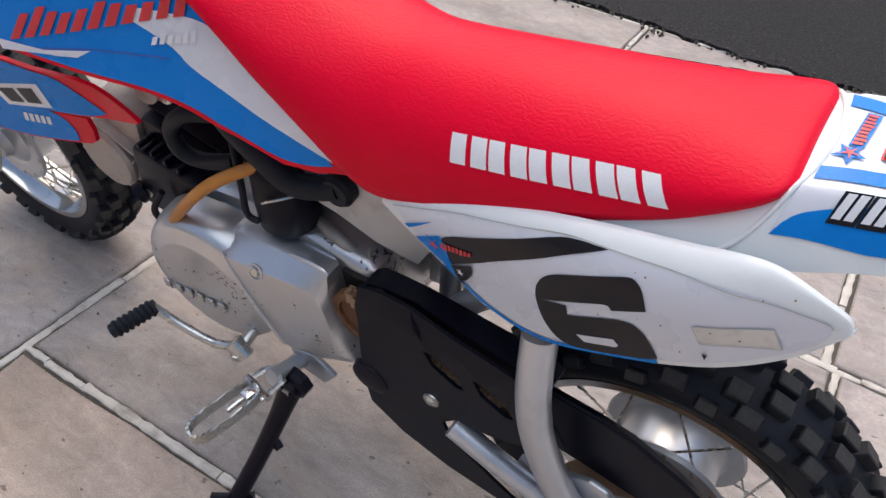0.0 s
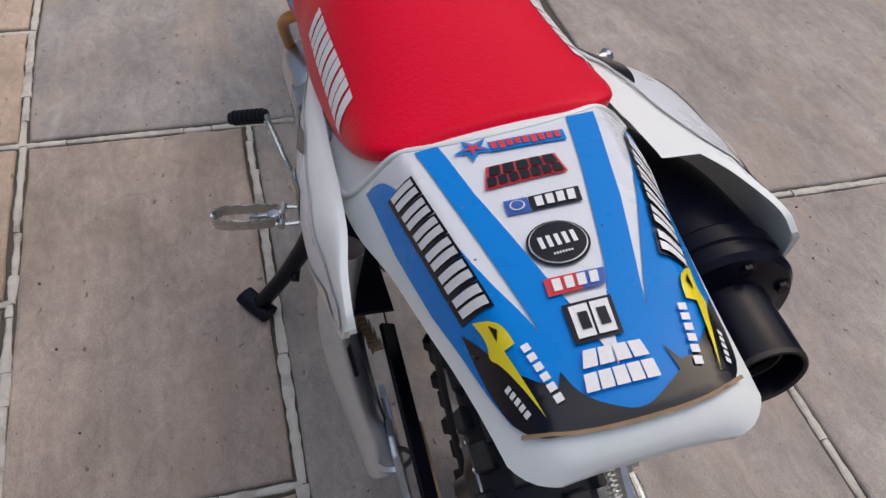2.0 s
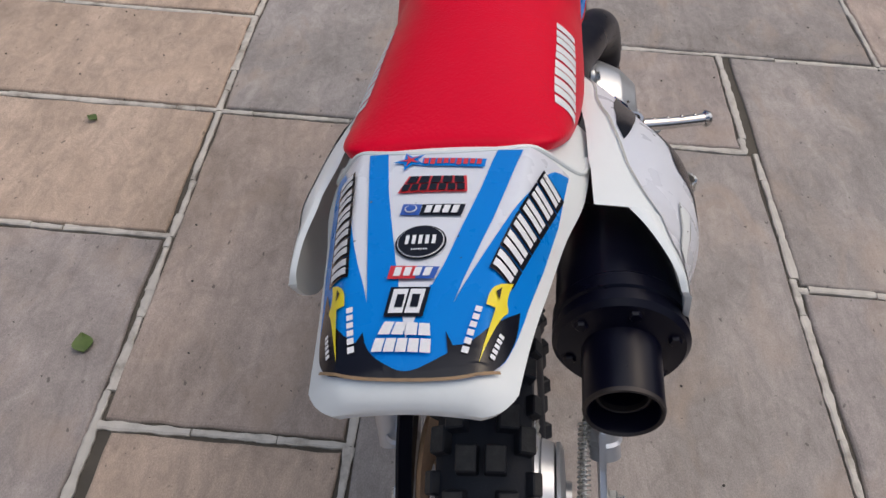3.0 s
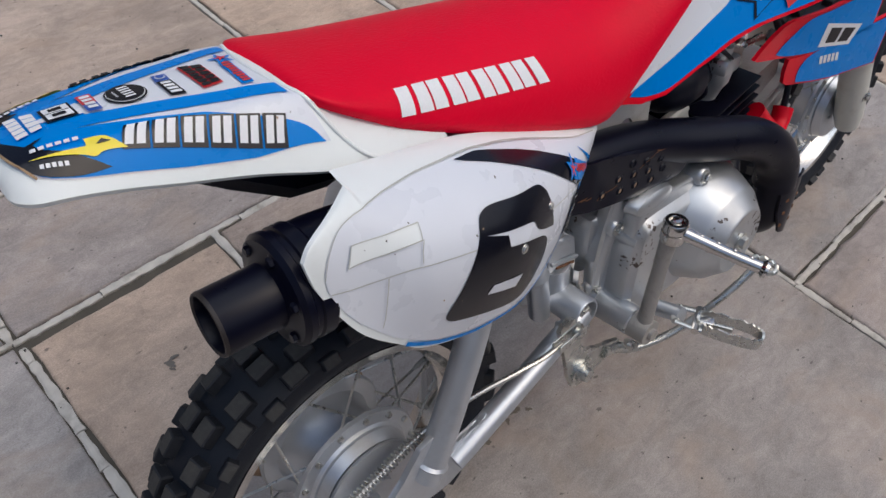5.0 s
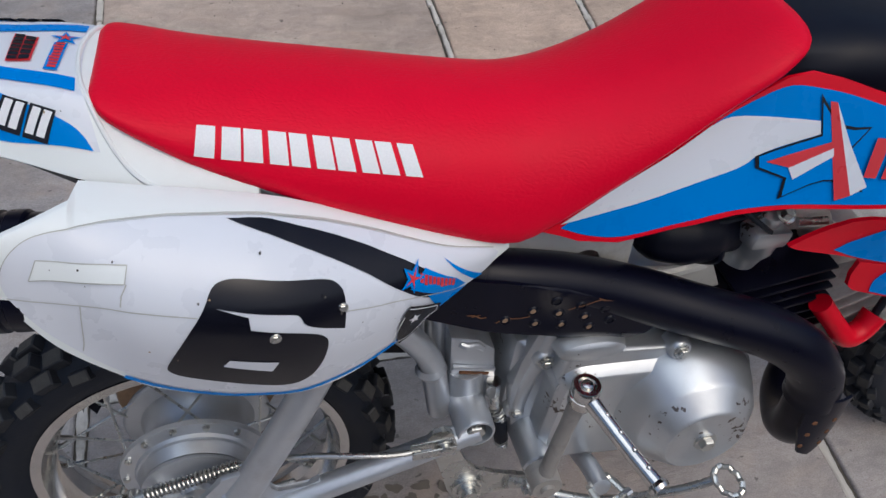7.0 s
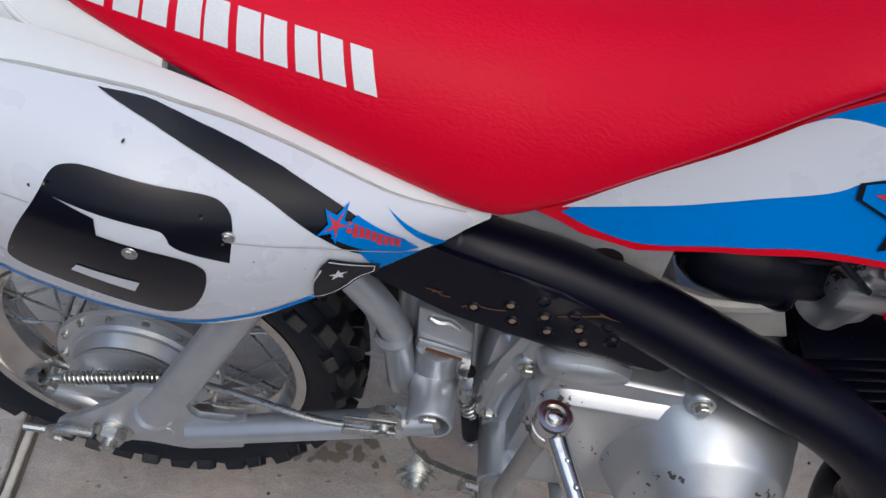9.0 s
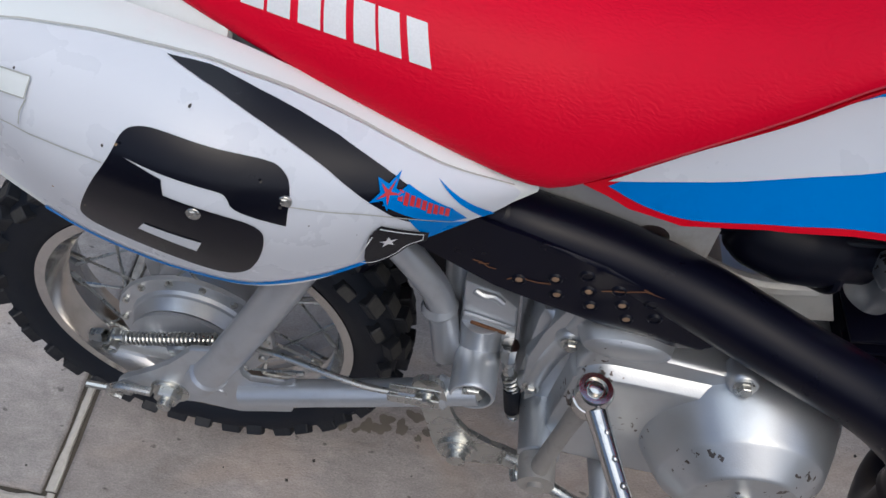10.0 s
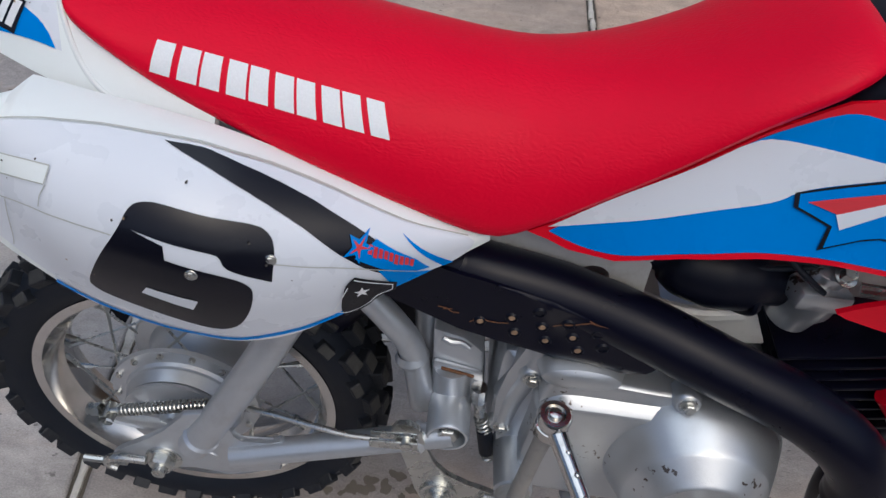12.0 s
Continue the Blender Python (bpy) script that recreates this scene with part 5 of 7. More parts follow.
fine = lambda P: [tuple(p[:2]) for p in spline([(x, z, 0) for x, z in P], 5, True)]
O5, I5, B5 = fine(OUT), fine(INN), fine(BODY)
mid = lambda t: [(o[0] + (n[0] - o[0]) * t, o[1] + (n[1] - o[1]) * t) for o, n in zip(O5, I5)]
part("right_cover", loft([[(x, -y, z) for x, z in B5] for y in (0.056, 0.0825)] + [[(x + (0.375 - x) * f, -y, z + (0.285 - z) * f) for x, z in B5] for y, f in ((0.0848, 0.008), (0.0864, 0.025), (0.0872, 0.06))]), "cast_aluminium", engine)
part("right_cover", loft([[(x, -y, z) for x, z in mid(t)] for t, y in ((0.0, 0.080), (0.0, 0.0874), (0.12, 0.0886), (0.88, 0.0938), (1.0, 0.0945))] + [[(x + (0.375 - x) * 0.08, -0.0950, z + (0.285 - z) * 0.08) for x, z in I5]]), "cast_aluminium", engine)
part("right_cover", loft([[(0.312 + w * math.cos(q), -y, 0.3585 + h * math.sin(q)) for q in (2 * math.pi * k / 28 for k in range(28))] for y, w, h in ((0.075, 0.031, 0.0130), (0.0868, 0.027, 0.0105), (0.0890, 0.021, 0.0075), (0.0902, 0.012, 0.0042), (0.0904, 0.003, 0.001))]), "cast_aluminium", engine)
part("cover_rib", tube([(0.2925, -0.062, 0.3225), (0.2935, -0.078, 0.3215), (0.2945, -0.0885, 0.3210)], [0.0085, 0.0082, 0.0070], 16), "cast_aluminium", engine)
BULGE = [(0.0, 0.066), (0.012, 0.0640), (0.022, 0.0605), (0.032, 0.0560), (0.0385, 0.0528), (0.0415, 0.0514), (0.0426, 0.0505), (0.0440, 0.0488), (0.0560, 0.0370), (0.0576, 0.0352), (0.0580, 0.0340), (0.0574, 0.0325), (0.0568, 0.020), (0.0570, 0.004)]
part("clutch_bulge", loft([[(0.406 + r * math.cos(q), -0.0775 - d, 0.2860 + r * math.sin(q)) for q in (2 * math.pi * k / 72 for k in range(72))] for d, r in BULGE]), "cast_aluminium", engine, "round silver cover with chipped paint")
part("cover_bolt", lathe([(-0.002, 0.0100), (0.0006, 0.0098), (0.0010, 0.0085), (0.0010, 0.0)], (0.407, -0.1345, 0.2855), (0, -1, 0), 24), "zinc", engine)
part("cover_bolt", hexbolt((0.407, -0.1352, 0.2855), (0, -1, 0), 0.0066, 0.006), "zinc", engine)
part("cover_boss", lathe([(-0.03, 0.0075), (-0.002, 0.0070), (0.0, 0.0058), (0.0, 0.0)], (0.440, -0.124, 0.262), (0, -1, 0), 18), "cast_aluminium", engine)
for c, a in (((0.2825, -0.0715, 0.334), (0, -1, 0.0)), ((0.386, -0.0925, 0.352), (0, -1, 0.1)), ((0.2695, -0.0660, 0.264), (0, -1, 0)), ((0.452, -0.080, 0.240), (0, -1, 0))):
    part("cover_boss", lathe([(-0.016, 0.0108), (-0.004, 0.0100), (-0.001, 0.0092), (0.0, 0.0082), (0.0, 0.0)], c, a, 22), "cast_aluminium", engine)
    part("cover_bolt", hexbolt(c, a, 0.0046, 0.0050), "zinc", engine)
part("right_cover", tube([(0.270, -0.060, 0.262), (0.274, -0.061, 0.300), (0.283, -0.062, 0.334), (0.290, -0.062, 0.362)], [0.008, 0.0085, 0.009, 0.010], 14), "cast_aluminium", engine)
part("shaft_boss", lathe([(0, 0.017), (0.03, 0.0155), (0.047, 0.0150), (0.048, 0.0138), (0.048, 0.0105), (0.035, 0.0100), (0.035, 0.0)], (0.283, -0.058, 0.238), (0, -1, 0), 28), "cast_aluminium", engine)
part("cover_lug", tube([(0.345, -0.06, 0.222), (0.360, -0.085, 0.216)], 0.007, 12, 0), "cast_aluminium", engine)
part("cover_lug", tube([(0.318, -0.055, 0.240), (0.318, -0.085, 0.240)], 0.013, 18, 0), "cast_aluminium", engine)
# left cover
part("left_cover", plate([(0.430, 0.342), (0.385, 0.343), (0.350, 0.3435), (0.300, 0.342), (0.297, 0.336), (0.297, 0.316), (0.292, 0.300), (0.281, 0.270), (0.264, 0.244), (0.290, 0.228), (0.320, 0.226), (0.362, 0.212), (0.430, 0.207), (0.49, 0.25), (0.49, 0.31)], 0.050, 0.078, 0.003), "cast_aluminium", engine, "silver flywheel and sprocket cover")
FACE = [(0.391, 0.0995, 0.3335), (0.374, 0.0985, 0.3335), (0.352, 0.0970, 0.3345), (0.325, 0.0940, 0.3340), (0.3065, 0.0915, 0.3310), (0.2985, 0.0910, 0.3265), (0.294, 0.0910, 0.3200), (0.290, 0.0910, 0.300), (0.2865, 0.0910, 0.279), (0.278, 0.0925, 0.256), (0.300, 0.0970, 0.243), (0.3375, 0.1050, 0.246), (0.372, 0.1030, 0.279)]
RIM = [(0.416, 0.074, 0.3360), (0.388, 0.076, 0.3445), (0.355, 0.076, 0.3462), (0.325, 0.076, 0.3458), (0.2985, 0.076, 0.3452), (0.2930, 0.077, 0.3440), (0.2910, 0.082, 0.3300), (0.2890, 0.083, 0.303), (0.278, 0.083, 0.270), (0.2605, 0.083, 0.2450), (0.292, 0.083, 0.226), (0.335, 0.085, 0.222), (0.380, 0.088, 0.272)]
def between(t):
    out = []
    for i in range(len(FACE)):
        for k in range(4):
            f = Vector(FACE[i]).lerp(Vector(FACE[(i + 1) % len(FACE)]), k / 4)
            r = Vector(RIM[i]).lerp(Vector(RIM[(i + 1) % len(RIM)]), k / 4)
            out.append(r.lerp(f, t))
    return out
part("left_cover", loft([[(p.x, 0.060, p.z) for p in between(0.0)]] + [between(t) for t in (0.0, 0.05, 0.93, 1.0)] + [[p.lerp(Vector((0.330, 0.0985, 0.292)), 0.06) + Vector((0, 0.0006, 0)) for p in between(1.0)]]), "cast_aluminium", engine)
part("left_cover", tube([(0.393, 0.0985, 0.3375), (0.384, 0.1010, 0.318), (0.368, 0.1030, 0.288), (0.3375, 0.1050, 0.246)], [0.0010, 0.0024, 0.0026, 0.0016], 10), "cast_aluminium", engine)
part("cover_rib", tube([(0.334, 0.0745, 0.3465), (0.318, 0.0745, 0.3475), (0.300, 0.0745, 0.3470), (0.2935, 0.0750, 0.3440)], [0.0012, 0.0024, 0.0024, 0.0016], 8), "cast_aluminium", engine)
part("flywheel_cover", lathe([(0, 0.0790), (0.014, 0.0785), (0.022, 0.0770), (0.030, 0.0742), (0.0350, 0.0712), (0.0372, 0.0690), (0.0380, 0.0675), (0.0418, 0.0560), (0.0424, 0.0545), (0.0426, 0.0530), (0.0422, 0.0)], (0.431, 0.064, 0.2705), (-0.06, 1, 0.02), 72), "cast_aluminium", engine, "round silver flywheel cover with worn maker's mark")
for k in range(6):
    t = (k + 0.5) / 6
    q = Vector((0.489, 0.1118, 0.2480)).lerp(Vector((0.405, 0.1068, 0.2530)), t)
    part("maker_mark", block(q, (0.0090, 0.0022, 0.0105), 0.0005, (0, 8, -3)), "zinc", engine)
part("cover_bolt", lathe([(0.0, 0.0085), (0.0008, 0.0085), (0.0008, 0.0070), (-0.002, 0.0065), (-0.002, 0.0)], (0.357, 0.0975, 0.3310), (0, 1, 0.35), 20), "cast_aluminium", engine)
part("cover_bolt", hexbolt((0.357, 0.0958, 0.3305), (0, 1, 0.35), 0.0050, 0.004, False), "zinc", engine)
# near-black: grease, and the shade of gaps put into the colour
M["grease_and_gap"] = mat("grease_and_gap", (0.016, 0.013, 0.011), 0.5, vary=0.5, scale=80, dirt=(0.06, 0.035, 0.02), dirt_scale=60, dirt_amount=0.5)
part("chain_recess", plate([(0.240, 0.336), (0.292, 0.338), (0.300, 0.300), (0.284, 0.236), (0.240, 0.232)], 0.050, 0.0605, 0.002), "grease_and_gap", engine, "greasy plate, coloured black for the shaded gap round the sprocket")
part("front_sprocket", lathe([(-0.014, 0.012), (0, 0.012), (0, 0.030), (0.006, 0.030), (0.007, 0.026), (0.007, 0.0)], (0.258, 0.068, 0.306), (0, 1, 0), 15), "rust", engine, "rusty front sprocket")
part("case_lug", tube([(0.303, 0.038, 0.312), (0.290, 0.040, 0.330), (0.270, 0.038, 0.346)], [0.010, 0.009, 0.008], 14), "raw_cast", engine)
part("case_bolt", hexbolt((0.2955, 0.0470, 0.3245), (-0.3, 1, 0.5), 0.0052, 0.005), "zinc", engine)
part("cover_tab", block((0.240, 0.0895, 0.262), (0.005, 0.003, 0.006), 0.001), "white_plastic", engine)
# barrel, head and carburettor
barrel = block((0.505, 0.0, 0.335), (0.095, 0.080, 0.078), 0.008, (0, -12, 0))
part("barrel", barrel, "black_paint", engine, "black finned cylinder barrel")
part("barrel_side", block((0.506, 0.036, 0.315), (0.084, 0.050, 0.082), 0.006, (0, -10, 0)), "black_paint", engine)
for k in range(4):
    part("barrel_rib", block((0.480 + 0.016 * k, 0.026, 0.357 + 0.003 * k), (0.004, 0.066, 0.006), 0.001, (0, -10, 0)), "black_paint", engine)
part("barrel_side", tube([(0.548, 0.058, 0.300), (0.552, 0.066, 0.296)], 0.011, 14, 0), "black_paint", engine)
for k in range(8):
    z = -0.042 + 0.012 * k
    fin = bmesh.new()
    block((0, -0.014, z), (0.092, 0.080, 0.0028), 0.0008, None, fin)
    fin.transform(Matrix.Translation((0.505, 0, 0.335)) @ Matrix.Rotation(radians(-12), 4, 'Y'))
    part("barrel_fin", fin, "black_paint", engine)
part("cylinder_head", block((0.580, 0.0, 0.340), (0.062, 0.092, 0.092), 0.010, (0, -12, 0)), "raw_cast", engine, "oxidised cast cylinder head")
for k in range(5):
    fin = bmesh.new()
    block((0, 0, -0.040 + 0.016 * k), (0.070, 0.112, 0.0035), 0.0012, None, fin)
    fin.transform(Matrix.Translation((0.590, 0, 0.335)) @ Matrix.Rotation(radians(-25), 4, 'Y'))
    part("head_fin", fin, "raw_cast", engine)
part("cam_cover", lathe([(0, 0.036), (0.012, 0.036), (0.016, 0.033), (0.018, 0.0)], (0.592, 0.045, 0.322), (0, 1, 0), 40), "raw_cast", engine, "round cam cover")
part("head_bolt", hexbolt((0.540, 0.056, 0.300), (0, 1, 0.2), 0.0055, 0.006), "zinc", engine)
part("head_bolt", hexbolt((0.548, 0.058, 0.292), (-0.4, 1, 0.2), 0.0055, 0.006), "zinc", engine)
part("valve_cap", lathe([(0, 0.018), (0.012, 0.018), (0.014, 0.015), (0.014, 0.009), (0.020, 0.008), (0.020, 0)], (0.548, 0.0, 0.382), (-0.1, 0, 1), 6), "raw_cast", engine)
part("intake_pipe", tube([(0.545, -0.01, 0.382), (0.525, -0.02, 0.415), (0.49, -0.028, 0.428), (0.455, -0.034, 0.428)], 0.013, 16), "raw_cast", engine)
part("carburettor", lathe([(0, 0.0), (0, 0.016), (0.012, 0.018), (0.02, 0.0215), (0.036, 0.0215), (0.040, 0.015), (0.055, 0.014), (0.058, 0.010), (0.062, 0.0)], (0.450, -0.036, 0.395), (0.1, -0.12, 1), 24), "cast_aluminium", engine, "small alloy carburettor")
part("carburettor", block((0.452, -0.052, 0.432), (0.040, 0.022, 0.016), 0.004, (0, 10, 10)), "cast_aluminium", engine)
part("carburettor_screw", hexbolt((0.459, -0.057, 0.453), (0, -0.4, 1), 0.005, 0.008), "zinc", engine)
part("carburettor_screw", tube([(0.470, -0.060, 0.448), (0.490, -0.066, 0.452)], 0.004, 10, 0), "zinc", engine)
part("left_carb", block((0.432, 0.040, 0.452), (0.040, 0.030, 0.022), 0.005, (10, 15, 0)), "cast_aluminium", engine)
part("left_carb", hexbolt((0.455, 0.058, 0.455), (0, 1, 0.3), 0.006, 0.006), "zinc", engine)
part("left_carb", lathe([(0, 0.012), (0.016, 0.012), (0.018, 0.008), (0.018, 0)], (0.490, 0.040, 0.440), (-0.2, 1, 0.2), 16), "raw_cast", engine)
part("air_tube", tube([(0.330, -0.032, 0.436), (0.350, -0.034, 0.435), (0.357, -0.035, 0.434), (0.366, -0.036, 0.433), (0.388, -0.037, 0.430), (0.410, -0.036, 0.427), (0.425, -0.035, 0.425), (0.445, -0.034, 0.422)], [0.011, 0.012, 0.019, 0.024, 0.027, 0.025, 0.019, 0.016], 24), "black_plastic", engine, "black rubber air tube")
part("air_tube_clip", tube([(0.412, -0.036, 0.395), (0.415, -0.058, 0.418), (0.412, -0.040, 0.442)], 0.0035, 8), "black_plastic", engine)
part("spark_plug_cap", tube([(0.535, -0.060, 0.350), (0.555, -0.066, 0.328), (0.572, -0.070, 0.312), (0.588, -0.068, 0.316), (0.598, -0.064, 0.330)], [0.010, 0.0095, 0.0105, 0.0105, 0.0115], 16), "red_plastic", engine, "red spark plug cap")
part("plug_lead", tube([(0.598, -0.064, 0.330), (0.606, -0.055, 0.37), (0.59, -0.03, 0.43), (0.56, -0.02, 0.48)], 0.0038, 10), "rubber", engine)
# left side canister, hoses and frame plates
part("coil_canister", lathe([(0, 0.0), (0, 0.024), (0.004, 0.027), (0.030, 0.0285), (0.062, 0.0285), (0.070, 0.025), (0.078, 0.012), (0.085, 0.010), (0.085, 0)], (0.356, 0.046, 0.352), (-0.05, -0.05, 1), 32), "black_plastic", engine, "black canister above the crankcase")
part("canister_clip", tube([(0.350, 0.076, 0.400), (0.335, 0.072, 0.408), (0.325, 0.055, 0.405)], 0.0012, 6), "zinc", engine)
part("breather_hose", tube([(0.405, 0.050, 0.462), (0.378, 0.056, 0.450), (0.350, 0.060, 0.436), (0.328, 0.060, 0.421), (0.305, 0.056, 0.423), (0.288, 0.050, 0.428)], [0.013, 0.013, 0.012, 0.0105, 0.010, 0.0105], 16), "rubber", engine, "black rubber hose")
part("hose_end", lathe([(0, 0.0), (0, 0.014), (0.014, 0.015), (0.018, 0.012), (0.018, 0)], (0.287, 0.040, 0.427), (0, 1, 0), 20), "rubber", engine)
part("hose_loop", tube([(0.415, 0.050, 0.445), (0.440, 0.058, 0.440), (0.462, 0.060, 0.418), (0.460, 0.060, 0.395), (0.440, 0.056, 0.388), (0.400, 0.052, 0.402)], 0.0075, 12), "rubber", engine)
part("fuel_hose", tube([(0.362, 0.062, 0.424), (0.390, 0.083, 0.410), (0.412, 0.092, 0.390), (0.446, 0.093, 0.351), (0.464, 0.091, 0.325), (0.468, 0.086, 0.312)], 0.0055, 14), "hose_amber", engine, "amber fuel hose")
part("plug_lead", tube([(0.500, 0.070, 0.330), (0.512, 0.078, 0.305), (0.508, 0.072, 0.28)], 0.0035, 8), "rubber", engine)
part("throttle_cable", tube([(0.392, 0.056, 0.43), (0.378, 0.070, 0.40), (0.376, 0.074, 0.372), (0.366, 0.072, 0.366)], 0.0030, 8), "rubber", engine)
for k, (a, b, c) in enumerate((((0.46, -0.045, 0.452), (0.40, -0.05, 0.446), (0.345, -0.04, 0.452)), ((0.47, -0.05, 0.46), (0.42, -0.052, 0.458), (0.36, -0.04, 0.46)), ((0.45, -0.06, 0.44), (0.43, -0.058, 0.455), (0.40, -0.045, 0.475)))):
    part("throttle_cable", tube([a, b, c], 0.0022, 8), "rubber", engine)


def plate_with_holes(outline, holes, y0, y1):
    bm = bmesh.new()
    edges = []
    for loop in [outline] + holes:
        vs = [bm.verts.new((p[0], y0, p[1])) for p in loop]
        edges += [bm.edges.new((vs[i], vs[(i + 1) % len(vs)])) for i in range(len(vs))]
    bmesh.ops.triangle_fill(bm, use_beauty=True, edges=edges)
    geo = bmesh.ops.extrude_face_region(bm, geom=bm.faces[:])
    for v in geo["geom"]:
        if isinstance(v, bmesh.types.BMVert):
            v.co.y = y1
    return bm


frame_part = new("frame")
frame_part.parent = bike
frame_part["label"] = "silver pressed-steel frame with welded tubes"
FP = [(0.205, 0.480), (0.196, 0.420), (0.222, 0.372), (0.262, 0.375), (0.300, 0.388), (0.346, 0.396), (0.344, 0.460), (0.33, 0.50), (0.26, 0.50)]
hole = [tuple(p) for p in round_field(0.309, 0.4165, 0.0115, 0.0105, 18)]
part("frame_plate", plate_with_holes(FP, [hole], -0.042, -0.045), "frame_silver", frame_part)
part("frame_plate", plate_with_holes(FP, [[tuple(p) for p in round_field(0.288, 0.427, 0.012, 0.012, 18)]], 0.042, 0.045), "frame_silver", frame_part)
part("frame_plate", plate([(0.350, 0.396), (0.379, 0.384), (0.431, 0.391), (0.448, 0.359), (0.40, 0.350), (0.352, 0.368)], -0.034, -0.030, 0.001), "frame_silver", frame_part)
part("frame_plate", tube([(0.345, -0.040, 0.395), (0.385, -0.040, 0.388), (0.42, -0.038, 0.392)], 0.006, 10), "frame_silver", frame_part)
part("frame_tube", tube([(0.20, 0, 0.47), (0.33, 0, 0.50), (0.50, 0, 0.53), (0.66, 0, 0.57)], 0.024, 16), "frame_silver", frame_part)
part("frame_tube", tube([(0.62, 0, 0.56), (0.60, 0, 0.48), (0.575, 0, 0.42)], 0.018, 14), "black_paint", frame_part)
for s in (-1, 1):
    part("frame_tube", tube([(0.206, s * 0.050, 0.262), (0.200, s * 0.050, 0.300), (0.193, s * 0.050, 0.330), (0.178, s * 0.050, 0.355), (0.145, s * 0.048, 0.395), (0.10, s * 0.046, 0.45)], 0.0105, 16), "silver_paint", frame_part)
    part("frame_tube", tube([(0.212, s * 0.026, 0.262), (0.205, s * 0.026, 0.32), (0.200, s * 0.026, 0.40)], 0.010, 14), "silver_paint", frame_part)
    part("weld", lathe([(-0.006, 0.0105), (0.0, 0.0132), (0.006, 0.0105)], (0.195, s * 0.050, 0.318), (-0.2, 0, 1), 16), "silver_paint", frame_part)
    part("subframe_tube", tube([(0.20, s * 0.045, 0.455), (0.10, s * 0.05, 0.50), (0.0, s * 0.045, 0.545), (-0.03, s * 0.04, 0.555)], 0.009, 12), "silver_paint", frame_part)
part("shock_bracket", plate([(0.208, 0.354), (0.232, 0.347), (0.247, 0.333), (0.250, 0.300), (0.254, 0.272), (0.213, 0.277)], -0.052, -0.010, 0.003), "silver_paint", frame_part, "boxed bracket with rust at its fold")
part("shock_bracket", block((0.230, -0.0545, 0.3165), (0.038, 0.004, 0.004), 0.0012, (0, 14, 0)), "silver_paint", frame_part)
part("shock_bracket", block((0.230, -0.0558, 0.3120), (0.026, 0.0015, 0.0025), 0.0003, (0, 14, 0)), "rust", frame_part, "line of rust")
part("weld", tube([(0.216, -0.0525, 0.346), (0.222, -0.0535, 0.3435), (0.229, -0.0525, 0.3425), (0.236, -0.0535, 0.338)], [0.0025, 0.0036, 0.0030, 0.0024], 10, 5), "silver_paint", frame_part)
part("pivot_boss", lathe([(0, 0.0165), (0.050, 0.0165), (0.052, 0.0155), (0.052, 0.0138), (0.036, 0.0136), (0.036, 0.0)], (0.228, -0.036, 0.272), (0, -1, 0), 32), "silver_paint", frame_part)
# dark disc: the shade round the bolt head, painted on the socket floor
part("pivot_socket", lathe([(0.0, 0.0134), (0.0005, 0.0134), (0.0005, 0.0)], (0.228, -0.0725, 0.272), (0, -1, 0), 28), "grease_and_gap", frame_part)
part("pivot_boss", tube([(0.228, -0.045, 0.280), (0.226, -0.045, 0.310)], 0.016, 16, 0), "silver_paint", frame_part)
part("pivot_bolt", hexbolt((0.228, -0.0735, 0.2715), (0, -1, 0), 0.0090, 0.014, False), "zinc", frame_part)
part("pivot_boss", lathe([(0, 0.0165), (0.050, 0.0165), (0.052, 0.0155), (0.052, 0.0)], (0.228, 0.036, 0.281), (0, 1, 0), 32), "silver_paint", frame_part)
part("shock_absorber", tube([(0.205, 0.0, 0.42), (0.12, 0.0, 0.30)], 0.022, 16, 0), "black_paint", frame_part)


def coil(a, b, r, turns, wire):
    a, b = Vector(a), Vector(b)
    t = (b - a).normalized()
    s = t.cross(Vector((0, 0, 1))).normalized()
    n = t.cross(s)
    pts = []
    for i in range(turns * 10 + 1):
        ang = 2 * math.pi * i / 10
        pts.append(a + (b - a) * i / (turns * 10) + r * (math.cos(ang) * s + math.sin(ang) * n))
    return tube(pts, wire, 6, 0)


part("return_spring", coil((0.253, -0.060, 0.266), (0.258, -0.062, 0.250), 0.005, 4, 0.0013), "zinc", frame_part)
part("return_spring", tube([(0.2575, -0.062, 0.252), (0.263, -0.062, 0.222)], 0.0065, 12, 0), "rubber", frame_part)
part("return_spring", coil((0.263, -0.062, 0.222), (0.265, -0.062, 0.212), 0.005, 3, 0.0013), "zinc", frame_part)
part("brake_switch", tube([(0.248, -0.058, 0.300), (0.249, -0.058, 0.284)], 0.0065, 8, 0), "chrome", frame_part)
part("brake_switch", tube([(0.249, -0.058, 0.287), (0.252, -0.060, 0.268)], 0.0045, 10, 0), "zinc", frame_part)

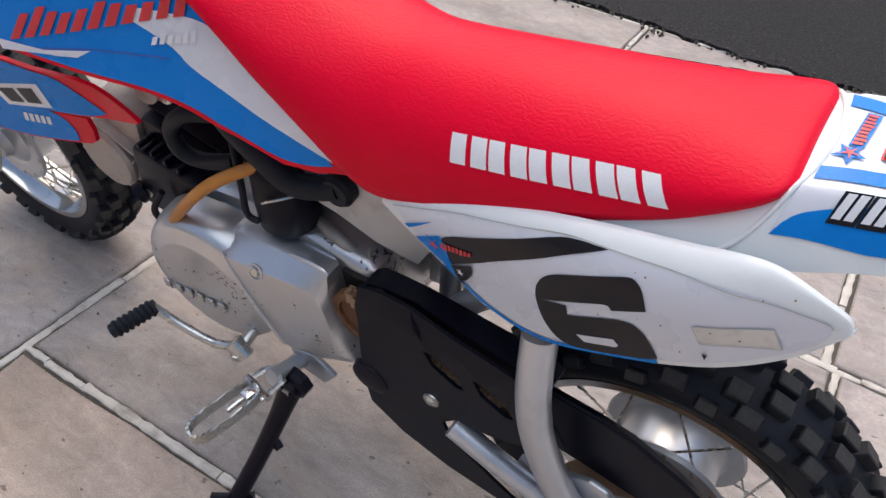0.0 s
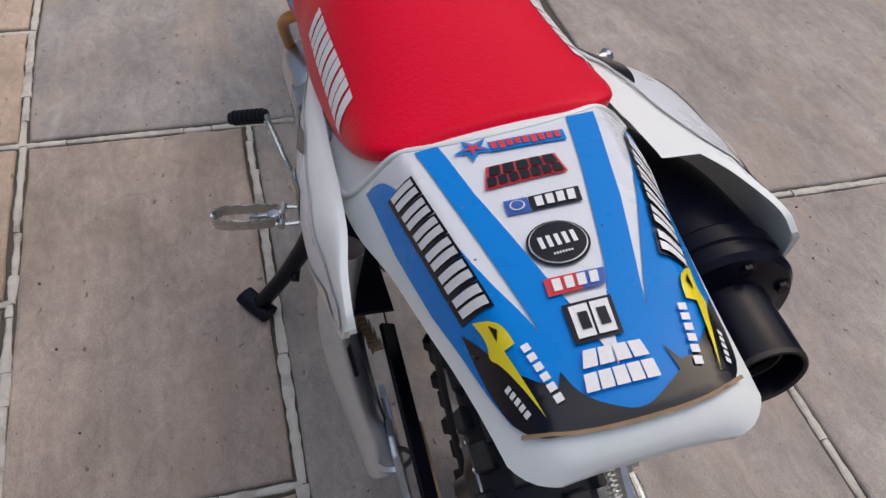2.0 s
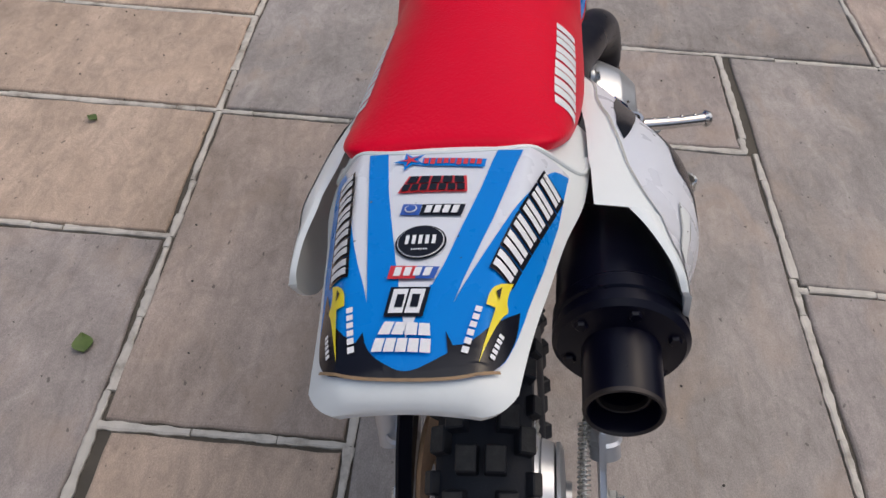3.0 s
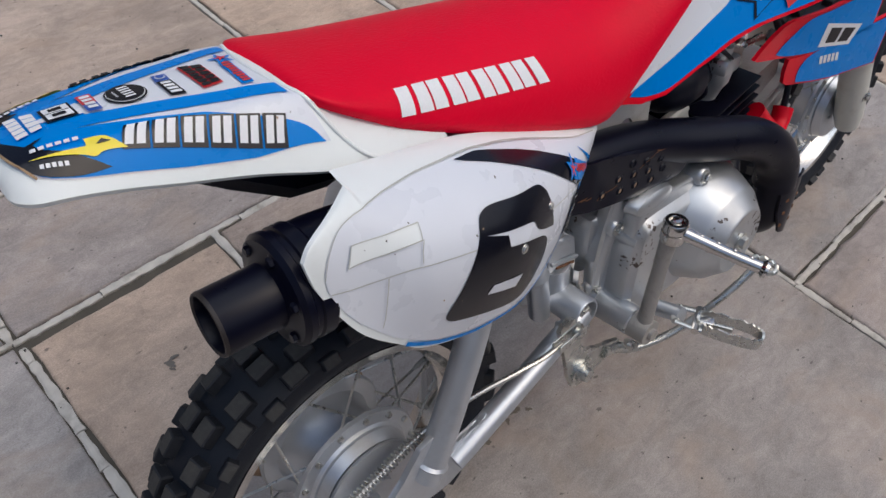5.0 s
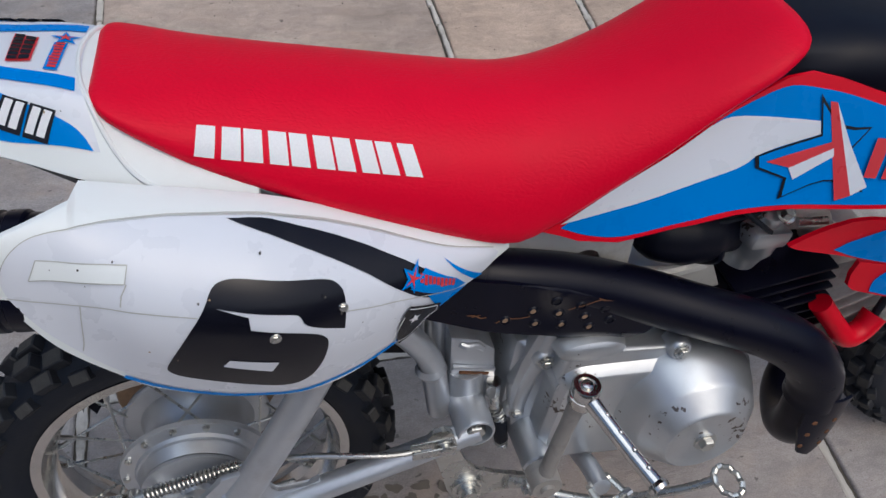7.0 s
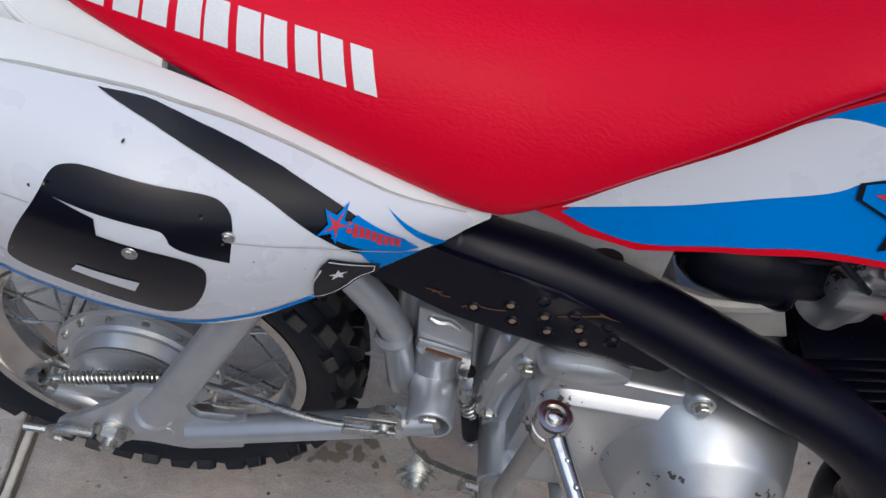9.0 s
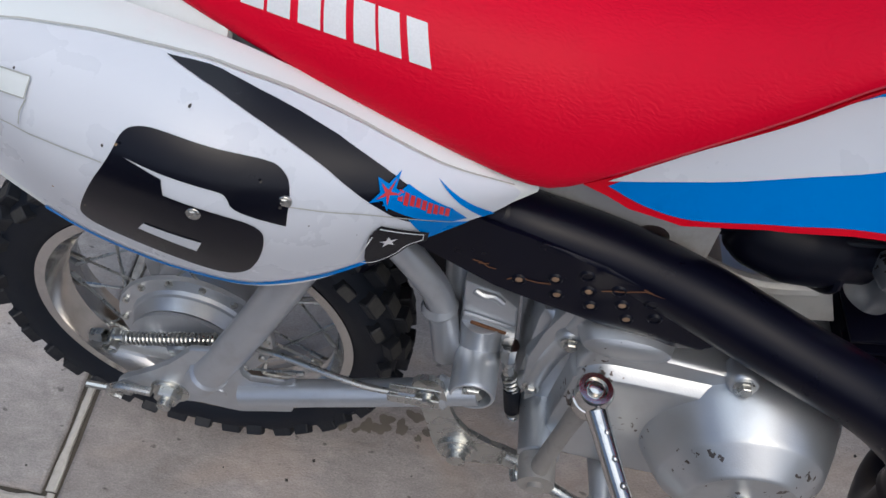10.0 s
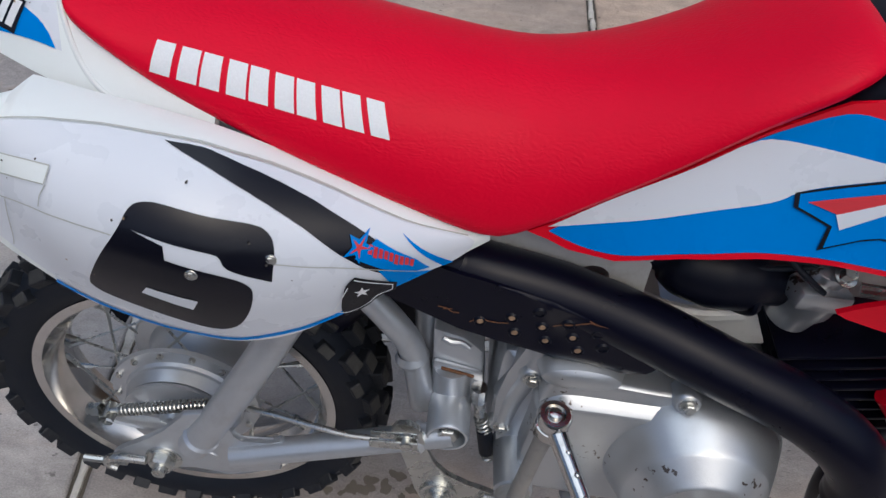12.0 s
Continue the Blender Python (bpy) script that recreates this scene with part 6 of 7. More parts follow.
# ---- swingarm, brake gear and axle ----
arm = new("swingarm")
arm.parent = bike
arm["label"] = "silver tubular swingarm with flat axle plates"
for s in (-1, 1):
    part("arm_tube", tube([(0.232, s * 0.080, 0.268), (0.150, s * 0.084, 0.242), (0.060, s * 0.086, 0.210)] if s < 0 else [(0.158, 0.098, 0.258), (0.11, 0.098, 0.236), (0.050, 0.094, 0.208)], 0.0105, 18), "silver_paint", arm)
    part("arm_stay", tube([(0.028, s * 0.086, 0.218), (0.045, s * 0.084, 0.246), (0.068, s * 0.080, 0.288), (0.091, s * 0.075, 0.332), (0.118, s * 0.066, 0.385)] if s < 0 else [(0.040, 0.096, 0.215), (0.055, 0.098, 0.242), (0.070, 0.1005, 0.284), (0.084, 0.1005, 0.331), (0.092, 0.0945, 0.369), (0.098, 0.079, 0.412)], 0.0130, 20), "silver_paint", arm)
    part("weld", lathe([(-0.003, 0.0128), (0.0, 0.0150), (0.003, 0.0128)], (0.036, s * 0.085, 0.231), (0.45, 0, 0.9), 18), "silver_paint", arm)
    part("axle_plate", plate([(-0.046, 0.178), (-0.043, 0.190), (-0.036, 0.197), (-0.012, 0.216), (0.006, 0.231), (0.024, 0.258), (0.040, 0.262), (0.060, 0.252), (0.060, 0.236), (0.066, 0.229), (0.092, 0.231), (0.100, 0.240), (0.103, 0.226), (0.098, 0.212), (0.097, 0.194), (0.056, 0.179), (0.045, 0.179), (0.025, 0.184), (0.006, 0.178), (-0.012, 0.182), (-0.030, 0.186), (-0.036, 0.178)], s * 0.080, s * 0.0855, 0.0014), "silver_paint", arm)
    part("plate_dimple", lathe([(-0.001, 0.0075), (0.0010, 0.0055), (0.0012, 0.0)], (0.040, s * 0.0855, 0.203), (0, s, 0), 18), "silver_paint", arm)
part("cross_weld", lathe([(-0.004, 0.0105), (0, 0.0128), (0.004, 0.0105)], (0.208, -0.081, 0.260), (1, 0, 0.38), 16), "silver_paint", arm)
part("axle_nut", hexbolt((0.0, -0.0855, 0.192), (0, -1, 0), 0.0105, 0.0095), "zinc", arm, "zinc axle nut")
part("axle_end", tube([(0.0, -0.09, 0.192), (0.0, -0.101, 0.192)], 0.0055, 12, 0), "zinc", arm)
part("axle_nut", hexbolt((0.0, 0.0855, 0.192), (0, 1, 0), 0.0105, 0.0095), "zinc", arm)
part("adjuster", tube([(-0.012, -0.092, 0.196), (-0.034, -0.092, 0.196), (-0.045, -0.091, 0.190), (-0.047, -0.090, 0.180), (-0.040, -0.090, 0.176)], 0.0035, 10), "zinc", arm)
part("adjuster", tube([(-0.030, -0.090, 0.186), (-0.066, -0.090, 0.186)], 0.0030, 8, 0), "zinc", arm)
part("adjuster", lathe([(0, 0.012), (0.003, 0.012), (0.003, 0)], (-0.002, -0.0858, 0.193), (0, -1, 0), 14), "zinc", arm)
part("brake_lever", tube([(-0.005, -0.058, 0.196), (-0.030, -0.063, 0.206), (-0.050, -0.066, 0.216)], 0.0065, 10, flat=0.5), "silver_paint", arm)
part("brake_lever", lathe([(-0.008, 0.006), (0.008, 0.006), (0.008, 0), (-0.008, 0)], (-0.048, -0.066, 0.218), (0, 1, 0), 14), "zinc", arm)
part("adjuster_nut", hexbolt((-0.053, -0.066, 0.222), (-1, 0, -0.12), 0.0058, 0.012, False), "zinc", arm)
part("brake_spring", coil((-0.040, -0.066, 0.2235), (0.038, -0.069, 0.2515), 0.0046, 22, 0.0010), "zinc", arm, "brake rod spring")
part("brake_rod", tube([(-0.058, -0.066, 0.219), (-0.02, -0.0665, 0.230), (0.04, -0.070, 0.2525), (0.085, -0.082, 0.270), (0.128, -0.094, 0.2775), (0.156, -0.0985, 0.278), (0.178, -0.0995, 0.2795)], 0.0024, 10), "zinc", arm, "bent steel brake rod")
for d in (-0.004, 0.004):
    part("clevis", block((0.189, -0.0995 + d, 0.2795), (0.036, 0.0018, 0.009), 0.0008, (0, -3, 0)), "zinc", arm)
part("clevis_pin", lathe([(0, 0.0085), (0.002, 0.0085), (0.002, 0.0045), (0.007, 0.0045), (0.007, 0)], (0.198, -0.099, 0.281), (0, -1, 0), 18), "zinc", arm)
part("drum_plate", lathe([(0, 0.047), (0.003, 0.047), (0.006, 0.040), (0.007, 0.016), (0.012, 0.014), (0.012, 0)], (0.0, -0.046, 0.194), (0, -1, 0), 40), "silver_paint", arm)

# ---- rider controls ----
kick = new("kick_starter")
kick.parent = bike
kick["label"] = "chromed folding kick starter"
part("lever", tube([(0.283, -0.116, 0.226), (0.284, -0.117, 0.260), (0.288, -0.118, 0.310), (0.292, -0.119, 0.352)], [0.0095, 0.0075, 0.0070, 0.0085], 16, flat=0.8), "raw_cast", kick)
part("clamp", lathe([(0, 0.0135), (0.022, 0.0130), (0.022, 0.006), (0.026, 0.006), (0.026, 0)], (0.283, -0.104, 0.236), (0, -1, 0), 20), "raw_cast", kick)
part("clamp_bolt", hexbolt((0.272, -0.114, 0.222), (-1, -0.2, -0.3), 0.0050, 0.006), "zinc", kick)
part("knuckle", lathe([(0, 0.0), (0, 0.0100), (0.002, 0.0110), (0.010, 0.0110), (0.0105, 0.0098), (0.0125, 0.0098), (0.013, 0.0110), (0.020, 0.0112), (0.022, 0.0100), (0.022, 0.0070), (0.0195, 0.0060), (0.0195, 0.0050), (0.023, 0.0040), (0.024, 0)], (0.292, -0.121, 0.345), (0, -0.05, 1), 28), "chrome", kick)
part("pedal", tube([(0.292, -0.122, 0.357), (0.300, -0.142, 0.352), (0.311, -0.168, 0.345), (0.322, -0.192, 0.339)], [0.0070, 0.0060, 0.0055, 0.0058], 14), "chrome", kick)
for k in range(4):
    t = 0.3 + 0.19 * k
    p = Vector((0.292, -0.122, 0.357)).lerp(Vector((0.322, -0.192, 0.339)), t)
    part("pedal_ridge", lathe([(0, 0.0022), (0.0012, 0.0018), (0.0020, 0.0008), (0.0021, 0)], p + Vector((0, 0, 0.0050)), (0, 0, 1), 10), "chrome", kick)
part("pedal_tip", lathe([(0, 0.0058), (0.003, 0.0082), (0.006, 0.0075), (0.006, 0)], (0.3215, -0.191, 0.3393), (0.40, -1, -0.25), 16), "chrome", kick)


def footpeg(inner, outer, name="footpeg"):
    """A folding peg: a toothed steel loop on a hinge bracket."""
    e = new(name)
    e.parent = bike
    e["label"] = "serrated zinc-plated folding footpeg"
    a, b = Vector(inner), Vector(outer)
    t = (b - a).normalized()
    s = Vector((t.y, -t.x, 0)).normalized()
    up = s.cross(t)
    if up.z < 0:
        up = -up
    Ln, hw, n = (b - a).length, 0.0125, 44
    ring = []
    for k in range(n):
        ang = 2 * math.pi * k / n
        cx = 0.58 * Ln + 0.42 * Ln * math.copysign(abs(math.cos(ang)) ** 0.55, math.cos(ang))
        cy = hw * math.copysign(abs(math.sin(ang)) ** 0.7, math.sin(ang))
        ring.append((cx, cy))
    bm = bmesh.new()
    loops = []
    for shrink, zz in ((1.0, -0.006), (1.0, 0.0055), (0.86, 0.0055), (0.86, -0.006)):
        vs = []
        for k, (cx, cy) in enumerate(ring):
            x = 0.58 * Ln + (cx - 0.58 * Ln) * (shrink ** 0.5)
            y = cy * shrink
            z = zz + (0.0022 if zz > 0 and (k // 1) % 2 == 0 else 0.0)
            vs.append(bm.verts.new(a + t * x + s * y + up * z))
        loops.append(vs)
    for i in range(4):
        p, q = loops[i], loops[(i + 1) % 4]
        for k in range(n):
            bm.faces.new((p[k], p[(k + 1) % n], q[(k + 1) % n], q[k]))
    part("peg_loop", bm, "zinc", e, smooth=False)
    for k in range(2):
        sg = -1 if k else 1
        part("hinge_ear", tube([a - t * 0.006 + s * sg * 0.011, a + t * 0.010 + s * sg * 0.0125, a + t * 0.020 + s * sg * 0.0115], 0.0035, 10, flat=0.6), "zinc", e)
    part("hinge_back", tube([a - t * 0.006 + s * 0.011, a - t * 0.009, a - t * 0.006 - s * 0.011], 0.0042, 10), "zinc", e)
    part("hinge_pin", tube([a + t * 0.014 + s * 0.017, a + t * 0.014 - s * 0.017], 0.0040, 10, 0), "chrome", e)
    part("peg_core", block(a + t * 0.022, (0.016, 0.012, 0.010), 0.002, (0, 0, math.degrees(math.atan2(t.y, t.x)))), "chrome", e)
    part("peg_core", block(a + t * 0.034, (0.030, 0.005, 0.006), 0.002, (0, 0, math.degrees(math.atan2(t.y, t.x)))), "zinc", e)
    return e


footpeg((0.334, -0.130, 0.228), (0.3655, -0.2005, 0.2225))
footpeg((0.342, 0.130, 0.216), (0.359, 0.216, 0.222))
part("peg_bar", tube([(0.331, -0.130, 0.230), (0.332, -0.105, 0.222), (0.335, -0.06, 0.198), (0.338, 0.0, 0.192), (0.338, 0.06, 0.192), (0.340, 0.100, 0.204), (0.342, 0.128, 0.216)], 0.0085, 14), "silver_paint", bike, "silver bar that carries both pegs")
part("stand_bracket", plate([(0.318, 0.222), (0.350, 0.218), (0.345, 0.186), (0.312, 0.180), (0.296, 0.205)], 0.086, 0.092, 0.002), "silver_paint", bike)

lever = new("gear_lever")
lever.parent = bike
lever["label"] = "gear lever with ribbed rubber toe piece"
part("shaft", tube([(0.385, 0.085, 0.228), (0.385, 0.118, 0.224)], 0.0060, 12, 0), "zinc", lever)
part("clamp", tube([(0.378, 0.122, 0.216), (0.392, 0.122, 0.230)], 0.0095, 14, 0), "zinc", lever)
part("clamp_bolt", hexbolt((0.384, 0.128, 0.219), (-0.4, 1, -0.2), 0.0052, 0.005), "zinc", lever)
part("arm", tube([(0.388, 0.124, 0.226), (0.412, 0.130, 0.222), (0.440, 0.135, 0.231), (0.458, 0.139, 0.243), (0.468, 0.142, 0.254)], 0.0045, 12), "zinc", lever)
part("toe_rubber", tube([(0.467, 0.140, 0.254), (0.4875, 0.181, 0.2455)], 0.0072, 16, 0), "rubber", lever, "ribbed black rubber")
for k in range(7):
    p = Vector((0.467, 0.140, 0.254)).lerp(Vector((0.4875, 0.181, 0.2455)), 0.12 + 0.125 * k)
    part("rubber_rib", lathe([(-0.0024, 0.0068), (-0.001, 0.0088), (0.001, 0.0088), (0.0024, 0.0068)], p, (0.0185, 0.042, -0.0095), 16), "rubber", lever)

stand = new("side_stand")
stand.parent = bike
stand["label"] = "black steel side stand, extended"
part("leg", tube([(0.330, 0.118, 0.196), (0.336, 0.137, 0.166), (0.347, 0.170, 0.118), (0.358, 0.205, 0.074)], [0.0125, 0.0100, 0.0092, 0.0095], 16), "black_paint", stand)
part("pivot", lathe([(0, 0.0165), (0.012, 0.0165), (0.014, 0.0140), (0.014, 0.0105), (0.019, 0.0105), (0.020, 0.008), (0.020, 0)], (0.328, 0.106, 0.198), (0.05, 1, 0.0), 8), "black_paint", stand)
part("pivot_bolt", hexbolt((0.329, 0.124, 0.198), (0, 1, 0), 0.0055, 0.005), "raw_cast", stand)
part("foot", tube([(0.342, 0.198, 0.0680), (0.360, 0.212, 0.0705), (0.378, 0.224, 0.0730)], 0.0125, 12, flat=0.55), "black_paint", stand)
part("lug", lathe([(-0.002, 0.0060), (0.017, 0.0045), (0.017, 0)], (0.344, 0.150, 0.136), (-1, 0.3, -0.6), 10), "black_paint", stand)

pedal = new("brake_pedal")
pedal.parent = bike
pedal["label"] = "steel rear brake pedal"
part("crank", plate_with_holes([(0.186, 0.279), (0.190, 0.287), (0.199, 0.289), (0.207, 0.283), (0.213, 0.262), (0.221, 0.240), (0.232, 0.225), (0.250, 0.214), (0.288, 0.198), (0.290, 0.184), (0.262, 0.184), (0.243, 0.180), (0.228, 0.177), (0.216, 0.182), (0.208, 0.200), (0.200, 0.232)], [], -0.0865, -0.0910), "zinc", pedal)
part("pivot", lathe([(0, 0.0155), (0.003, 0.0155), (0.0035, 0.011), (0.006, 0.011), (0.006, 0.0075), (0.011, 0.0070), (0.011, 0)], (0.2275, -0.0905, 0.1975), (0, -1, 0), 20), "zinc", pedal)
part("arm", tube([(0.262, -0.0888, 0.198), (0.285, -0.0905, 0.188), (0.308, -0.100, 0.178), (0.350, -0.118, 0.185), (0.395, -0.140, 0.222), (0.422, -0.150, 0.248)], [0.0075, 0.0065, 0.0050, 0.0042, 0.0040, 0.0040], 12), "zinc", pedal)
loop = [(0.428 + 0.011 * math.cos(a), -0.156 + 0.014 * math.sin(a), 0.253 + (0.002 if k % 2 else 0)) for k, a in enumerate(2 * math.pi * j / 20 for j in range(21))]
part("toe_pad", tube(loop, 0.0026, 8, 0), "zinc", pedal)

# ---- chain guard and chain ----
guard = new("chain_guard")
guard.parent = bike
guard["label"] = "black plastic chain guard with two slots"
gy = lambda x, z: 0.0965 - 1.2 * max(z - 0.373 + 0.10 * max(0.16 - x, 0), 0)
GO = [(0.251, 0.288), (0.2475, 0.334), (0.2475, 0.358), (0.2465, 0.3775), (0.228, 0.3795), (0.2, 0.3795), (0.157, 0.3755), (0.11, 0.3695), (0.084, 0.3585), (0.062, 0.3165), (0.087, 0.2865), (0.122, 0.2715), (0.157, 0.2645), (0.17, 0.2485), (0.162, 0.2265), (0.122, 0.1965), (0.082, 0.1685), (0.109, 0.1615), (0.167, 0.1695), (0.215, 0.1875), (0.248, 0.2135), (0.252, 0.248)]
S1 = [(0.1845, 0.3450), (0.1770, 0.3460), (0.1690, 0.3425), (0.1560, 0.3370), (0.1475, 0.3190), (0.1550, 0.3175), (0.1660, 0.3235), (0.1770, 0.3300)]
S2 = [(0.1405, 0.3410), (0.1340, 0.3405), (0.1260, 0.3375), (0.1120, 0.3320), (0.1040, 0.3155), (0.1110, 0.3130), (0.1220, 0.3180), (0.1335, 0.3250)]
bm = plate_with_holes(GO, [S1, S2], 0.0, -0.003)
bmesh.ops.subdivide_edges(bm, edges=[e for e in bm.edges if e.calc_length() > 0.03], cuts=2)
for v in bm.verts:
    v.co.y += gy(v.co.x, v.co.z)
part("guard_face", bm, "black_plastic", guard)
part("guard_top", loft([[(x, y0, z0), (x, y1, z1), (x, y1, z1 + 0.003), (x, y0, z0 + 0.003)] for x, y0, z0, y1, z1 in ((0.2485, 0.064, 0.366, 0.086, 0.3675), (0.240, 0.062, 0.3715, 0.083, 0.3740), (0.228, 0.062, 0.3725, 0.082, 0.3755), (0.200, 0.062, 0.3735, 0.081, 0.3765), (0.157, 0.062, 0.3695, 0.085, 0.3735), (0.110, 0.060, 0.362, 0.087, 0.3675), (0.084, 0.058, 0.351, 0.087, 0.3565))]), "black_plastic", guard)
part("guard_back", sheet([(0.243, 0.365), (0.10, 0.362), (0.080, 0.29), (0.13, 0.215), (0.215, 0.20), (0.243, 0.23)], lambda x, z: 0.0660, 1, 0.05, 0.001), "black_plastic", guard)
part("guard_bolt", hexbolt((0.1795, 0.0970, 0.2770), (0, 1, 0), 0.0050, 0.003), "zinc", guard, "bright flanged bolt")
part("guard_bolt", lathe([(0, 0.0078), (0.001, 0.0076), (0.0012, 0.0)], (0.1795, 0.0965, 0.2770), (0, 1, 0), 20), "zinc", guard)
part("guard_knob", lathe([(0, 0.020), (0.006, 0.0185), (0.008, 0.014), (0.008, 0)], (0.245, 0.0915, 0.255), (0, 1, 0), 24), "black_plastic", guard)
RG = [(0.090, 0.332), (0.050, 0.329), (0.020, 0.323), (-0.020, 0.304), (-0.060, 0.275), (-0.092, 0.236), (-0.108, 0.190), (-0.098, 0.165), (-0.078, 0.200), (-0.045, 0.228), (0.0, 0.246), (0.050, 0.256), (0.090, 0.262)]
rear_face = part("guard_rear", sheet(RG, lambda x, z: 0.071, 1, thick=0.003), "black_plastic", guard)
part("guard_rear", loft([[(x + 0.002, 0.060, z - 0.010), (x, 0.0712, z - 0.001), (x, 0.0685, z + 0.0015), (x + 0.002, 0.060, z - 0.006)] for x, z in RG[:7]]), "black_plastic", guard)
chain = bmesh.new()
top = spline([(0.275, 0.074, 0.333), (0.235, 0.082, 0.329), (0.172, 0.0870, 0.3170), (0.128, 0.0865, 0.3080), (0.092, 0.0760, 0.2985)], 10)
for i in range(len(top) - 1):
    d = top[i + 1] - top[i]
    rot = (0, -math.degrees(math.atan2(d.z, d.x)), 0)
    for oy in (-0.0035, 0.0035):
        block((top[i] + top[i + 1]) / 2 + Vector((0, oy + (0.0012 if i % 2 else 0) * (1 if oy > 0 else -1), 0)), (d.length * 1.05, 0.0012, 0.0115), 0.0, rot, chain)
    lathe([(-0.0035, 0.0026), (0.0035, 0.0026)], top[i], (0, 1, 0), 8, chain)
part("chain", chain, "chain_steel", bike, "rusty drive chain")
chain_low = bmesh.new()
for k in range(9):
    q = radians(75 - 22 * k)
    block((0.262 + 0.027 * math.cos(q), 0.074, 0.306 + 0.027 * math.sin(q)), (0.013, 0.009, 0.008), 0.001, (0, 90 - math.degrees(q), 0), chain_low)
part("chain", chain_low, "rust", bike)
part("rear_sprocket", lathe([(0, 0.030), (0, 0.072), (0.003, 0.074), (0.004, 0.072), (0.004, 0.030)], (0.0, 0.058, 0.194), (0, 1, 0), 37, close=True), "chain_steel", bike, "steel rear sprocket")

# ---- front fork ----
fork = new("front_fork")
fork.parent = bike
fork["label"] = "grey telescopic front fork with black dust boots"
for s, (ax, ay) in ((1, (0.848, 0.076)), (-1, (0.848, -0.058))):
    up = Vector((-0.40, 0.0, 0.92))
    base = Vector((ax, ay, 0.217))
    part("lower_leg", lathe([(-0.022, 0.0), (-0.022, 0.016), (0.0, 0.019), (0.04, 0.0195), (0.12, 0.0195), (0.125, 0.021), (0.14, 0.021), (0.142, 0.014)], base, up, 24), "fork_white", fork)
    part("dust_boot", lathe([(0.138, 0.0), (0.138, 0.022), (0.150, 0.022), (0.153, 0.016), (0.165, 0.016)], base, up, 24), "rubber", fork)
    part("stanchion", lathe([(0.14, 0.0135), (0.40, 0.0135), (0.40, 0)], base, up, 20), "chrome", fork)
    part("leg_bolt", hexbolt(base + up * 0.045 + Vector((0.0, s * 0.018, 0)), (0, s, 0), 0.0055, 0.005), "zinc", fork)

# ---- loose things on the paving ----
def leaf(x, y, turn, size, label):
    bm = bmesh.new()
    rows = []
    for i in range(9):
        t = i / 8
        w = size * 0.42 * math.sin(math.pi * t ** 0.8) + 0.0003
        z = 0.002 + 0.003 * math.sin(2.2 * t) 
        rows.append([bm.verts.new((size * (t - 0.5), s * w, z + 0.0025 * abs(s) + 0.001 * math.sin(7 * t))) for s in (-1, -0.5, 0, 0.5, 1)])
    for a, b in zip(rows, rows[1:]):
        for k in range(4):
            bm.faces.new((a[k], a[k + 1], b[k + 1], b[k]))
    geo = bmesh.ops.extrude_face_region(bm, geom=bm.faces[:])
    for v in geo["geom"]:
        if isinstance(v, bmesh.types.BMVert):
            v.co.z -= 0.0006
    ob = part("leaf", bm, "leaf_green", None)
    ob.matrix_world = pose(x, y, 0.0, 0, 0, turn)
    return tagged(ob, label, "leaf")


M["leaf_green"] = mat("leaf_green", (0.10, 0.15, 0.035), 0.55, vary=0.35, scale=120)
M["wet_stain"] = mat("wet_stain", (0.150, 0.128, 0.105), 0.42, vary=0.3, scale=40)
M["grit"] = mat("grit", (0.05, 0.045, 0.04), 0.8, vary=0.5, scale=90)
leaf(0.230, 0.533, 25, 0.030, "small green fallen leaf lying on the paving")
leaf(0.668, 0.690, 80, 0.018, "small dry green leaf lying on the paving")

rnd = random.Random(7)


def blob(x, y, r, name, material, z=0.0012, flat=0.7):
    bm = bmesh.new()
    ph = [rnd.uniform(0, 6.28) for _ in range(4)]
    pts = []
    turn = rnd.uniform(0, 6.28)
    for k in range(22):
        a = 2 * math.pi * k / 22
        q = r * (1 + 0.22 * math.sin(2 * a + ph[0]) + 0.16 * math.sin(3 * a + ph[1]) + 0.1 * math.sin(5 * a + ph[2]))
        u, v = q * math.cos(a), flat * q * math.sin(a)
        pts.append((x + u * math.cos(turn) - v * math.sin(turn), y + u * math.sin(turn) + v * math.cos(turn), z))
    bm.faces.new([bm.verts.new(p) for p in pts])
    return part(name, bm, material, paving, smooth=False)


for k in range(17):
    x = 0.075 + 0.0115 * k + rnd.uniform(-0.005, 0.005)
    blob(x, -0.008 + rnd.uniform(-0.013, 0.013), rnd.uniform(0.004, 0.0095), "oil_stain", "wet_stain", z=0.0010 + 0.00004 * k)
for x, y, r in ((-0.038, 0.318, 0.008), (-0.030, 0.324, 0.006), (-0.040, 0.310, 0.004)):
    blob(x, y, r, "oil_stain", "wet_stain", 0.0011 + r * 0.02, 0.5)

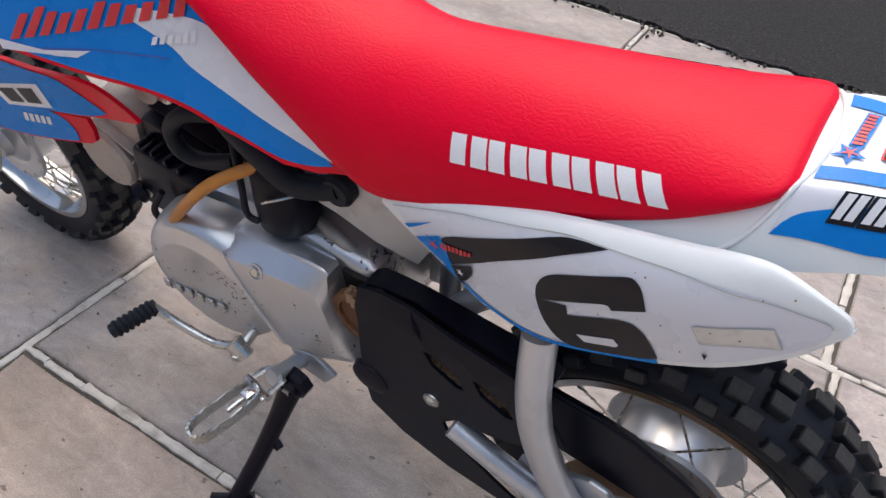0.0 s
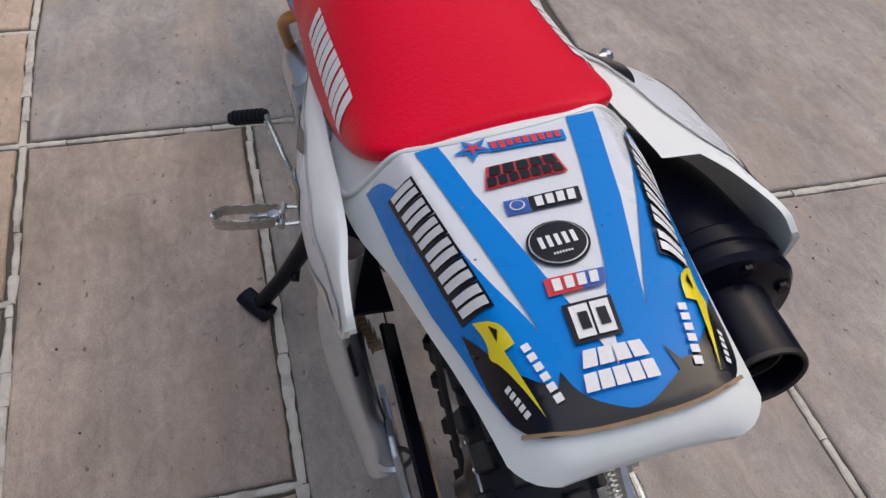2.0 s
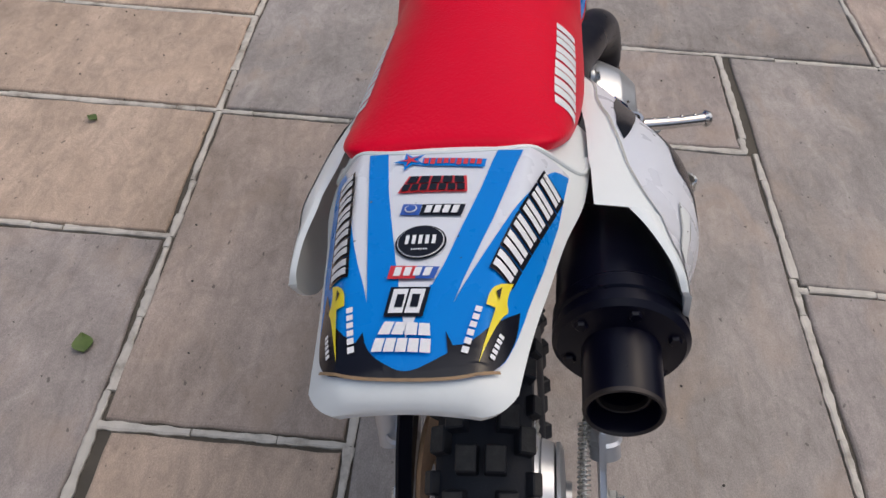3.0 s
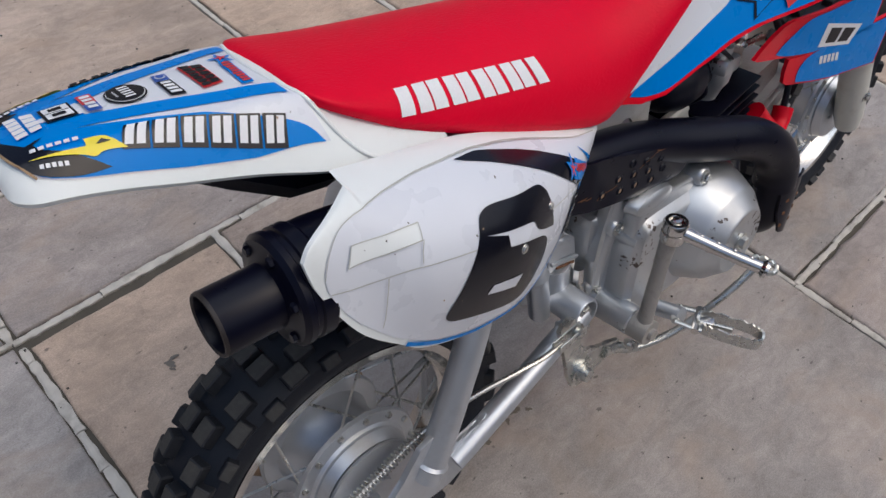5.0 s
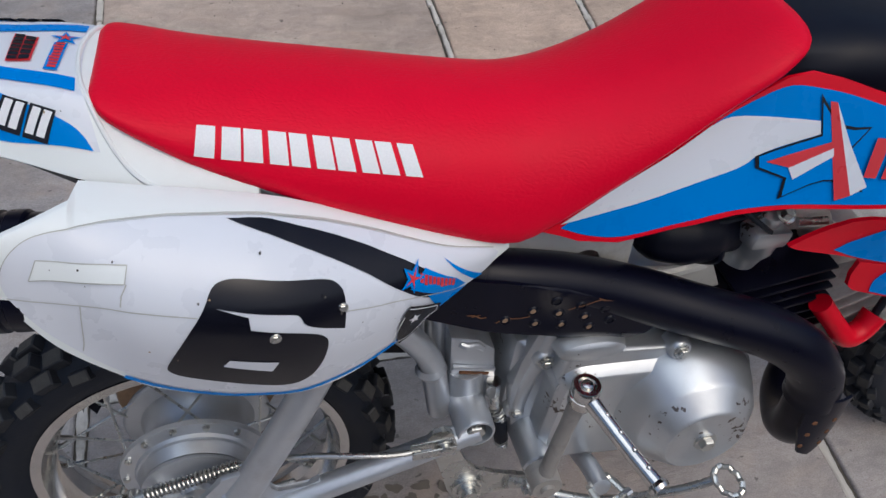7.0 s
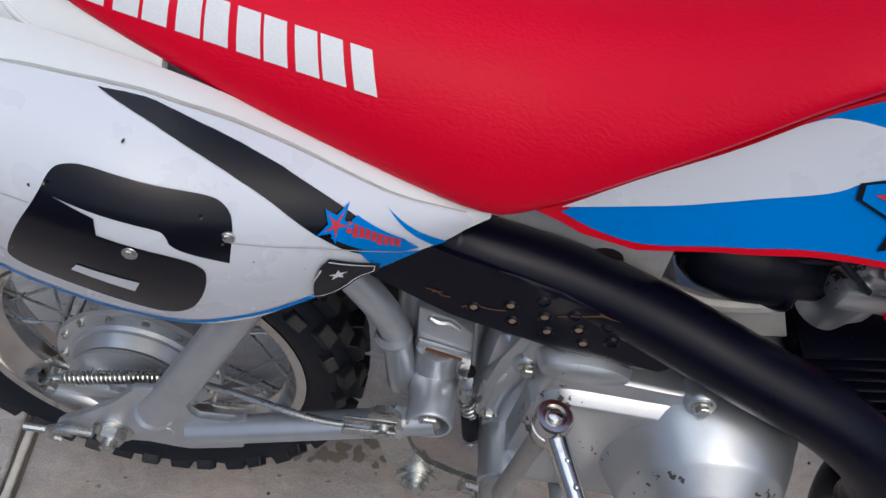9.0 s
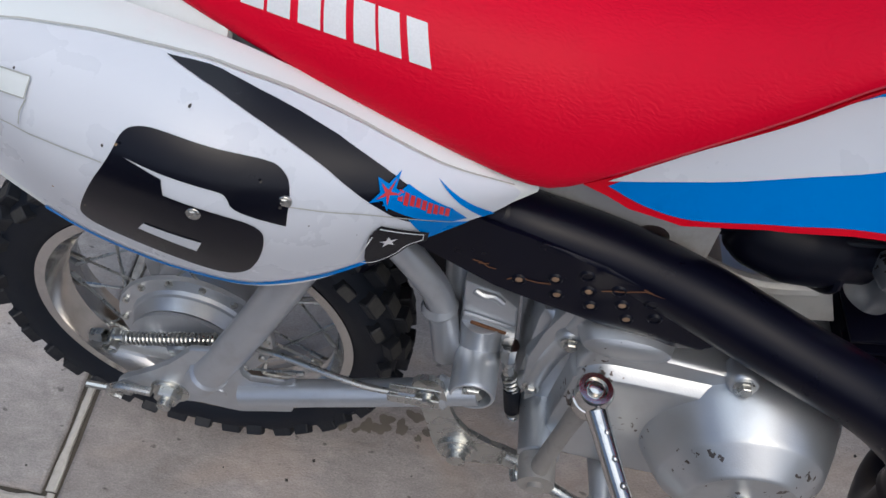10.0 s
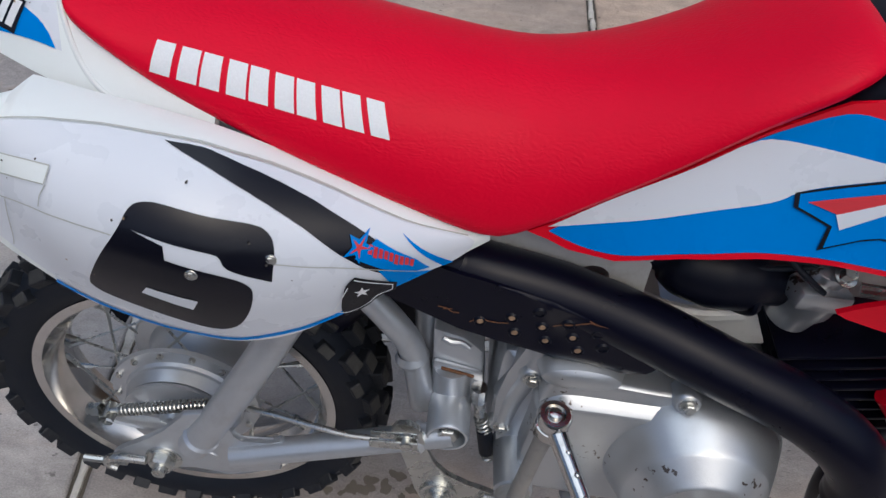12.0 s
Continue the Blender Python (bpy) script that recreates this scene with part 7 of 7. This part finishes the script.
# loose grit scattered on the slabs
bm = bmesh.new()
for _ in range(420):
    x, y = rnd.uniform(-0.7, 1.6), rnd.uniform(-1.0, 1.3)
    r = rnd.choice((0.0007, 0.0009, 0.0012, 0.0018))
    own = bmesh.new()
    bmesh.ops.create_icosphere(own, subdivisions=1, radius=r)
    for v in own.verts:
        v.co *= rnd.uniform(0.7, 1.2)
    own.transform(Matrix.Translation((x, y, r * 0.4)))
    merge(bm, own)
for _ in range(420):
    x = rnd.uniform(-0.4, 1.9)
    y = -1.278 + rnd.gauss(0.0, 0.022)
    r = rnd.uniform(0.002, 0.0055)
    own = bmesh.new()
    bmesh.ops.create_icosphere(own, subdivisions=1, radius=r)
    for v in own.verts:
        v.co *= rnd.uniform(0.7, 1.2)
    own.transform(Matrix.Translation((x, y, 0.004 + r * 0.2)))
    merge(bm, own)
tagged(part("grit", bm, "grit", None), "scattered dark grit and crumbs on the slabs", "grit", kind="stuff")

# mortar lines: pale, cracked strips a little lower than the slabs
bm = bmesh.new()


def mortar_run(a, b):
    """A run of mortar between two grid points, broken into uneven lengths."""
    A, B = Vector((*grid_at(*a), 0)), Vector((*grid_at(*b), 0))
    t = (B - A).normalized()
    nn = Vector((-t.y, t.x, 0))
    total = (B - A).length
    d = 0.0
    while d < total:
        ln = min(rnd.uniform(0.03, 0.22), total - d)
        w0, w1 = rnd.uniform(0.0040, 0.0070), rnd.uniform(0.0040, 0.0070)
        o = rnd.uniform(-0.0024, 0.0024)
        z = rnd.uniform(-0.0032, -0.0002)
        n = max(int(ln / 0.009), 2)
        rings = []
        for i in range(n + 1):
            p = A + t * (d + (ln - 0.0015) * i / n)
            w = (w0 + (w1 - w0) * i / n) * rnd.uniform(0.72, 1.15)
            rings.append([p + nn * (o - w) + Vector((0, 0, -0.010)), p + nn * (o - w) + Vector((0, 0, z - 0.0014)), p + nn * (o - w * 0.5) + Vector((0, 0, z)), p + nn * (o + w * 0.5) + Vector((0, 0, z)), p + nn * (o + w) + Vector((0, 0, z - 0.0014)), p + nn * (o + w) + Vector((0, 0, -0.010))])
        loft(rings, bm=bm)
        d += ln


for x0, x1, y0, y1 in SLABS[:27]:
    mortar_run((x0, y0), (x1, y0))
    mortar_run((x0, y0), (x0, y1))
mortar_strip = part("mortar_line", bm, "pale_mortar", paving, "pale cracked mortar lines", smooth=False)


def speck(where, u, v, r, parent):
    q = [(u + r * math.cos(k * 1.05) * rnd.uniform(0.6, 1.2), v + r * math.sin(k * 1.05) * rnd.uniform(0.6, 1.2)) for k in range(6)]
    decal("speck", q, where, 0.0024, rnd.choice(("grit", "grit", "worn_brown")), parent)


for k in range(16):
    u = rnd.uniform(-0.045, 0.18)
    v = PR.zb(u) + (PR.zt(u) - PR.zb(u)) * rnd.uniform(0.12, 0.92)
    speck(on_panel(PR), u, v, rnd.uniform(0.0003, 0.0008), panel_r)
    v = PL.zb(u) + (PL.zt(u) - PL.zb(u)) * rnd.uniform(0.12, 0.92)
    speck(on_panel(PL), u, v, rnd.uniform(0.0003, 0.0008), panel_l)
for k in range(10):
    u = rnd.uniform(-0.13, -0.02)
    speck(on_fender, u, rnd.uniform(-0.9, 0.9) * f_w(u), rnd.uniform(0.0003, 0.0006), fender)
